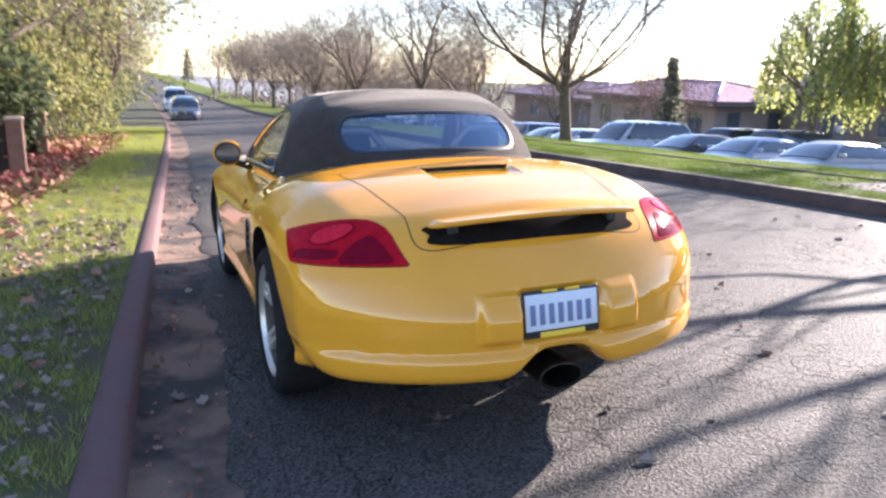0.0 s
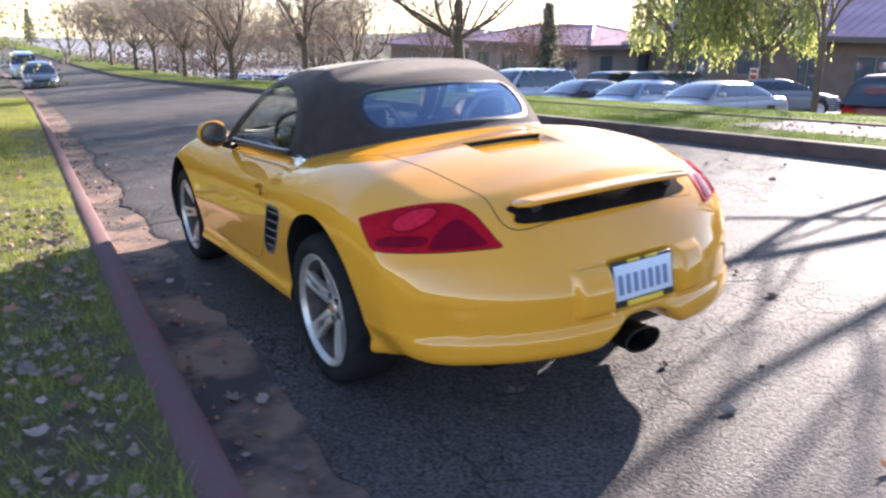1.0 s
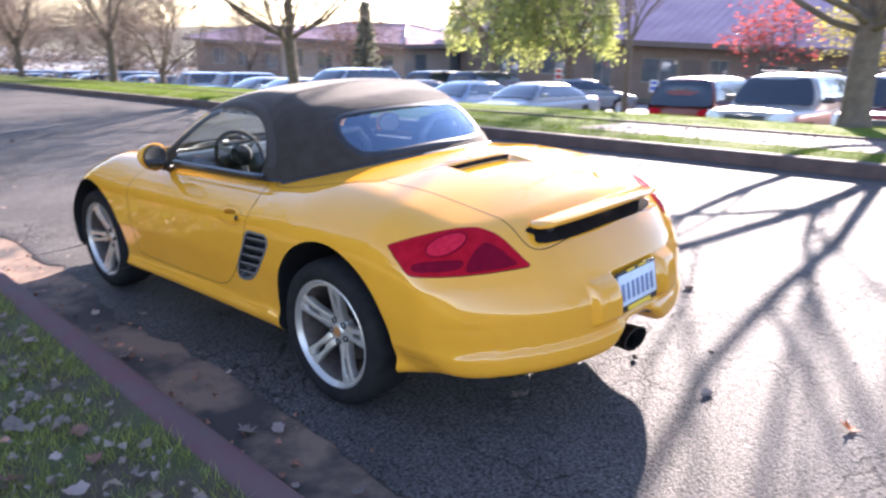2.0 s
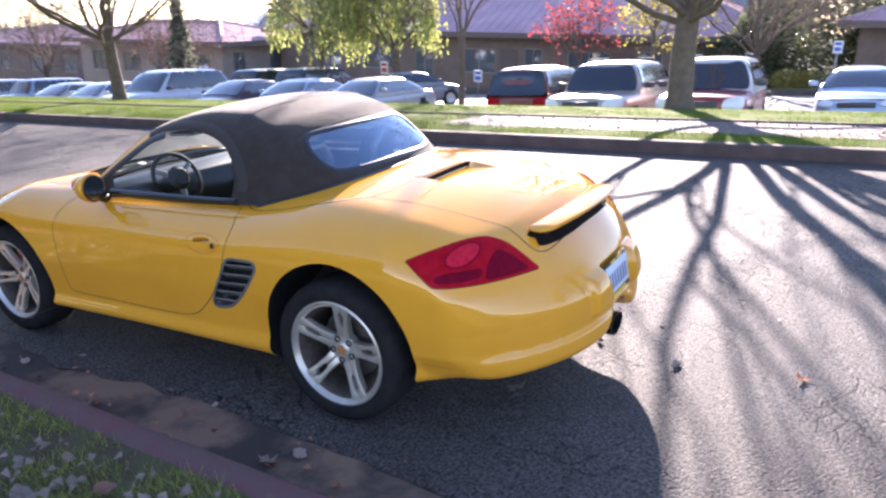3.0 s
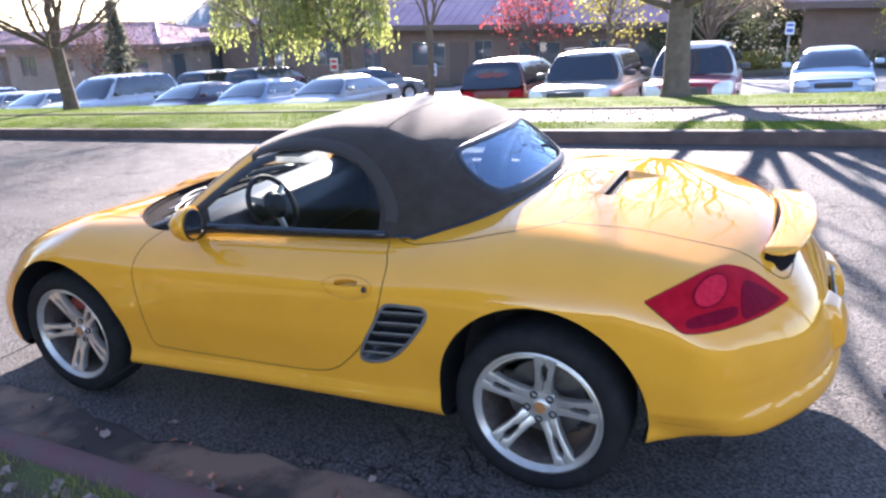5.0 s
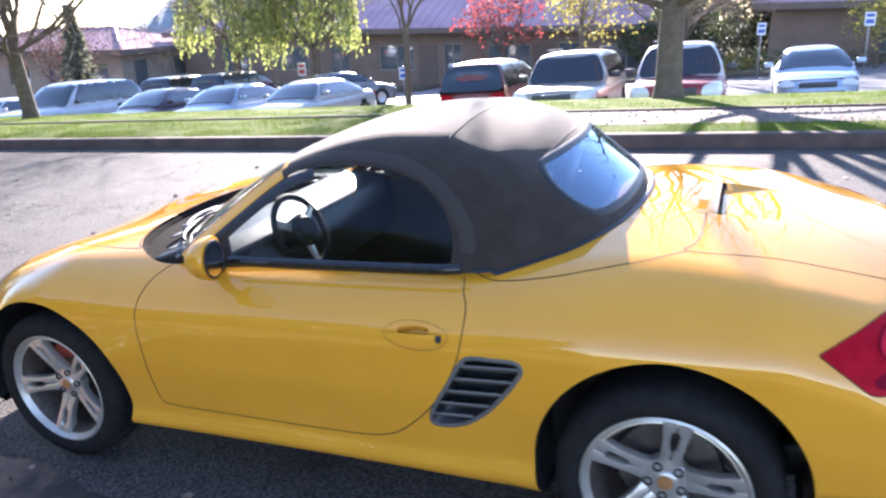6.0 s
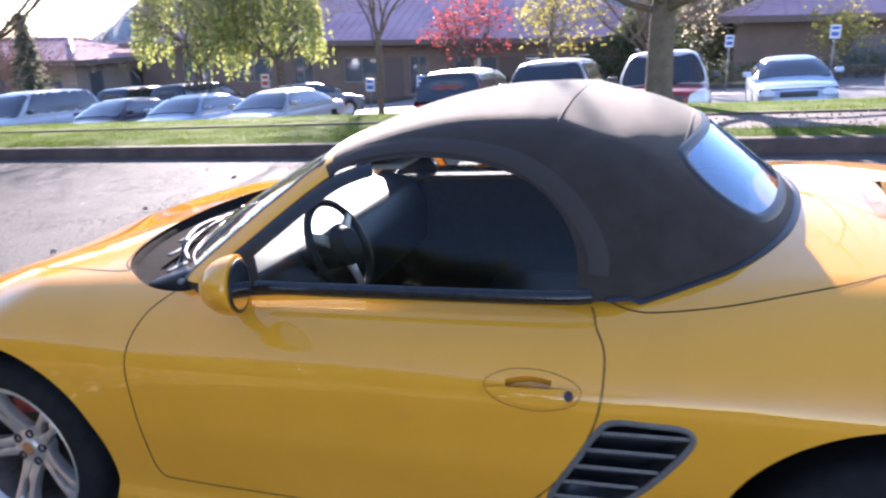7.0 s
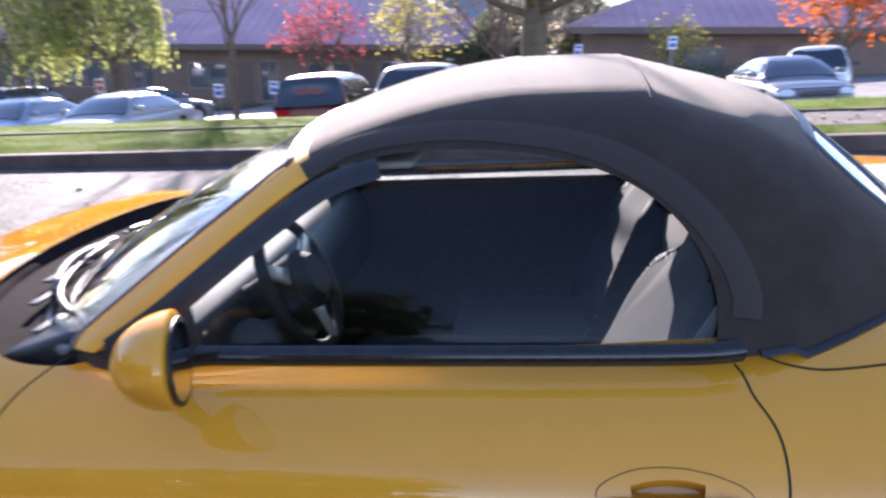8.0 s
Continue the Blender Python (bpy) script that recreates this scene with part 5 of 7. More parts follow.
def vehicle(name, style, paint, label, m, roof_paint=None, group="", roof_rack=False):
    body_top, roof_top, length, width, height, wheel_r, boxy = BODY_KINDS[style]
    top_z, roof_z = smooth_table(*body_top), smooth_table(*roof_top)
    half = width / 2
    plan = smooth_table((-0.5, half - 0.10), (-0.42, half - 0.015), (-0.2, half), (0.2, half), (0.38, half - 0.03), (0.5, half - 0.17))
    tuck = smooth_table((0.15, 0.07), (0.30, 0.02), (0.45, 0.01), (0.70, 0.0), (0.85, 0.02), (1.0, 0.06), (1.2, 0.13))
    belt = float(top_z(np.array([0.0]))[0])
    narrow = smooth_table((belt - 0.1, 0.04), (belt + 0.05, 0.065), (height - 0.2, 0.15 + boxy * 0.5), (height, 0.20 + boxy))

    def lower(x, y, z):
        s, a = y / length, np.abs(x)
        f = soft_max(a - (plan(s) - tuck(z * 0.95 / belt)), (z - (top_z(s) - 0.05 * (a / half) ** 2)) * 0.9, 0.05 + boxy * 0.4)
        f = soft_max(f, np.abs(y) - (length / 2 - 0.10 * (a / half) ** 3 - 0.04 * np.abs(z - 0.55)), 0.10)
        return soft_max(f, 0.24 - z, 0.06)

    def upper(x, y, z):
        s, a = y / length, np.abs(x)
        f = soft_max((a - (half - narrow(z))) * 0.95, (z - (roof_z(s) - 0.07 * (a / half) ** 2)) * 0.62, 0.08 + boxy * 0.3)
        return f

    ob = thing(name, label, "car", m, group)
    # lower body: rings about the long axis
    ys, turns = np.linspace(-length / 2 + 0.14, length / 2 - 0.14, 52), np.linspace(0, 2 * math.pi, 44, endpoint=False)
    ends = np.linspace(0.12, 1.0, 7)[:-1] * math.pi / 2
    stations = [(ys[0], -math.cos(a), math.sin(a)) for a in ends] + [(y, 0, 1) for y in ys] + [(ys[-1], math.cos(a), math.sin(a)) for a in ends[::-1]]
    start, way = [], []
    for y, along, out in stations:
        for a in turns:
            d = np.array((out * math.sin(a), along, out * math.cos(a)))
            start.append(np.array((0, y, 0.62)) + d * 1.5)
            way.append(-d)
    verts = cast(lower, np.array(start), np.array(way), 1.5)
    n, faces = len(turns), []
    for s in range(len(stations) - 1):
        faces += [(s * n + k, s * n + (k + 1) % n, (s + 1) * n + (k + 1) % n, (s + 1) * n + k) for k in range(n)]
    shell = Shell(lower, verts, faces)
    axle = length * 0.29
    for y in (-axle, axle * 1.04):
        for side in (-1, 1):
            c = shell.centres()
            d = np.hypot(c[:, 1] - y, c[:, 2] - wheel_r)
            shell.faces = shell.faces[~((d < wheel_r + 0.07) & (c[:, 0] * side > half * 0.5) & (c[:, 2] > 0.27))]
    body = part("body", shell.mesh("body"), paint, ob)
    bm = bmesh.new()
    box(bm, (-half + 0.1, -length / 2 + 0.15, 0.22), (half - 0.1, length / 2 - 0.2, 0.78), 0.03)
    part("chassis", bm, STEEL_TRIM, ob, "dark chassis and wheel wells")
    for y, sgn in ((-1, -1), (1, 1)):
        bm = bmesh.new()
        front_y = sgn * (length / 2 - 0.012)
        box(bm, (-half * 0.62, min(front_y, front_y - sgn * 0.1), 0.42), (half * 0.62, max(front_y, front_y - sgn * 0.1), 0.52), 0.03)
        part("bumper_strip", bm, STEEL_TRIM, ob)
    # cabin
    s0, s1 = roof_top[0][0] + 0.02, roof_top[-1][0] - 0.02
    ys, turns = np.linspace(s0 * length + 0.1, s1 * length, 46), np.linspace(-math.pi / 2, math.pi / 2, 25)
    start, way = [], []
    for y in ys:
        for a in turns:
            d = np.array((math.sin(a), 0.0, math.cos(a)))
            start.append(np.array((0, y, belt - 0.25)) + d * 1.6)
            way.append(-d)
    verts = cast(upper, np.array(start), np.array(way), 1.6)
    n, faces = len(turns), []
    for s in range(len(ys) - 1):
        faces += [(s * n + k, s * n + k + 1, (s + 1) * n + k + 1, (s + 1) * n + k) for k in range(n - 1)]
    cabin = Shell(upper, verts, faces)
    c = cabin.centres()
    cabin.faces = cabin.faces[c[:, 2] > belt - 0.12]
    part("roof", cabin.mesh("roof"), roof_paint or paint, ob)

    def profile_y(z, front):
        s = np.linspace(0.0, roof_top[-1][0], 200) if front else np.linspace(roof_top[0][0], -0.1, 200)
        v = roof_z(s)
        k = np.argmin(np.abs(v - z))
        return s[k] * length

    glass_lo, glass_hi = belt + 0.05, height - 0.10
    fy0, fy1, by0, by1 = profile_y(glass_lo, True), profile_y(glass_hi, True), profile_y(glass_lo, False), profile_y(glass_hi, False)
    wide_lo, wide_hi = half - 0.13, half - 0.27 - boxy * 0.4
    for sign, y_lo, y_hi, label_part in ((1, fy0, fy1, "windscreen"), (-1, by0, by1, "rear_window")):
        line = np.array([(-wide_lo, y_lo - sign * 0.02), (-wide_hi, y_hi), (-wide_hi * 0.5, y_hi + sign * 0.03), (0, y_hi + sign * 0.04), (wide_hi * 0.5, y_hi + sign * 0.03), (wide_hi, y_hi), (wide_lo, y_lo - sign * 0.02),
                         (wide_lo * 0.5, y_lo + sign * 0.03), (0, y_lo + sign * 0.05), (-wide_lo * 0.5, y_lo + sign * 0.03)])
        lift = 0.022
        if abs(y_lo - y_hi) < 0.28:
            flat = np.array([(-wide_lo, glass_lo), (-wide_hi, glass_hi - 0.03), (0, glass_hi), (wide_hi, glass_hi - 0.03), (wide_lo, glass_lo), (0, glass_lo - 0.01)])
            p = drop_far(upper, rounded(flat, per=4), sign)
            lift = 0.05
        else:
            p = drop_on(upper, rounded(line, per=4), "xy", 1)
        pane_from(label_part, upper, p, DARK_GLASS, ob, lift)
    for side in (-1, 1):
        posts = np.linspace(fy0 - 0.30, by0 + 0.22, 3 if style == "sedan" else 4)
        for a, b in zip(posts, posts[1:]):
            hi_a, hi_b = min(a - 0.03, fy1 - 0.10), max(b + 0.03, by1 + 0.12)
            flat = np.array([(a - 0.03, glass_lo + 0.01), (hi_a, glass_hi - 0.05), ((hi_a + hi_b) / 2, glass_hi - 0.04), (hi_b, glass_hi - 0.05), (b + 0.03, glass_lo + 0.01), ((a + b) / 2, glass_lo)])
            p = drop_on(upper, rounded(flat, per=3), "yz", side)
            pane_from("side_window", upper, p, DARK_GLASS, ob)
            ribbon("door_gap", lower, np.array([(b, z) for z in np.linspace(0.40, belt - 0.08, 8)]), "yz", side, 0.012, GAP, ob, 0.002)
        for sgn, mat, name_part in ((1, LAMP_WHITE, "headlight"), (-1, RED_LENS, "tail_light")):
            lo_z, hi_z = (0.62, 0.76) if sgn > 0 and style == "sedan" else (0.72, 0.92)
            if style == "sedan" and sgn < 0:
                lo_z, hi_z = 0.76, 0.92
            flat = rounded([(side * half * 0.88, lo_z + 0.02), (side * half * 0.86, hi_z), (side * half * 0.56, hi_z - 0.03), (side * half * 0.52, lo_z + 0.02), (side * half * 0.7, lo_z)], per=4)
            p = drop_far(lower, flat, sgn)
            pane_from(name_part, lower, p, mat, ob)
        bm = bmesh.new()
        box(bm, (-0.10, -0.05, -0.06), (0.10, 0.05, 0.06), 0.03, pose(side * (half + 0.08), fy0 - 0.32, belt + 0.10))
        part("door_mirror", bm, paint if style == "sedan" else STEEL_TRIM, ob, "", True)
    bm = bmesh.new()
    box(bm, (-half * 0.42, length / 2 - 0.045, 0.60 if style == "sedan" else 0.70), (half * 0.42, length / 2 + 0.005, 0.72 if style == "sedan" else 0.88), 0.02)
    part("grille", bm, STEEL_TRIM, ob)
    rim_mesh = tyre_mesh = None
    for y in (-axle, axle * 1.04):
        for side in (-1, 1):
            if rim_mesh is None:
                bm = bmesh.new()
                spin(bm, [(0.09, wheel_r * 0.66), (0.10, wheel_r * 0.95), (0.07, wheel_r), (-0.07, wheel_r), (-0.10, wheel_r * 0.95), (-0.1, wheel_r * 0.6)], "x", 24)
                tyre = part("wheel", bm, TYRE_FAR, ob, "", True, 50)
                bm = bmesh.new()
                spin(bm, [(0.05, 0.0), (0.055, 0.05), (0.06, wheel_r * 0.2), (0.075, wheel_r * 0.55), (0.088, wheel_r * 0.67), (0.06, wheel_r * 0.69)], "x", 20)
                rim = part("rim", bm, RIM_FAR, tyre, "", True, 40)
                tyre_mesh, rim_mesh = tyre.data, rim.data
            else:
                tyre, rim = new("wheel", tyre_mesh), new("rim", rim_mesh)
                tyre.parent, rim.parent = ob, tyre
            tyre.matrix_basis = pose(side * (half - 0.13), y, wheel_r, 0, 0, 0 if side > 0 else 180)
    if roof_rack:
        for side in (-1, 1):
            bm = bmesh.new()
            tube(bm, [(side * half * 0.62, y, height + 0.035 - 0.03 * abs(y + 0.4) ** 2 * 0.2) for y in np.linspace(-length * 0.38, length * 0.02, 8)], 0.018, 6)
            part("roof_rail", bm, STEEL_TRIM, ob)
    return ob


def drop_far(field, flat, sign):
    """Projects (x, z) places on a vehicle's front (sign 1) or back (sign -1)."""
    start = np.stack([flat[:, 0], np.full(len(flat), 3.4 * sign), flat[:, 1]], 1)
    way = np.tile(np.array((0.0, -float(sign), 0.0)), (len(flat), 1))
    return cast(field, start, way, 4.0)


def pane_from(name, field, p, mat, parent, lift=0.022):
    """A pane over an outline that already lies on a surface."""
    middle, count, rings = p.mean(axis=0), len(p), 6
    q = np.concatenate([middle + (p - middle) * (1 - k / rings) for k in range(rings)] + [middle[None]])
    for _ in range(14):
        q = q - slope(field, q) * field(q[:, 0], q[:, 1], q[:, 2])[:, None]
    n = slope(field, q)
    verts = list(q + n * lift) + list(q[:count] - n[:count] * 0.02)
    faces, last = [], rings * count
    for s in range(count):
        j = (s + 1) % count
        for k in range(rings - 1):
            faces.append((k * count + s, k * count + j, (k + 1) * count + j, (k + 1) * count + s))
        faces += [((rings - 1) * count + s, (rings - 1) * count + j, last), (last + 1 + s, last + 1 + j, j, s)]
    bm = bmesh.new()
    bm.from_mesh(mesh_from(name, verts, faces))
    bmesh.ops.recalc_face_normals(bm, faces=bm.faces[:])
    if sum(f.normal.dot(Vector(n.mean(axis=0))) for f in bm.faces) < 0:
        bmesh.ops.reverse_faces(bm, faces=bm.faces[:])
    return part(name, bm, mat, parent, "", True, 50)


def paint(name, colour, metal=0.2):
    return material(name, colour, rough=0.42, metal=metal, coat=0.6, second=tuple(v * 0.9 for v in colour), scale=3)


def on_lot(x, y, heading, tilt=True):
    """A pose on the lot's slope; heading 90 faces the road."""
    return Matrix.Translation((x, y, lot_z(x, y))) @ pose(0, 0, 0, -3.4, 2.0, 0) @ pose(0, 0, 0, 0, 0, heading)


WHITE_PAINT, SILVER_BLUE, SILVER, PLUM = paint("white_paint", (0.56, 0.60, 0.66)), paint("silver_blue_paint", (0.30, 0.38, 0.50), 0.4), paint("silver_paint", (0.36, 0.38, 0.40), 0.5), paint("plum_paint", (0.06, 0.035, 0.05))
MAROON, BEIGE, RED_PAINT, PALE_BLUE = paint("maroon_paint", (0.20, 0.045, 0.03)), paint("beige_paint", (0.42, 0.39, 0.34), 0.4), paint("red_paint", (0.28, 0.025, 0.03)), paint("pale_blue_paint", (0.42, 0.53, 0.68), 0.3)
BLACK_PAINT, GREY_PAINT, OFF_WHITE = paint("black_paint", (0.02, 0.02, 0.024)), paint("grey_paint", (0.16, 0.17, 0.19), 0.4), paint("off_white_paint", (0.62, 0.60, 0.58), 0.0)
ROW = "cars parked facing the road"
vehicle("pickup_suv", "jeep", SILVER_BLUE, "silver-blue sport utility car parked facing the road", on_lot(17.1, 30.6, 88), group=ROW)
vehicle("sedan", "sedan", SILVER, "silver sedan parked beside a pale hatchback", on_lot(16.7, 27.3, 91), group=ROW)
vehicle("sedan", "sedan", WHITE_PAINT, "white low sedan parked behind a bare tree", on_lot(16.3, 24.4, 90), group=ROW)
vehicle("large_suv", "suv", WHITE_PAINT, "large white sport utility car parked facing the road", on_lot(16.6, 21.5, 92) @ Matrix.Diagonal((1.0, 1.0, 0.97, 1)), group=ROW)
vehicle("sedan", "sedan", PLUM, "dark plum sedan parked beside the white one", on_lot(16.0, 16.9, 90), group=ROW)
vehicle("sedan", "sedan", SILVER_BLUE, "silver-blue sedan with sky on its bonnet", on_lot(16.0, 14.3, 91), group=ROW)
vehicle("sedan", "sedan", SILVER, "silver-grey sedan at the end of the row", on_lot(16.0, 11.5, 89), group=ROW)
vehicle("minivan", "van", MAROON, "maroon minivan parked nose-in with sun on its roof", on_lot(17.1, 6.3, -88) @ Matrix.Diagonal((0.95, 0.95, 0.95, 1)), group=ROW)
vehicle("station_wagon", "jeep", BEIGE, "beige sport utility car with roof rails facing the road", on_lot(14.5, 3.6, 91) @ Matrix.Diagonal((1.08, 1.08, 1.08, 1)), group=ROW, roof_rack=True)
vehicle("jeep", "jeep", RED_PAINT, "boxy red sport utility car with white roof", on_lot(14.4, 1.22, 92) @ Matrix.Diagonal((1.06, 1.06, 1.10, 1)), OFF_WHITE, group=ROW, roof_rack=True)
vehicle("sedan", "sedan", PALE_BLUE, "pale blue sedan parked facing the road", on_lot(18.2, -1.55, 90), group=ROW)
vehicle("sedan", "sedan", GREY_PAINT, "dark grey sedan parked facing the road", on_lot(17.8, -4.9, 91), group=ROW)
FAR_ROW = "cars parked farther along the lot"
row_cars = [ob for ob in bpy.data.objects if ob.parent is None and ob.name.split(".")[0] in ("sedan", "large_suv", "pickup_suv")]
for k in range(12):
    y = 33.8 + 2.75 * k + 0.3 * math.sin(5 * k)
    far_car = copy_thing(row_cars[(k * 3 + 1) % len(row_cars)], on_lot(16.6 + 0.3 * math.sin(3 * k), y, 90 + 2 * math.sin(7 * k)))
    tagged(far_car, "car parked facing the road farther along the lot", "car", FAR_ROW)
BACK = "cars in the row behind"
vehicle("suv", "van", BLACK_PAINT, "black sport utility car parked in the second row", on_lot(25.0, 23.6, -88), group=BACK)
vehicle("suv", "van", BLACK_PAINT, "black sport utility car with red lamps", on_lot(25.2, 20.9, -90), group=BACK)
vehicle("sedan", "sedan", GREY_PAINT, "grey sedan parked in the second row", on_lot(24.0, 15.2, -120), group=BACK)
vehicle("suv", "jeep", OFF_WHITE, "white sport utility car parked by the far hedge", on_lot(20.4, -6.5, 70), group=BACK)
x, y = 1.55, 47.5
vehicle("sedan", "sedan", GREY_PAINT, "grey sedan standing on the road far ahead", Matrix.Translation((x, y, road_z(x, y))) @ pose(0, 0, 0, -3, 0, 178))
x, y = 1.9, 66
vehicle("suv", "suv", WHITE_PAINT, "white car on the road far ahead", Matrix.Translation((x, y, road_z(x, y))) @ pose(0, 0, 0, -2, 0, 178))

# ---- buildings across the lot ----
ROOF_TILE = material("plum_metal_roof", (0.52, 0.35, 0.38), rough=0.9, second=(0.43, 0.28, 0.32), scale=0.5, detail=8, each=0.08)
WALL = material("brown_siding", (0.25, 0.18, 0.14), rough=0.85, second=(0.20, 0.145, 0.112), scale=1.2, detail=8, bump=0.01, bump_scale=12)
PALE_WALL = material("tan_siding", (0.38, 0.32, 0.26), rough=0.85, second=(0.32, 0.26, 0.21), scale=1.0, detail=8)
GREY_WALL = material("grey_siding", (0.44, 0.45, 0.43), rough=0.8, second=(0.38, 0.39, 0.38), scale=0.8, detail=8)
FASCIA = material("fascia_board", (0.16, 0.12, 0.10), rough=0.7)
WINDOW_PALE = material("office_window", (0.10, 0.12, 0.13), rough=0.05, coat=1.0)
FRAME_PAINT = material("window_frame", (0.30, 0.27, 0.23), rough=0.6)
ROOF_TILE.node_tree.nodes["Principled BSDF"].inputs["Specular IOR Level"].default_value = 0.1
RIDGE = material("pale_ridge_cap", (0.45, 0.36, 0.35), rough=0.5)


def building(name, label, origin, turn, long, deep, eave, rise, windows, wall_mat, doors=(), end_windows=()):
    """A low office with a hipped standing-seam roof; its front faces local -x, local y runs along the front."""
    ob = thing(name, label, "building", Matrix.Translation(origin) @ pose(0, 0, 0, 0, 0, turn))
    over = 0.9
    # front wall in pieces round its openings
    edges = sorted({0.0, long, *[v for w in windows for v in (w[0], w[0] + w[1])]})
    for a, b in zip(edges, edges[1:]):
        hole = next((w for w in windows if w[0] <= a and b <= w[0] + w[1] + 1e-6), None)
        for lo, hi in ((-2.5, hole[2]), (hole[2] + hole[3], eave)) if hole else ((-2.5, eave),):
            if hi - lo > 0.02:
                bm = bmesh.new()
                box(bm, (0, a, lo), (0.25, b, hi))
                part("wall", bm, wall_mat, ob, "", False)
    for lo, hi in (((0.25, 0.0, -2.5), (deep, 0.25, eave)), ((0.25, long - 0.25, -2.5), (deep, long, eave)), ((deep - 0.25, 0.25, -2.5), (deep, long - 0.25, eave))):
        bm = bmesh.new()
        box(bm, lo, hi)
        part("wall", bm, wall_mat, ob, "", False)
    for y, w, z, h in windows:
        bm = bmesh.new()
        box(bm, (0.10, y + 0.02, z + 0.02), (0.14, y + w - 0.02, z + h - 0.02))
        win = part("window", bm, WINDOW_PALE, ob, "dark office window", False)
        bm = bmesh.new()
        for lo, hi in (((0.04, y, z), (0.20, y + 0.07, z + h)), ((0.04, y + w - 0.07, z), (0.20, y + w, z + h)), ((0.04, y + 0.07, z), (0.20, y + w - 0.07, z + 0.07)), ((0.04, y + 0.07, z + h - 0.07), (0.20, y + w - 0.07, z + h)),
                       ((0.06, y + w / 2 - 0.03, z + 0.07), (0.18, y + w / 2 + 0.03, z + h - 0.07))):
            box(bm, lo, hi)
        part("window_frame", bm, FRAME_PAINT, win, "", False)
    for x, w in end_windows:
        bm = bmesh.new()
        box(bm, (x, -0.04, 0.5), (x + w, 0.0, 2.1), 0.01)
        win = part("window", bm, WINDOW_PALE, ob, "window in the end wall", False)
        bm = bmesh.new()
        for lo, hi in (((x - 0.08, -0.06, 0.42), (x, 0.0, 2.18)), ((x + w, -0.06, 0.42), (x + w + 0.08, 0.0, 2.18)), ((x, -0.06, 2.1), (x + w, 0.0, 2.18)), ((x, -0.06, 0.42), (x + w, 0.0, 0.5))):
            box(bm, lo, hi)
        part("window_frame", bm, FRAME_PAINT, win, "", False)
    for y, w in doors:
        bm = bmesh.new()
        box(bm, (-0.03, y, -1.0), (0.0, y + w, 2.2), 0.01)
        part("door", bm, FASCIA, ob, "dark brown door", False)
    # roof: four slopes with standing seams
    x0, x1, y0, y1 = -over, deep + over, -over, long + over
    run = (x1 - x0) / 2
    ridge_a, ridge_b = (x0 + run, y0 + run, eave + rise), (x0 + run, y1 - run, eave + rise)
    corners = [(x0, y0, eave), (x1, y0, eave), (x1, y1, eave), (x0, y1, eave)]
    bm = bmesh.new()
    v = [bm.verts.new(p) for p in corners + [ridge_a, ridge_b]] + [bm.verts.new((p[0], p[1], eave - 0.12)) for p in corners]
    for f in ((0, 4, 5, 3), (1, 2, 5, 4), (0, 1, 4), (2, 3, 5), (6, 9, 8, 7), (0, 3, 9, 6), (3, 2, 8, 9), (2, 1, 7, 8), (1, 0, 6, 7)):
        bm.faces.new([v[k] for k in f])
    bmesh.ops.recalc_face_normals(bm, faces=bm.faces[:])
    roof = part("roof", bm, ROOF_TILE, ob, "plum-pink metal roof", False)
    bm = bmesh.new()
    count = int((y1 - y0) / 0.6)
    for k in range(count + 1):
        y = y0 + (y1 - y0) * k / count
        up = min(1.0, (y - y0) / run, (y1 - y) / run)
        if up > 0.05:
            tube(bm, [(x0, y, eave + 0.03), (x0 + run * up, y, eave + 0.03 + rise * up)], 0.014, 4, False)
    count = int((x1 - x0) / 0.6)
    for k in range(count + 1):
        x = x0 + (x1 - x0) * k / count
        up = min((x - x0) / run, (x1 - x) / run)
        if up > 0.05:
            tube(bm, [(x, y0, eave + 0.03), (x, y0 + run * up, eave + 0.03 + rise * up)], 0.014, 4, False)
    tagged(part("roof_seams", bm, ROOF_TILE, roof, "raised seams", False), "raised seams", kind="stuff")
    bm = bmesh.new()
    for a, b in ((corners[0], ridge_a), (corners[3], ridge_b), (ridge_a, ridge_b), (corners[1], ridge_a), (corners[2], ridge_b)):
        tube(bm, [a, b], 0.09, 6)
    part("ridge_cap", bm, RIDGE, roof, "pale ridge caps", True)
    bm = bmesh.new()
    box(bm, (x0 - 0.06, y0, eave - 0.30), (x0, y1, eave + 0.02))
    part("gutter_board", bm, FASCIA, ob, "brown fascia board", False)
    bm = bmesh.new()
    box(bm, (x0, y0 - 0.06, eave - 0.30), (x1, y0, eave + 0.02))
    part("gutter_board", bm, FASCIA, ob, "brown fascia board", False)
    return ob


wins = [(1.6, 2.4, 0.7, 1.5), (5.2, 1.4, 0.0, 2.3), (8.2, 2.6, 0.7, 1.5), (12.4, 1.2, 0.0, 2.3), (15.5, 2.4, 0.7, 1.5), (20.0, 1.4, 0.0, 2.3), (23.0, 2.6, 0.7, 1.5), (27.5, 2.2, 0.2, 2.0)]
building("office_building", "long brown office with plum metal roof", (40.0, 3.5, -2.75), 0, 33.0, 11, 3.2, 2.9, wins, WALL, ((6.8, 1.2), (14.0, 1.2)))
wins = [(3.0, 2.6, 0.7, 1.4), (9.0, 2.6, 0.7, 1.4), (15.0, 1.4, 0.2, 2.1), (20.0, 2.6, 0.7, 1.4)]
building("office_building", "brown office with purple metal roof behind a hedge", (38.0, -28.0, -1.70), 0, 27.2, 14, 3.05, 3.0, wins, WALL, ((17.6, 1.2),))
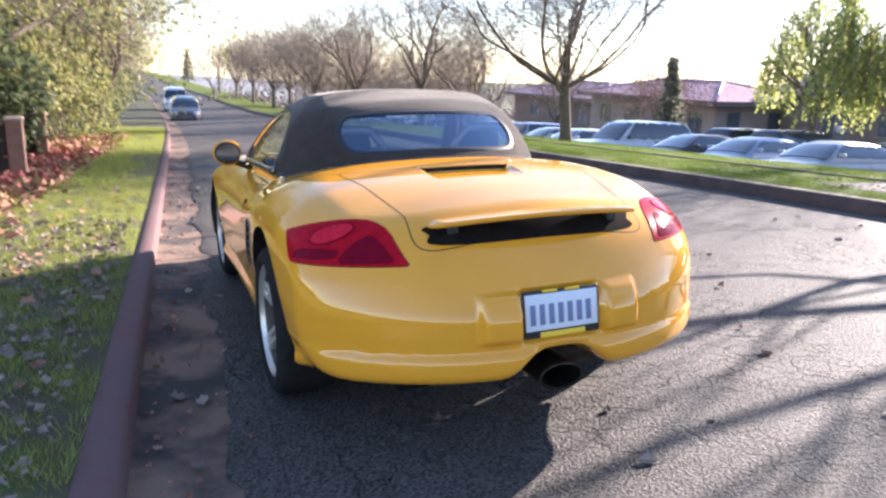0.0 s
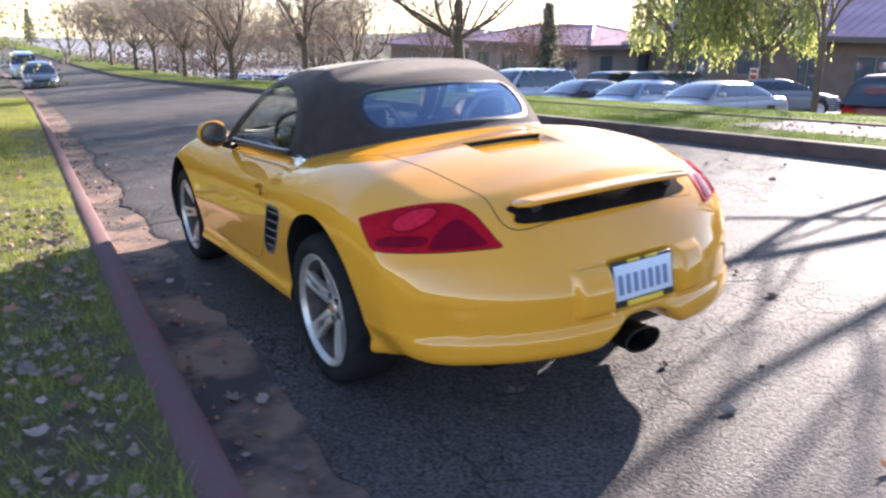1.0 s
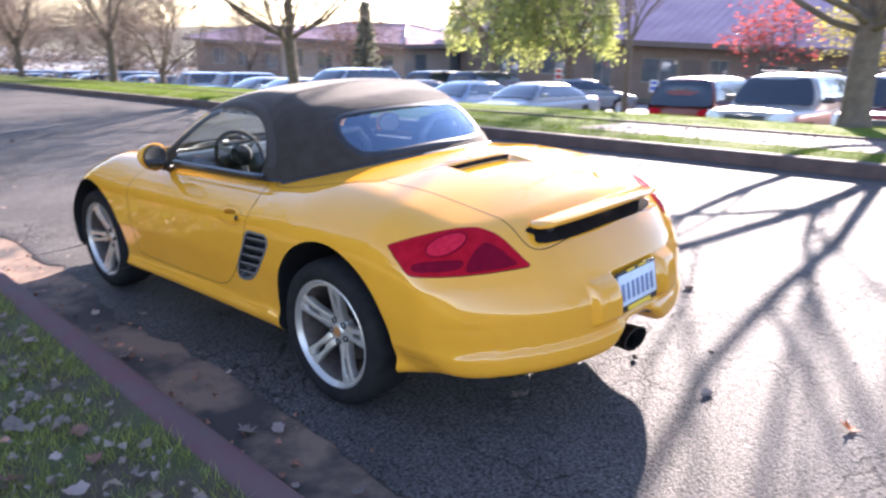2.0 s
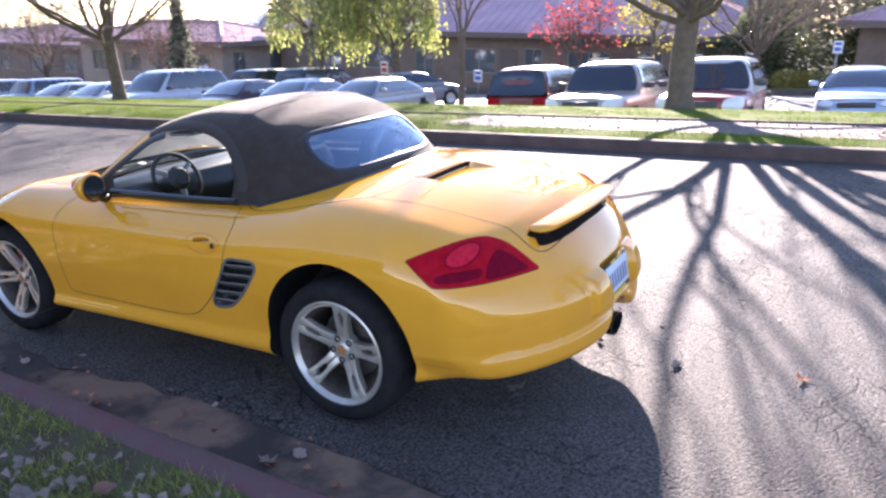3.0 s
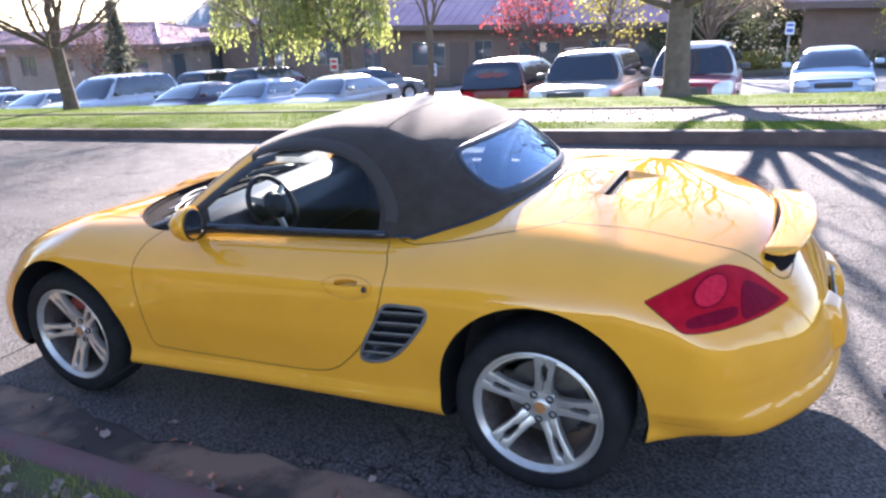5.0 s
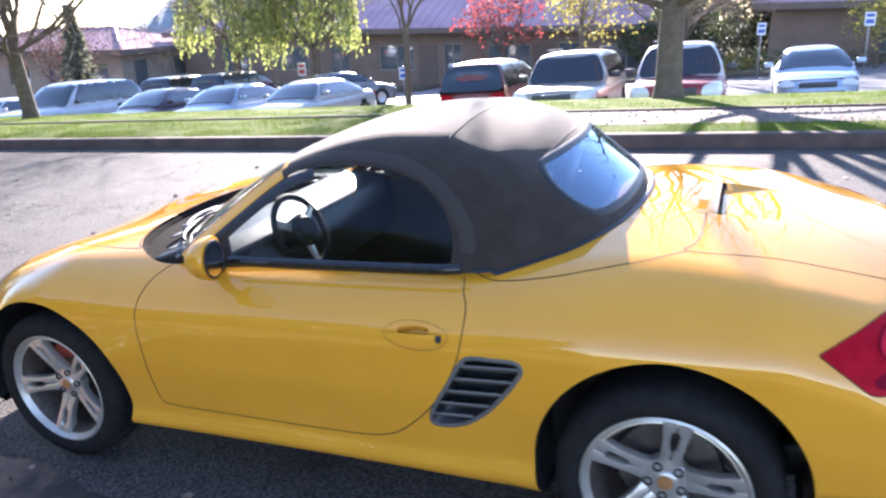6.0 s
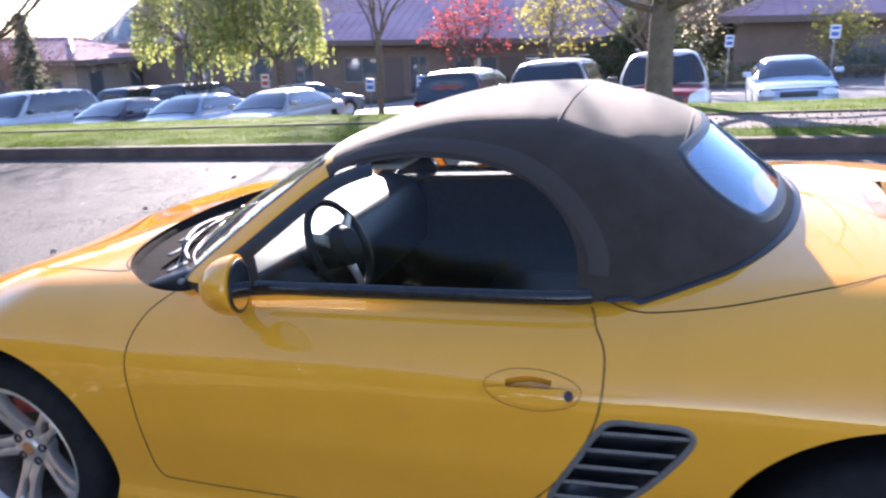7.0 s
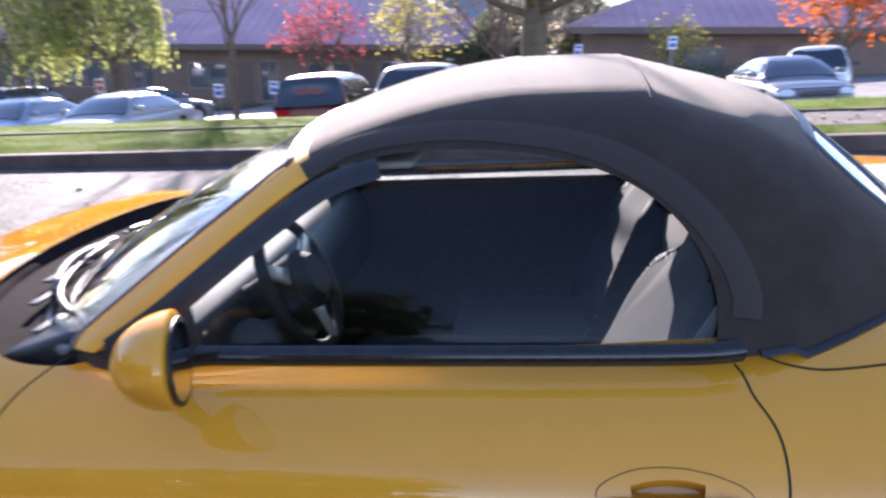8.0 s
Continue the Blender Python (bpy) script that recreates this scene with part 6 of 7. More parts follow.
building("office_building", "tan office wing with sunlit pink hipped roof", (34.6, 36.9, -3.2), 0, 15.0, 8, 2.85, 1.25, [(1.2, 1.6, 0.5, 1.5), (4.5, 2.0, 0.5, 1.5), (8.2, 2.0, 0.5, 1.5), (12.0, 1.6, 0.5, 1.5)], PALE_WALL, end_windows=((1.0, 1.1), (4.6, 2.2)))
building("office_building", "low brown office with dark purple roof", (37.0, 54.5, -3.9), 0, 16.0, 9, 2.8, 1.4, [(1.5, 2.0, 0.5, 1.5), (6.0, 2.0, 0.5, 1.5), (10.5, 2.0, 0.5, 1.5)], WALL)
building("office_building", "taller pale grey office behind the plum roof", (56.0, 24.0, -3.0), 0, 16.0, 10, 8.6, 1.6, [(k * 3.0 + 1.2, 1.9, 5.3, 1.8) for k in range(5)], GREY_WALL)

# ---- small fixtures of the lot ----
POST_METAL = material("galvanised_post", (0.32, 0.32, 0.31), rough=0.5, metal=0.5)
SIGN_WHITE = material("sign_white", (0.70, 0.70, 0.68), rough=0.5)
SIGN_BLUE = material("sign_blue", (0.05, 0.12, 0.42), rough=0.5)
SIGN_RED = material("sign_red", (0.5, 0.05, 0.04), rough=0.5)


def sign_post(x, y, tall, mat, label, wide=0.32, high=0.46):
    ob = thing("sign_post", label, "sign", Matrix.Translation((x, y, lot_z(x, y))), "parking signs")
    bm = bmesh.new()
    tube(bm, [(0, 0, -0.1), (0, 0, tall)], 0.03, 8)
    part("post", bm, POST_METAL, ob)
    bm = bmesh.new()
    box(bm, (-0.05, -wide / 2, tall - high), (-0.03, wide / 2, tall), 0.004)
    plate_ob = part("sign_plate", bm, SIGN_WHITE, ob, "", False)
    for z0, z1 in ((0.30, 0.40), (0.08, 0.22)):
        bm = bmesh.new()
        box(bm, (-0.056, -wide * 0.36, tall - high + z0 * high / 0.46), (-0.0505, wide * 0.36, tall - high + z1 * high / 0.46), 0.001)
        part("sign_bar", bm, mat, plate_ob, "plain bar in place of writing", False)


sign_post(30.0, -0.35, 2.15, SIGN_BLUE, "white parking sign on a grey post by the hedge")
sign_post(30.0, -4.05, 2.25, SIGN_BLUE, "blue and white parking sign on a post", 0.36, 0.5)
sign_post(31.0, 15.6, 1.35, SIGN_BLUE, "small white sign on a short post", 0.45, 0.6)
sign_post(31.6, 13.2, 1.35, SIGN_BLUE, "small white sign on a short post", 0.45, 0.6)
sign_post(33.0, 22.6, 1.9, SIGN_RED, "red and white sign below the willow", 0.5, 0.7)
# raised islands with kerbs
for x, y, wide, long, label in ((33.0, 4.5, 3.0, 13.0, "grass island with a pale kerb"), (17.6, 7.6, 6.5, 1.8, "narrow grass island between parked cars"), (35.4, 21.0, 3.4, 10.0, "planted island before the offices")):
    island = thing("island", label, "island", Matrix.Translation((x, y, lot_z(x, y))) @ pose(0, 0, 0, -3.4, 2.0, 0), kind="structure")
    shape = rounded([(-wide / 2, -long / 2 + 0.6), (-wide / 2 + 0.5, -long / 2), (wide / 2 - 0.5, -long / 2), (wide / 2, -long / 2 + 0.6), (wide / 2, long / 2 - 0.6), (wide / 2 - 0.5, long / 2), (-wide / 2 + 0.5, long / 2), (-wide / 2, long / 2 - 0.6)], per=4)
    bm = bmesh.new()
    prism(bm, [tuple(p) for p in shape], -0.2, 0.14, "z")
    part("kerb", bm, PAVING, island, "", False)
    bm = bmesh.new()
    prism(bm, [tuple(p * 0.95) for p in shape], 0.0, 0.17, "z")
    part("turf", bm, GRASS, island, "", False)


# ---- trees and plants ----
BARK = material("grey_brown_bark", (0.10, 0.074, 0.053), rough=0.95, second=(0.16, 0.122, 0.088), scale=6, detail=8, bump=0.012, bump_scale=30)
TWIG = material("twig_bark", (0.22, 0.165, 0.13), rough=0.95, island=0.2)
WILLOW_LEAF = material("willow_leaf", (0.36, 0.40, 0.12), rough=0.6, island=0.4)
BUSH_LEAF = material("evergreen_leaf", (0.14, 0.165, 0.082), rough=0.24, island=0.55)
OLIVE_LEAF = material("yellowing_leaf", (0.27, 0.265, 0.10), rough=0.6, island=0.45)
RED_LEAF = material("red_maple_leaf", (0.33, 0.075, 0.07), rough=0.6, island=0.4)
ORANGE_LEAF = material("orange_leaf", (0.50, 0.13, 0.02), rough=0.6, island=0.35)
YELLOW_LEAF = material("yellow_leaf", (0.36, 0.32, 0.08), rough=0.6, island=0.35)
CONIFER_LEAF = material("conifer_needles", (0.21, 0.215, 0.15), rough=0.8, island=0.4)
LITTER = material("leaf_litter", (0.36, 0.16, 0.10), rough=0.8, island=0.6)
RED_LITTER = material("red_leaf_litter", (0.42, 0.095, 0.07), rough=0.55, island=0.5)
PALE_LEAF = material("dry_pale_leaf", (0.26, 0.19, 0.155), rough=0.75, island=0.5)
VERGE_BLADE = material("verge_blade", (0.105, 0.165, 0.014), rough=0.5, island=0.5)
GRASS_BLADE = material("grass_blade", (0.31, 0.34, 0.07), rough=0.5, island=0.6)
for m in (WILLOW_LEAF, BUSH_LEAF, OLIVE_LEAF, RED_LEAF, ORANGE_LEAF, YELLOW_LEAF, GRASS_BLADE):
    m.node_tree.nodes["Principled BSDF"].inputs["Subsurface Weight"].default_value = 0.0
for m in (VERGE, VERGE_BLADE):
    m.node_tree.nodes["Principled BSDF"].inputs["Specular IOR Level"].default_value = 0.1


def see_through(m, amount):
    """Lets some light pass through thin leaves."""
    tree = m.node_tree
    shader, out = tree.nodes["Principled BSDF"], tree.nodes["Material Output"]
    thin, mixer = tree.nodes.new("ShaderNodeBsdfTranslucent"), tree.nodes.new("ShaderNodeMixShader")
    source = shader.inputs["Base Color"].links
    if source:
        tree.links.new(source[0].from_socket, thin.inputs["Color"])
    mixer.inputs[0].default_value = amount
    tree.links.new(shader.outputs[0], mixer.inputs[1])
    tree.links.new(thin.outputs[0], mixer.inputs[2])
    tree.links.new(mixer.outputs[0], out.inputs["Surface"])


for m in (WILLOW_LEAF, OLIVE_LEAF, RED_LEAF, ORANGE_LEAF, YELLOW_LEAF, GRASS_BLADE, VERGE_BLADE, BUSH_LEAF, CONIFER_LEAF):
    see_through(m, 0.62 if m is WILLOW_LEAF else 0.4 if m is VERGE_BLADE else 0.5)


class Twigs:
    """Collects many thin tubes and leaves as plain arrays."""

    def __init__(self):
        self.verts, self.faces = [], []

    def tube(self, pts, radii, sides):
        base = len(self.verts)
        side = None
        for k, p in enumerate(pts):
            ahead = (pts[min(k + 1, len(pts) - 1)] - pts[max(k - 1, 0)]).normalized()
            side = ahead.orthogonal().normalized() if side is None else (side - ahead * side.dot(ahead)).normalized()
            up = ahead.cross(side)
            for s in range(sides):
                a = 2 * math.pi * s / sides
                self.verts.append(p + (side * math.cos(a) + up * math.sin(a)) * radii[k])
        for k in range(len(pts) - 1):
            for s in range(sides):
                j = (s + 1) % sides
                self.faces.append((base + k * sides + s, base + k * sides + j, base + (k + 1) * sides + j, base + (k + 1) * sides + s))

    def leaf(self, p, ahead, wide, rng, bend=0.25):
        """A pointed leaf of four corners, folded along its middle."""
        side = ahead.cross(Vector((rng.uniform(-1, 1), rng.uniform(-1, 1), rng.uniform(-1, 1)))).normalized() * wide
        up = side.cross(ahead).normalized() * wide * bend
        base = len(self.verts)
        self.verts += [p, p + ahead * 0.5 + side + up, p + ahead, p + ahead * 0.5 - side + up]
        self.faces += [(base, base + 1, base + 2), (base, base + 2, base + 3)]

    def lobed(self, p, turn, size, curl, rng):
        """A lobed dead leaf with a curled rim, lying about p."""
        base, c, d = len(self.verts), math.cos(turn), math.sin(turn)
        lobes = ((0, 0.52), (0.20, 0.36), (0.38, 0.28), (0.32, 0.06), (0.36, -0.16), (0.18, -0.26), (0, -0.42), (-0.18, -0.26), (-0.36, -0.16), (-0.32, 0.06), (-0.38, 0.28), (-0.20, 0.36))
        lean_x, lean_y = rng.gauss(0, 0.18), rng.gauss(0, 0.18)
        self.verts.append(p + Vector((0, 0, 0.004)))
        for x, y in lobes:
            x, y = x * size * rng.uniform(0.75, 1.1), y * size * rng.uniform(0.75, 1.1)
            h = curl * (x * x + y * y) / size * rng.uniform(0.4, 2.4) + lean_x * x + lean_y * y
            self.verts.append(p + Vector((x * c - y * d, x * d + y * c, max(-0.004, h))))
        self.faces += [(base, base + 1 + k, base + 1 + (k + 1) % 12) for k in range(12)]

    def mesh(self, name):
        return mesh_from(name, self.verts, self.faces)


def grow(trunk, twigs, tips, p, way, length, radius, level, rng, most, spread, lift, thin=0.004, counts=(7, 6, 5)):
    """One branch with its side branches; thick ones go to the trunk, thin ones to the twigs."""
    steps = 8 if level < 2 else 6 if level == 2 else 4 if level < most else 3
    pts, radii = [p.copy()], [radius]
    for k in range(steps):
        way = (way + Vector((rng.gauss(0, 1), rng.gauss(0, 1), rng.gauss(0, 0.7))) * (0.17 + 0.03 * level) + Vector((0, 0, lift))).normalized()
        p = p + way * (length / steps)
        pts.append(p.copy())
        radii.append(radius * (1 - 0.62 * (k + 1) / steps))
    (trunk if level < 2 else twigs).tube(pts, radii, 8 if level == 1 else 4 if level < most else 3)
    if level >= most:
        tips.append((pts[-1], way))
        return
    count = counts[level - 1] if level <= 3 else 4
    for k in range(count):
        at = 0.22 + 0.78 * (k + 0.6) / count
        index = min(int(at * steps), steps - 1)
        start = pts[index].lerp(pts[index + 1], at * steps - index)
        around = way.orthogonal().normalized()
        around = Matrix.Rotation(2.4 * k + rng.uniform(-0.5, 0.5), 3, way) @ around
        angle = spread * rng.uniform(0.7, 1.2)
        out = (way * math.cos(angle) + around * math.sin(angle)).normalized()
        grow(trunk, twigs, tips, start, out, length * rng.uniform(0.50, 0.74), max(thin, radii[index] * rng.uniform(0.40, 0.60)), level + 1, rng, most, spread, lift, thin, counts)


def bare_tree(name, seed, tall, radius, label, m, clear=2.2, spread=0.75, lift=0.05, most=4, leaves=None, leaf_count=0, leaf_size=0.07, group="bare street trees", lean=(0.0, 0.0),
              limbs=6, tilts=(0.35, 0.85), limb_size=0.45, thin=0.005, leader=0.7, counts=(7, 6, 5)):
    rng = random.Random(seed)
    trunk, twigs, tips = Twigs(), Twigs(), []
    foot = [Vector((0, 0, -0.3)), Vector((0, 0, 0.0)), Vector((0.01, 0, 0.25)), Vector((lean[0] * 0.5 + 0.02, lean[1] * 0.5, clear * 0.6)), Vector((lean[0], lean[1], clear + 0.1))]
    trunk.tube(foot, [radius * 1.5, radius * 1.35, radius * 1.08, radius, radius * 0.94], 14)
    ob = thing(name, label, "tree", m, group)
    part("trunk", trunk.mesh("trunk"), BARK, ob, "grey-brown ridged trunk", True)
    for k in range(limbs):
        a = 2.4 * k + rng.uniform(-0.4, 0.4)
        tilt = rng.uniform(*tilts) if k else 0.08
        way = Vector((math.cos(a) * math.sin(tilt), math.sin(a) * math.sin(tilt), math.cos(tilt)))
        start = foot[-1] - Vector((0, 0, rng.uniform(0.02, clear * 0.22))) if k else foot[-1] - Vector((0, 0, 0.12))
        limb = Twigs()
        grow(limb, twigs, tips, start, way, (tall - clear) * rng.uniform(0.50, 0.66), radius * (limb_size * rng.uniform(0.8, 1.15) if k else leader), 1, rng, most, spread, lift, thin, counts)
        part("limb", limb.mesh("limb"), BARK, ob, "", True)
    tagged(part("twig_crown", twigs.mesh("twig_crown"), TWIG, ob, "fine bare twigs", True), "fine bare twigs", kind="stuff")
    if leaves:
        crown = Twigs()
        for k in range(leaf_count):
            p, way = tips[rng.randrange(len(tips))]
            q = p + Vector((rng.gauss(0, 1), rng.gauss(0, 1), rng.gauss(0, 1))) * 0.18
            crown.leaf(q, Vector((rng.uniform(-1, 1), rng.uniform(-1, 1), rng.uniform(-1, 0.2))).normalized() * leaf_size, leaf_size * 0.4, rng)
        part("crown", crown.mesh("crown"), leaves, ob, "remaining leaves", False)
    return ob


def stand(x, y, turn=0.0, height=None):
    return Matrix.Translation((x, y, (road_z(x, y) + verge_lift(x - 0.049 * y)) if height is None else height)) @ pose(0, 0, 0, 0, 0, turn)


verge_tree = bare_tree("street_tree", 11, 9.4, 0.205, "large bare street tree with low spreading limbs on the verge", stand(10.5, 1.15, 110), clear=1.62, spread=0.62, lift=0.08, most=3, limbs=17, tilts=(0.22, 1.40), limb_size=0.28, leader=0.42, thin=0.006, counts=(4, 4, 3))
second_tree = bare_tree("street_tree", 15, 8.8, 0.155, "bare street tree with upswept limbs on the verge", stand(10.19, 15.8, 70), clear=1.5, spread=0.85, lift=0.05, most=5, lean=(-0.1, 0.15), limbs=11, tilts=(0.45, 1.2), limb_size=0.36)
third_tree = bare_tree("street_tree", 23, 8.0, 0.15, "bare street tree with upswept limbs on the verge", stand(10.85, 29.5), clear=1.7, spread=0.70, lift=0.05, most=4, limbs=8, tilts=(0.4, 1.0), limb_size=0.42, thin=0.008)
fourth_tree = bare_tree("street_tree", 29, 8.4, 0.15, "bare street tree with a dense twiggy crown", stand(*road_xy(9.2, 41.0), 30), clear=1.6, spread=0.66, lift=0.05, most=4, limbs=9, tilts=(0.4, 0.95), limb_size=0.42, thin=0.010)
for k, (u, v) in enumerate(((9.0, 52.0), (8.8, 61.0), (8.8, 69.0), (8.6, 80.0), (8.7, 93.0), (8.6, 108.0), (9.2, -12.0), (9.2, -24.0))):
    x, y = road_xy(u, v)
    copy_thing((fourth_tree, third_tree)[k % 2], stand(x, y, 57 * k))
for k, (x, y) in enumerate(((25.0, 60.0), (17.5, 44.0), (16.0, 57.0), (21.0, 74.0), (14.5, 70.0), (15.0, 33.5), (29.0, 48.0), (33.0, 2.9), (12.5, 50.0))):
    copy_thing((third_tree, fourth_tree)[k % 2], stand(x, y, 83 * k, lot_z(x, y)))
thin_tree = bare_tree("young_tree", 41, 7.0, 0.085, "slender young tree on a lot island", stand(16.2, 8.6, 0, lot_z(16.2, 8.6)), clear=2.6, spread=0.45, lift=0.08, most=4, group="trees in the lot", limbs=6, tilts=(0.2, 0.5))
LOT_TREES = "trees in the lot"
bare_tree("maple_tree", 77, 6.0, 0.13, "red-leaved maple before the office", stand(36.4, 12.2, 0, lot_z(36.4, 12.2)), clear=1.9, spread=0.8, most=3, leaves=RED_LEAF, leaf_count=900, leaf_size=0.20, group=LOT_TREES)
bare_tree("maple_tree", 78, 6.2, 0.13, "orange-leaved maple beside the hedge", stand(31.0, -11.0, 0, lot_z(31, -11.0)), clear=1.4, spread=0.75, most=3, leaves=ORANGE_LEAF, leaf_count=2400, leaf_size=0.20, group=LOT_TREES)
bare_tree("small_tree", 79, 6.2, 0.09, "small tree with yellow-green leaves in the lot", stand(29.6, 6.6, 0, lot_z(29.6, 6.6)), clear=2.5, spread=0.95, most=3, leaves=YELLOW_LEAF, leaf_count=1100, leaf_size=0.16, group=LOT_TREES, tilts=(0.6, 1.2), lift=0.02)
bare_tree("small_tree", 80, 3.4, 0.06, "small tree with yellow leaves by the hedge", stand(33.5, -4.9, 40, lot_z(33.5, -4.9)), clear=1.0, spread=0.85, most=3, leaves=YELLOW_LEAF, leaf_count=900, leaf_size=0.15, group=LOT_TREES)
bare_tree("russet_tree", 81, 6.0, 0.12, "russet bare tree before the pink roof", stand(30.0, 37.0, 0, lot_z(30.0, 37.0)), clear=1.4, spread=0.6, most=4, leaves=LITTER, leaf_count=1800, leaf_size=0.13, group=LOT_TREES)


def willow(seed, tall, wide, label, m):
    """A weeping tree: a forked trunk, arching limbs and hanging strands set with narrow leaves."""
    rng = random.Random(seed)
    trunk, twigs, crown, tips = Twigs(), Twigs(), Twigs(), []
    fork = Vector((0.15, 0.1, 2.4))
    trunk.tube([Vector((0, 0, -0.3)), Vector((0, 0, 0.4)), Vector((0.1, 0, 1.5)), fork + Vector((0, 0, 0.2))], [0.34, 0.24, 0.2, 0.18], 12)
    ob = thing("willow", label, "tree", m, "weeping willows")
    part("trunk", trunk.mesh("trunk"), BARK, ob, "brown forked trunk", True)
    for k in range(7):
        a = 2 * math.pi * k / 7 + rng.uniform(-0.3, 0.3)
        tilt = rng.uniform(0.2, 0.65)
        limb = Twigs()
        grow(limb, twigs, tips, fork - Vector((0, 0, 0.15 * rng.random())), Vector((math.cos(a) * math.sin(tilt), math.sin(a) * math.sin(tilt), math.cos(tilt))), (tall - 2.5) * rng.uniform(0.6, 0.8), 0.10, 1, rng, 3, 0.6, 0.03)
        part("limb", limb.mesh("limb"), BARK, ob, "", True)
    for k in range(610):
        a, out = rng.uniform(0, 2 * math.pi), math.sqrt(rng.uniform(0.05, 1.0))
        clump = noise.noise((math.cos(a) * out * 2.6, math.sin(a) * out * 2.6, seed))
        if clump < -0.02:
            continue
        reach = wide * out * (1 + 0.18 * math.sin(3 * a + seed) + 0.1 * clump)
        high = tall * (1 - 0.42 * out ** 2.2) + rng.gauss(0, 0.25) + 0.5 * clump
        low = max(2.1 + 1.1 * noise.noise((math.cos(a) * 1.7, math.sin(a) * 1.7, seed + 5)) + rng.uniform(-0.1, 0.9), high - rng.uniform(1.6, 4.8))
        sway = Vector((rng.gauss(0, 0.10) + math.cos(a) * 0.25, rng.gauss(0, 0.10) + math.sin(a) * 0.25, 0))
        p, drop = Vector((math.cos(a) * reach, math.sin(a) * reach, high)), high - low
        at = [p + sway * math.sqrt(s) + Vector((0, 0, -drop * s)) for s in (0, 0.15, 0.5, 1.0)]
        twigs.tube(at, [0.007, 0.006, 0.005, 0.003], 3)
        for j in range(int(drop * 9)):
            s = rng.random()
            q = p + sway * math.sqrt(s) + Vector((rng.gauss(0, 0.03), rng.gauss(0, 0.03), -drop * s))
            crown.leaf(q, Vector((rng.gauss(0, 0.45), rng.gauss(0, 0.45), -1)).normalized() * rng.uniform(0.16, 0.30), 0.045, rng)
    tagged(part("twig_crown", twigs.mesh("twig_crown"), TWIG, ob, "thin hanging twigs", True), "thin hanging twigs", kind="stuff")
    tagged(part("crown", crown.mesh("crown"), WILLOW_LEAF, ob, "hanging yellow-green foliage", False), "hanging yellow-green foliage", kind="stuff")
    return ob


first_willow = willow(3, 8.2, 2.25, "weeping willow with yellow-green foliage in the lot", stand(27.3, 22.6, 0, lot_z(27.3, 22.6)))
copy_thing(first_willow, stand(29.8, 19.6, 130, lot_z(29.8, 19.6)))


def conifer(seed, tall, wide, label, m):
    rng = random.Random(seed)
    trunk, crown = Twigs(), Twigs()
    trunk.tube([Vector((0, 0, -0.3)), Vector((0, 0, tall * 0.5)), Vector((0, 0, tall))], [0.16, 0.1, 0.02], 8)
    layers = 26
    for k in range(layers):
        z = tall * (0.12 + 0.86 * k / layers)
        reach = wide * 1.12 * (1 - k / layers) ** 1.15 * rng.uniform(0.8, 1.1)
        for j in range(9):
            a = rng.uniform(0, 2 * math.pi)
            end = Vector((math.cos(a) * reach, math.sin(a) * reach, z - reach * 0.25))
            trunk.tube([Vector((0, 0, z)), end], [0.025, 0.006], 3)
            for n_leaf in range(14):
                s = rng.uniform(0.2, 1.0)
                q = Vector((0, 0, z)).lerp(end, s)
                crown.leaf(q + Vector((rng.gauss(0, 0.06), rng.gauss(0, 0.06), rng.gauss(0, 0.05))), Vector((math.cos(a) + rng.gauss(0, 0.6), math.sin(a) + rng.gauss(0, 0.6), -0.3)).normalized() * 0.26, 0.07, rng)
    ob = thing("conifer", label, "tree", m, "conifers")
    part("trunk", trunk.mesh("trunk"), BARK, ob, "", True)
    part("crown", crown.mesh("crown"), CONIFER_LEAF, ob, "dark green needles", False)
    return ob


spruce = conifer(9, 5.9, 1.15, "small dark green conifer before the offices", stand(27.8, 33.2, 0, lot_z(27.8, 33.2)))
for k, (x, y, grow_by) in enumerate(((9.0, 160.0, 1.15),)):
    copy = copy_thing(spruce, stand(x, y, 47 * k, road_z(x, y)))
    copy.scale = (grow_by, grow_by, grow_by)
    tagged(copy, "tall conifer in the hazy distance down the road")


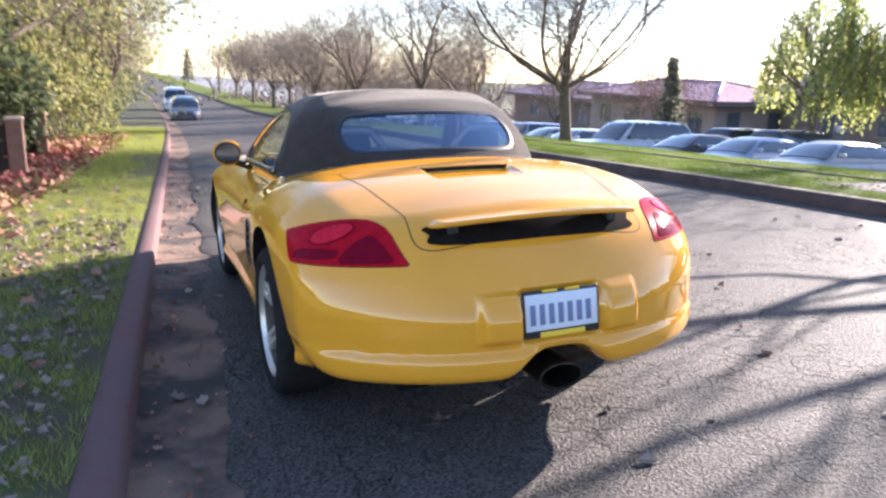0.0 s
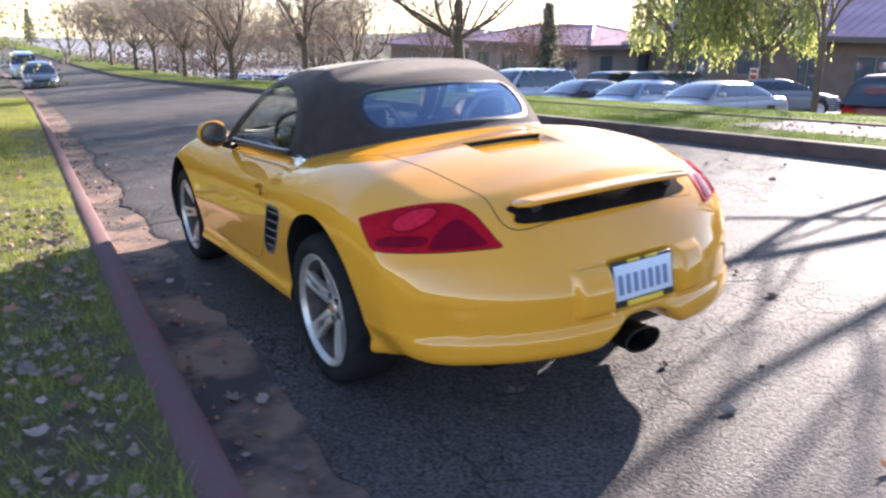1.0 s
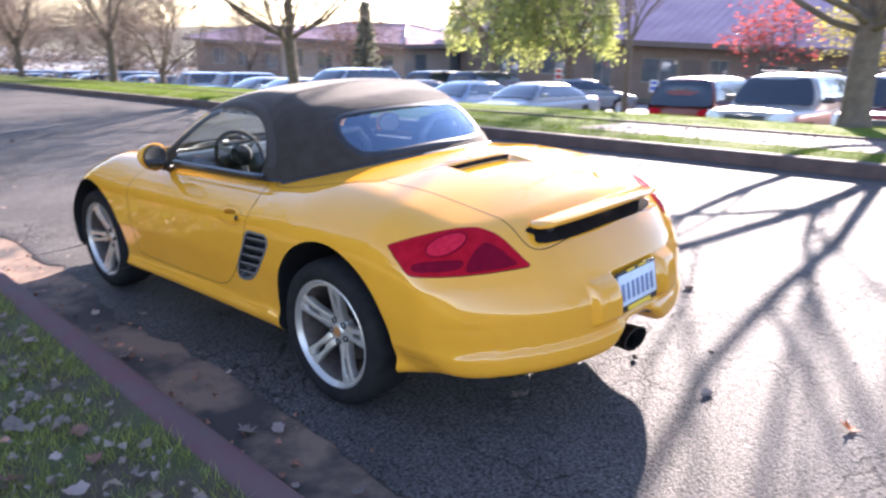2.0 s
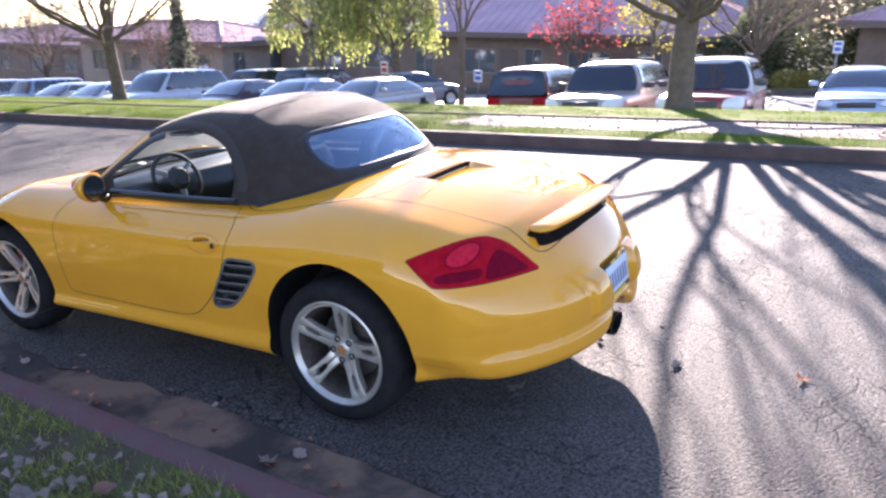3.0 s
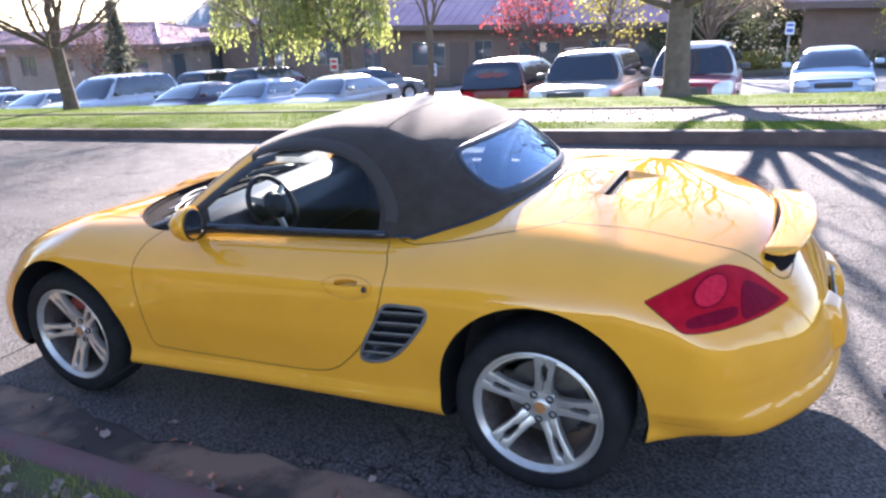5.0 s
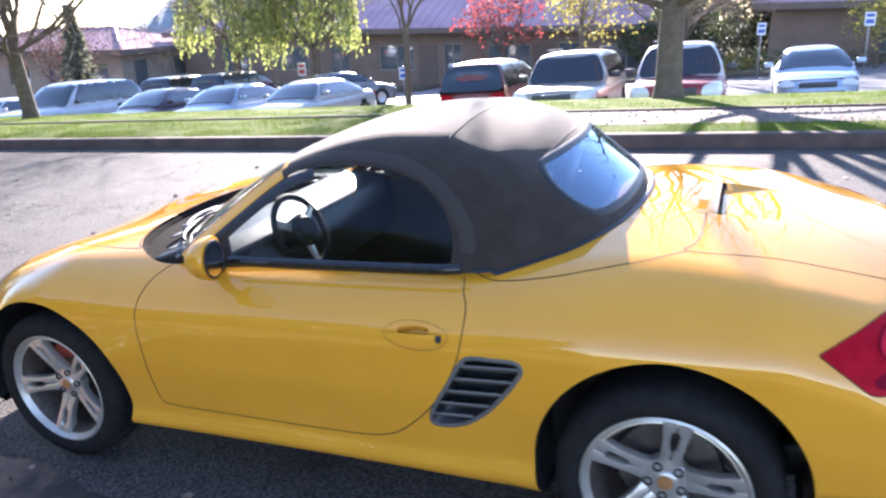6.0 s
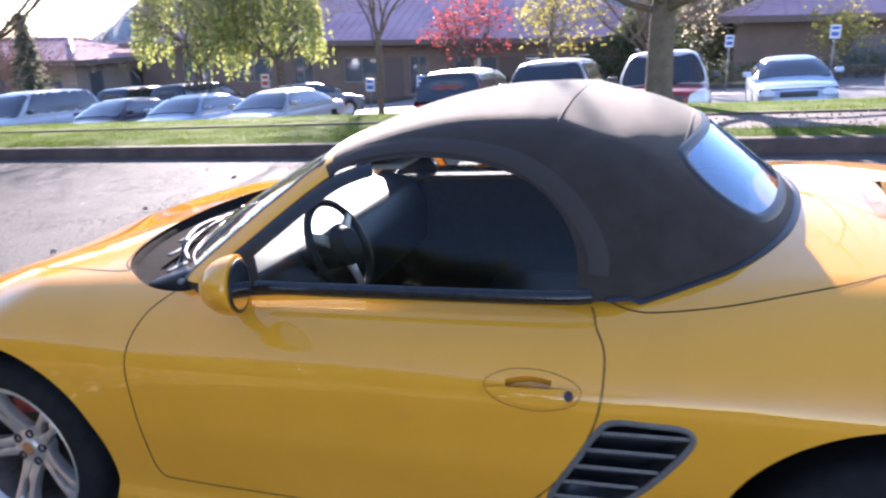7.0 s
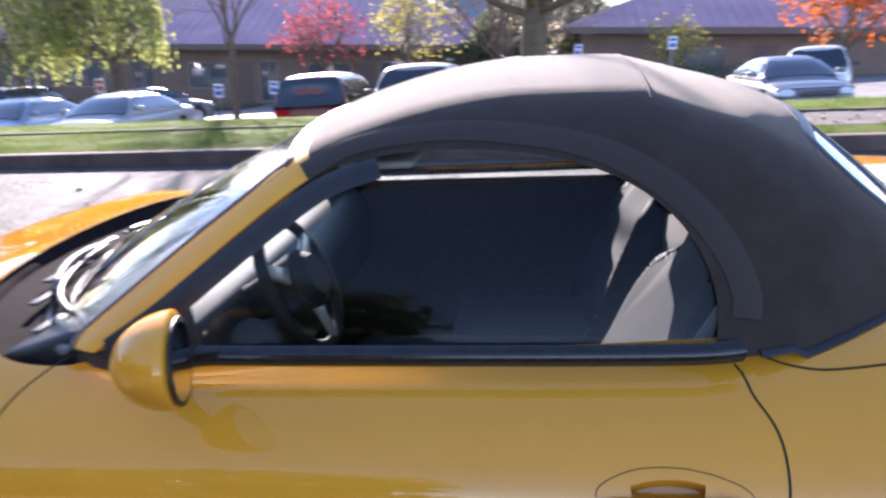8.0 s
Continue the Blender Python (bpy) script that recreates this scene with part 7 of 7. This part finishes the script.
def leaf_mass(name, seed, lumps, mat, label, count, size, stems=0, group="", category="bush", m=None):
    """A shrub: stems and many leaves over uneven lumps, given as (centre, radii)."""
    rng = random.Random(seed)
    crown, wood = Twigs(), Twigs()
    total = sum(r[0] * r[2] for _, r in lumps)
    for c, r in lumps:
        c = Vector(c)
        for k in range(int(count * r[0] * r[2] / total)):
            d = Vector((rng.gauss(0, 1), rng.gauss(0, 1), rng.gauss(0, 1))).normalized()
            depth = 1 - abs(rng.gauss(0, 0.16))
            wob = 1 + 0.22 * noise.noise(Vector((d.x * 2.2 + c.x, d.y * 2.2 + c.y, d.z * 2.2)))
            q = c + Vector((d.x * r[0], d.y * r[1], d.z * r[2])) * depth * wob
            crown.leaf(q, (d * 0.5 + Vector((rng.gauss(0, 1), rng.gauss(0, 1), rng.gauss(0, 1)))).normalized() * size * rng.uniform(0.7, 1.4), size * 0.33, rng)
        for k in range(stems):
            a = rng.uniform(0, 2 * math.pi)
            end = c + Vector((math.cos(a) * r[0] * 0.9, math.sin(a) * r[1] * 0.9, rng.uniform(0, 1.0) * r[2]))
            mid = Vector((c.x, c.y, c.z - r[2] * 0.4)).lerp(end, 0.5) + Vector((0, 0, 0.2))
            wood.tube([Vector((c.x + rng.gauss(0, 0.1), c.y + rng.gauss(0, 0.1), c.z - r[2] * 1.05)), mid, end], [0.03, 0.018, 0.005], 4)
    ob = thing(name, label, category, m, group)
    if wood.faces:
        tagged(part("undergrowth", wood.mesh("undergrowth"), TWIG, ob, "", True), kind="stuff")
    tagged(part("foliage", crown.mesh("foliage"), mat, ob, "", False), kind="stuff")
    return ob


rng = random.Random(4)
for k, (v, u, r, tall, mat, words) in enumerate(((6.5, -6.2, 1.9, 2.6, BUSH_LEAF, "tall glossy evergreen shrub beside the lawn"), (9.6, -5.7, 1.7, 2.5, BUSH_LEAF, "tall glossy evergreen shrub beside the lawn"),
                                         (13.0, -5.5, 1.8, 2.7, BUSH_LEAF, "dense evergreen shrub behind brown posts"), (17.0, -5.2, 2.0, 2.8, OLIVE_LEAF, "yellowing shrub overhanging the lawn"),
                                         (21.5, -4.7, 2.1, 3.0, OLIVE_LEAF, "yellowing shrub overhanging the lawn"), (27.0, -4.6, 2.4, 3.2, BUSH_LEAF, "tall shrub along the lawn"),
                                         (33.0, -4.8, 2.6, 3.2, OLIVE_LEAF, "tall yellowing shrub along the road"), (41.0, -5.0, 3.0, 3.4, BUSH_LEAF, "tall shrub along the road"), (3.2, -6.4, 1.8, 2.4, BUSH_LEAF, "tall glossy evergreen shrub beside the lawn"))):
    x, y = road_xy(u, v)
    lumps = [((rng.uniform(-0.5, 0.5), rng.uniform(-0.8, 0.8), tall * s), (r * rng.uniform(0.65, 0.9), r * rng.uniform(0.7, 1.0), tall * 0.34)) for s in (0.28, 0.55, 0.85, 1.15)]
    near = 1.0 if v < 16 else 0.55
    leaf_mass("shrub", 50 + k, lumps, mat, words, int(9000 * near), (0.18 if near == 1 else 0.15), 10, "shrubs along the lawn", m=stand(x, y, 0, road_z(x, y) + 0.2))
left_tree = bare_tree("leaning_tree", 31, 8.5, 0.14, "twiggy yellowing tree that overhangs the lawn", stand(-4.0, 20.0, 0, road_z(-4, 20) + 0.2), clear=1.8, spread=0.8, lift=0.02, most=4, leaves=OLIVE_LEAF, leaf_count=5200, leaf_size=0.10,
                      group="trees beside the lawn", lean=(0.5, 0.0))
for k, (x, y) in enumerate(((-4.4, 12.5), (-3.6, 29.0), (-3.2, 40.0), (-2.8, 54.0), (-2.2, 70.0), (-1.2, 90.0))):
    copy_thing(left_tree, stand(x, y, 40 * k - 20, road_z(x, y) + 0.2))
bare_tree("leaning_tree", 36, 10.0, 0.15, "twiggy yellowing tree that arches over the lawn and kerb", stand(-2.9, 25.0, 0, road_z(-2.9, 25) + 0.2), clear=1.9, spread=0.7, lift=0.03, most=4, leaves=OLIVE_LEAF, leaf_count=7000, leaf_size=0.11,
          group="trees beside the lawn", lean=(0.9, -0.2), limbs=8, tilts=(0.5, 1.15), limb_size=0.42)
for k, (x, y, wide, words) in enumerate(((35.0, -2.0, 5.0, "clipped green hedge before the office"), (35.0, -8.0, 5.0, "clipped green hedge before the office"), (36.0, 1.6, 1.6, "bright yellow-green rounded shrub"), (38.6, 11.6, 3.0, "rounded shrubs at the office wall"),
                                         (33.2, 24.6, 2.5, "low shrubs below the willow"), (26.0, 36.5, 3.0, "low yellow shrubs in the lot"))):
    lumps = [((0, s, 0.42), (0.55, 0.9, 0.5)) for s in np.arange(-wide / 2, wide / 2 + 0.1, 0.9)]
    leaf_mass("hedge", 90 + k, lumps, YELLOW_LEAF if k in (2, 5) else BUSH_LEAF, words, 2600, 0.10, 0, "hedges in the lot", "hedge", stand(x, y, 0, lot_z(x, y)))

# tall evergreens that close the view beside the offices
for k, (x, y, tall) in enumerate(((39.5, 2.6, 4.6), (41.0, 0.6, 5.4), (38.8, 4.4, 3.6), (46.0, 29.0, 5.5), (44.0, -0.4, 7.6), (47.0, 2.6, 8.4), (41.5, -1.2, 6.4))):
    lumps = [((rng.uniform(-0.4, 0.4), rng.uniform(-0.6, 0.6), tall * s), (1.5 * w, 1.6 * w, tall * 0.26)) for s, w in ((0.2, 1.0), (0.45, 1.05), (0.7, 0.85), (0.92, 0.5))]
    leaf_mass("evergreen_shrub", 130 + k, lumps, BUSH_LEAF, "tall dark evergreen shrub beside the office", 5200, 0.17, 6, "evergreens by the offices", m=stand(x, y, 0, lot_z(x, y)))

# leafless woods that close the view down the road and beyond the lot
WOODS = material("far_bare_woods", (0.26, 0.205, 0.17), rough=1.0, island=0.35)
wood_rng = random.Random(63)
far_wood, wood_tips = Twigs(), []
for k in range(34):
    a, d = radians(4 + 48 * (k + wood_rng.random()) / 34), wood_rng.uniform(74, 118)
    x, y = math.sin(a) * d, math.cos(a) * d
    foot, tall = Vector((x, y, lot_z(x, y) - 0.5)), wood_rng.uniform(5.5, 8.5)
    far_wood.tube([foot, foot + Vector((0.1, 0, tall * 0.35))], [0.17, 0.12], 6)
    for j in range(5):
        b = 2.4 * j + wood_rng.random()
        grow(far_wood, far_wood, wood_tips, foot + Vector((0.1, 0, tall * (0.22 + 0.03 * j))), Vector((math.cos(b) * 0.5, math.sin(b) * 0.5, 0.85)).normalized(), tall * 0.5, 0.07, 1, wood_rng, 3, 0.7, 0.04, 0.022)
    for j in range(420):
        q = foot + Vector((wood_rng.gauss(0, 2.2), wood_rng.gauss(0, 2.2), abs(wood_rng.gauss(0, 0.9))))
        far_wood.leaf(q, Vector((wood_rng.gauss(0, 1), wood_rng.gauss(0, 1), wood_rng.gauss(0, 1))).normalized() * 0.45, 0.16, wood_rng)
tagged(part("far_woods", far_wood.mesh("far_woods"), WOODS, None, "brown leafless woods and scrub in the distance", False), "brown leafless woods and scrub in the distance", "trees", "", "stuff")

# brown scrub along the far end of the bank
scrub = Twigs()
for k in range(24):
    v = 31 + 3.4 * k
    for j in range(330):
        u, along = wood_rng.gauss(10.6, 0.8), v + wood_rng.uniform(-2.2, 2.2)
        x, y = road_xy(u, along)
        scrub.leaf(Vector((x, y, lot_z(x, y) + abs(wood_rng.gauss(0, 0.55)))), Vector((wood_rng.gauss(0, 1), wood_rng.gauss(0, 1), wood_rng.gauss(0, 1))).normalized() * 0.30, 0.11, wood_rng)
tagged(part("roadside_scrub", scrub.mesh("roadside_scrub"), WOODS, None, "low brown scrub along the bank", False), "low brown scrub along the bank", "scrub", "", "stuff")

# far hillside behind the offices; its blue distance haze is put into the colour
HILL = material("haze_blue_hill", (0.15, 0.20, 0.25), rough=1.0, second=(0.20, 0.24, 0.27), scale=0.05, detail=8)
verts, faces = [], []
for k in range(90):
    a = radians(-6 + 92 * k / 89)
    top_h = -9 + 33 / (1 + math.exp(-(math.degrees(a) - 48.8) / 1.9)) + 2.2 * noise.noise((k * 0.31, 0, 0)) + 1.2 * noise.noise((k * 1.3, 3, 0))
    for d, h in ((240, -12), (300, top_h * 0.6 - 4), (340, top_h), (420, top_h - 6), (430, -12)):
        verts.append((math.sin(a) * d, math.cos(a) * d, h))
for k in range(89):
    for j in range(4):
        faces.append((k * 5 + j, (k + 1) * 5 + j, (k + 1) * 5 + j + 1, k * 5 + j + 1))
tagged(part("backdrop_hill", mesh_from("backdrop_hill", verts, faces), HILL, None, "wooded hillside in the distance, coloured haze-blue", True), "wooded hillside in the distance, coloured haze-blue", "hill", "", "structure")


# ---- wooden barriers beside the lawn ----
OLD_WOOD = material("weathered_wood", (0.36, 0.19, 0.13), rough=0.85, second=(0.24, 0.13, 0.09), scale=7, detail=8, bump=0.004, bump_scale=40)
# lighter copy of the post wood: sun on the post tops put into the colour
PALE_WOOD = material("sunlit_cap_wood", (0.55, 0.40, 0.30), rough=0.85, second=(0.42, 0.29, 0.21), scale=7, detail=8, bump=0.003, bump_scale=40)
DARK_BOARD = material("dark_board", (0.035, 0.025, 0.02), rough=0.8, second=(0.06, 0.04, 0.03), scale=6, detail=6)
for x, y in ((-3.02, 9.5), (-3.12, 13.7)):
    ob = thing("wooden_barrier", "brown wooden post with dark boards beside the lawn", "barrier", stand(x, y, 0, road_z(x, y) + 0.13), "wooden barriers")
    bm = bmesh.new()
    box(bm, (-0.11, -0.11, -0.2), (0.11, 0.11, 0.86), 0.015)
    part("post", bm, OLD_WOOD, ob, "weathered brown post", False)
    bm = bmesh.new()
    box(bm, (-0.13, -0.13, 0.86), (0.13, 0.13, 0.92), 0.025)
    part("post_cap", bm, PALE_WOOD, ob, "bevelled pale cap", False)
    for z in (0.12, 0.36, 0.60):
        bm = bmesh.new()
        box(bm, (-1.25, -0.05, z), (-0.11, 0.02, z + 0.21), 0.01)
        part("board", bm, DARK_BOARD, ob, "dark board", False)
    bm = bmesh.new()
    box(bm, (-1.25, -0.10, 0.81), (-0.13, 0.10, 0.87), 0.012)
    part("top_rail", bm, OLD_WOOD, ob, "", False)

# ---- loose leaves: a few that lie alone, and many that nobody could count ----
def curled_leaf(bm, size, curl, rng):
    """A lobed leaf with a fold and curled rim."""
    outline = [(0, 0.55), (0.16, 0.30), (0.42, 0.34), (0.28, 0.08), (0.40, -0.18), (0.14, -0.16), (0, -0.5), (-0.14, -0.16), (-0.40, -0.18), (-0.28, 0.08), (-0.42, 0.34), (-0.16, 0.30)]
    mid = bm.verts.new((0, 0, 0.02 * size))
    ring = [bm.verts.new((x * size, y * size, curl * size * (x * x + y * y) * rng.uniform(0.7, 2.2))) for x, y in outline]
    for k in range(len(ring)):
        bm.faces.new((mid, ring[(k + 1) % len(ring)], ring[k]))


leaf_rng = random.Random(17)
for name, x, y, size, mat, words in (("fallen_leaf", -0.317, -0.58, 0.10, PALE_LEAF, "pale dry leaf lying on the asphalt behind the car"), ("fallen_leaf", -1.267, 0.072, 0.09, PALE_LEAF, "pale leaf in the gutter beside the car"),
                                     ("fallen_leaf", 0.29, -1.73, 0.085, ORANGE_LEAF, "orange leaf on the sunlit road"), ("fallen_leaf", -1.27, 1.2, 0.08, PALE_LEAF, "pale leaf beside the kerb"), ("fallen_leaf", 0.25, -2.3, 0.07, PALE_LEAF, "small pale leaf on the road")):
    bm = bmesh.new()
    curled_leaf(bm, size, 0.5, leaf_rng)
    solid(name, bm, mat, words, "leaf", "single leaves", m=Matrix.Translation((x, y, road_z(x, y) + 0.006)) @ pose(0, 0, 0, 8, 5, leaf_rng.uniform(0, 360)))


def scatter(name, seed, count, area, mat, label, size, lift, ground_z, density=None, lobed=False):
    """Many loose leaves over an area of the road's plan: (u0, u1, v0, v1)."""
    rng = random.Random(seed)
    bits = Twigs()
    for k in range(count):
        u, v = rng.uniform(area[0], area[1]), rng.uniform(area[2], area[3])
        if density and rng.random() > density(u, v):
            continue
        x, y = road_xy(u, v)
        a = rng.uniform(0, 2 * math.pi)
        s = size * rng.uniform(0.5, 1.3)
        tilt = rng.uniform(0, 0.5)
        if lobed:
            bits.lobed(Vector((x, y, ground_z(u, x, y) + lift)), a, s, 0.6, rng)
            continue
        bits.leaf(Vector((x, y, ground_z(u, x, y) + lift + rng.random() * 0.012)), Vector((math.cos(a), math.sin(a), tilt * 0.5)).normalized() * s, s * 0.38, rng, 0.5)
    return tagged(part(name, bits.mesh(name), mat, None, label, False), label, "leaves", "", "stuff")


def lawn_z(u, x, y):
    return road_z(x, y) + 0.115 + 0.03 * (-1.6 - u)


def flat_z(u, x, y):
    return road_z(x, y)


def thinning(u, v):
    """Fallen leaves grow fewer away from the kerb and back along the lawn."""
    return max(0.0, min(1.0, (6.8 + u) / 2.6)) * max(0.0, min(1.0, (v + 7.0) / 3.6))


scatter("leaf_litter", 1, 7600, (-5.2, -2.6, 3.5, 24.0), LITTER, "drift of red-brown leaves under the shrubs", 0.13, 0.02, lawn_z, lambda u, v: min(1, (-2.4 - u) * 0.8))
scatter("leaf_litter", 12, 620, (-4.3, -2.75, 7.5, 15.5), RED_LITTER, "heap of red leaves round the wooden posts", 0.12, 0.05, lawn_z, lambda u, v: min(1, (-2.6 - u) * 1.2))
scatter("fallen_leaves", 2, 1300, (-6.8, -1.66, -7.0, 9.0), PALE_LEAF, "scattered pale leaves on the lawn", 0.085, 0.028, lawn_z, lambda u, v: (0.4 if v < 4 else 0.15) * thinning(u, v), True)
scatter("fallen_leaves", 3, 980, (-6.8, -1.66, -7.0, 9.0), LITTER, "scattered red leaves on the lawn", 0.085, 0.028, lawn_z, lambda u, v: (1.0 if v < 4 else 0.35) * thinning(u, v), True)
scatter("lawn_debris", 8, 9600, (-6.8, -1.66, -7.0, 4.5), TWIG, "brown leaf scraps and stalks on the lawn", 0.05, 0.022, lawn_z, thinning)
scatter("fallen_leaves", 9, 740, (-6.8, -1.66, -7.0, 6.0), PALE_LEAF, "small pale leaves on the lawn", 0.055, 0.026, lawn_z, thinning, True)
scatter("gutter_leaves", 4, 900, (-1.42, -1.0, -3.0, 18.0), LITTER, "brown leaf bits in the gutter", 0.035, 0.006, flat_z, lambda u, v: max(0.08, 1 - (u + 1.42) * 2.6))
scatter("gutter_leaves", 5, 160, (-1.42, -0.3, -3.0, 12.0), PALE_LEAF, "pale leaves along the gutter", 0.06, 0.006, flat_z, lambda u, v: max(0.1, 1 - (u + 1.42)), True)
scatter("path_leaves", 6, 1500, (6.15, 7.65, -10.0, 4.5), PALE_LEAF, "dry leaves on the far footpath", 0.038, 0.006, lambda u, x, y: road_z(x, y) + verge_lift(u), lambda u, v: 0.8)
scatter("road_leaves", 7, 60, (-0.5, 5.3, -3.5, 12.0), PALE_LEAF, "few leaves on the road", 0.06, 0.004, flat_z)


def blades(name, seed, count, area, z_of, label, tall, mat=GRASS_BLADE, clump=1.3, broad=0.02):
    """A stand of short grass blades over part of the plan."""
    rng = random.Random(seed)
    bits = Twigs()
    for k in range(count):
        u, v = rng.uniform(area[0], area[1]), rng.uniform(area[2], area[3])
        x, y = road_xy(u, v)
        thick = noise.noise((x * clump, y * clump, seed))
        if thick < -0.12 and rng.random() < 0.75:
            continue
        h = tall * rng.uniform(0.5, 1.25) * (1 + 0.5 * thick)
        a = rng.uniform(0, 2 * math.pi)
        z = z_of(u, x, y) - 0.004
        w = 0.35 * h ** 0.5 * broad
        lean = Vector((rng.gauss(0, 0.5), rng.gauss(0, 0.5), 0)) * h
        dx, dy = math.cos(a) * w, math.sin(a) * w
        base = len(bits.verts)
        bits.verts += [Vector((x - dx, y - dy, z)), Vector((x + dx, y + dy, z)), Vector((x, y, z + h)) + lean]
        bits.faces.append((base, base + 1, base + 2))
    return tagged(part(name, bits.mesh(name), mat, None, label, False), label, "grass", "", "stuff")


def verge_z(u, x, y):
    return road_z(x, y) + verge_lift(u)


blades("grass", 1, 150000, (-4.4, -1.585, -3.2, 7.5), lawn_z, "short green lawn grass", 0.05, clump=4.0)
blades("grass", 2, 120000, (-5.0, -1.60, 7.5, 30.0), lawn_z, "short green lawn grass farther along", 0.065, broad=0.034)
blades("grass", 3, 42000, (5.66, 6.17, -9.0, 26.0), verge_z, "bright green verge grass", 0.06, mat=VERGE_BLADE)
blades("grass", 5, 50000, (6.16, 7.66, 4.0, 30.0), verge_z, "grass over the end of the footpath", 0.05, mat=VERGE_BLADE)
blades("grass", 4, 90000, (7.73, 10.5, -9.0, 30.0), verge_z, "bright green grass along the top of the bank", 0.055, mat=VERGE_BLADE)
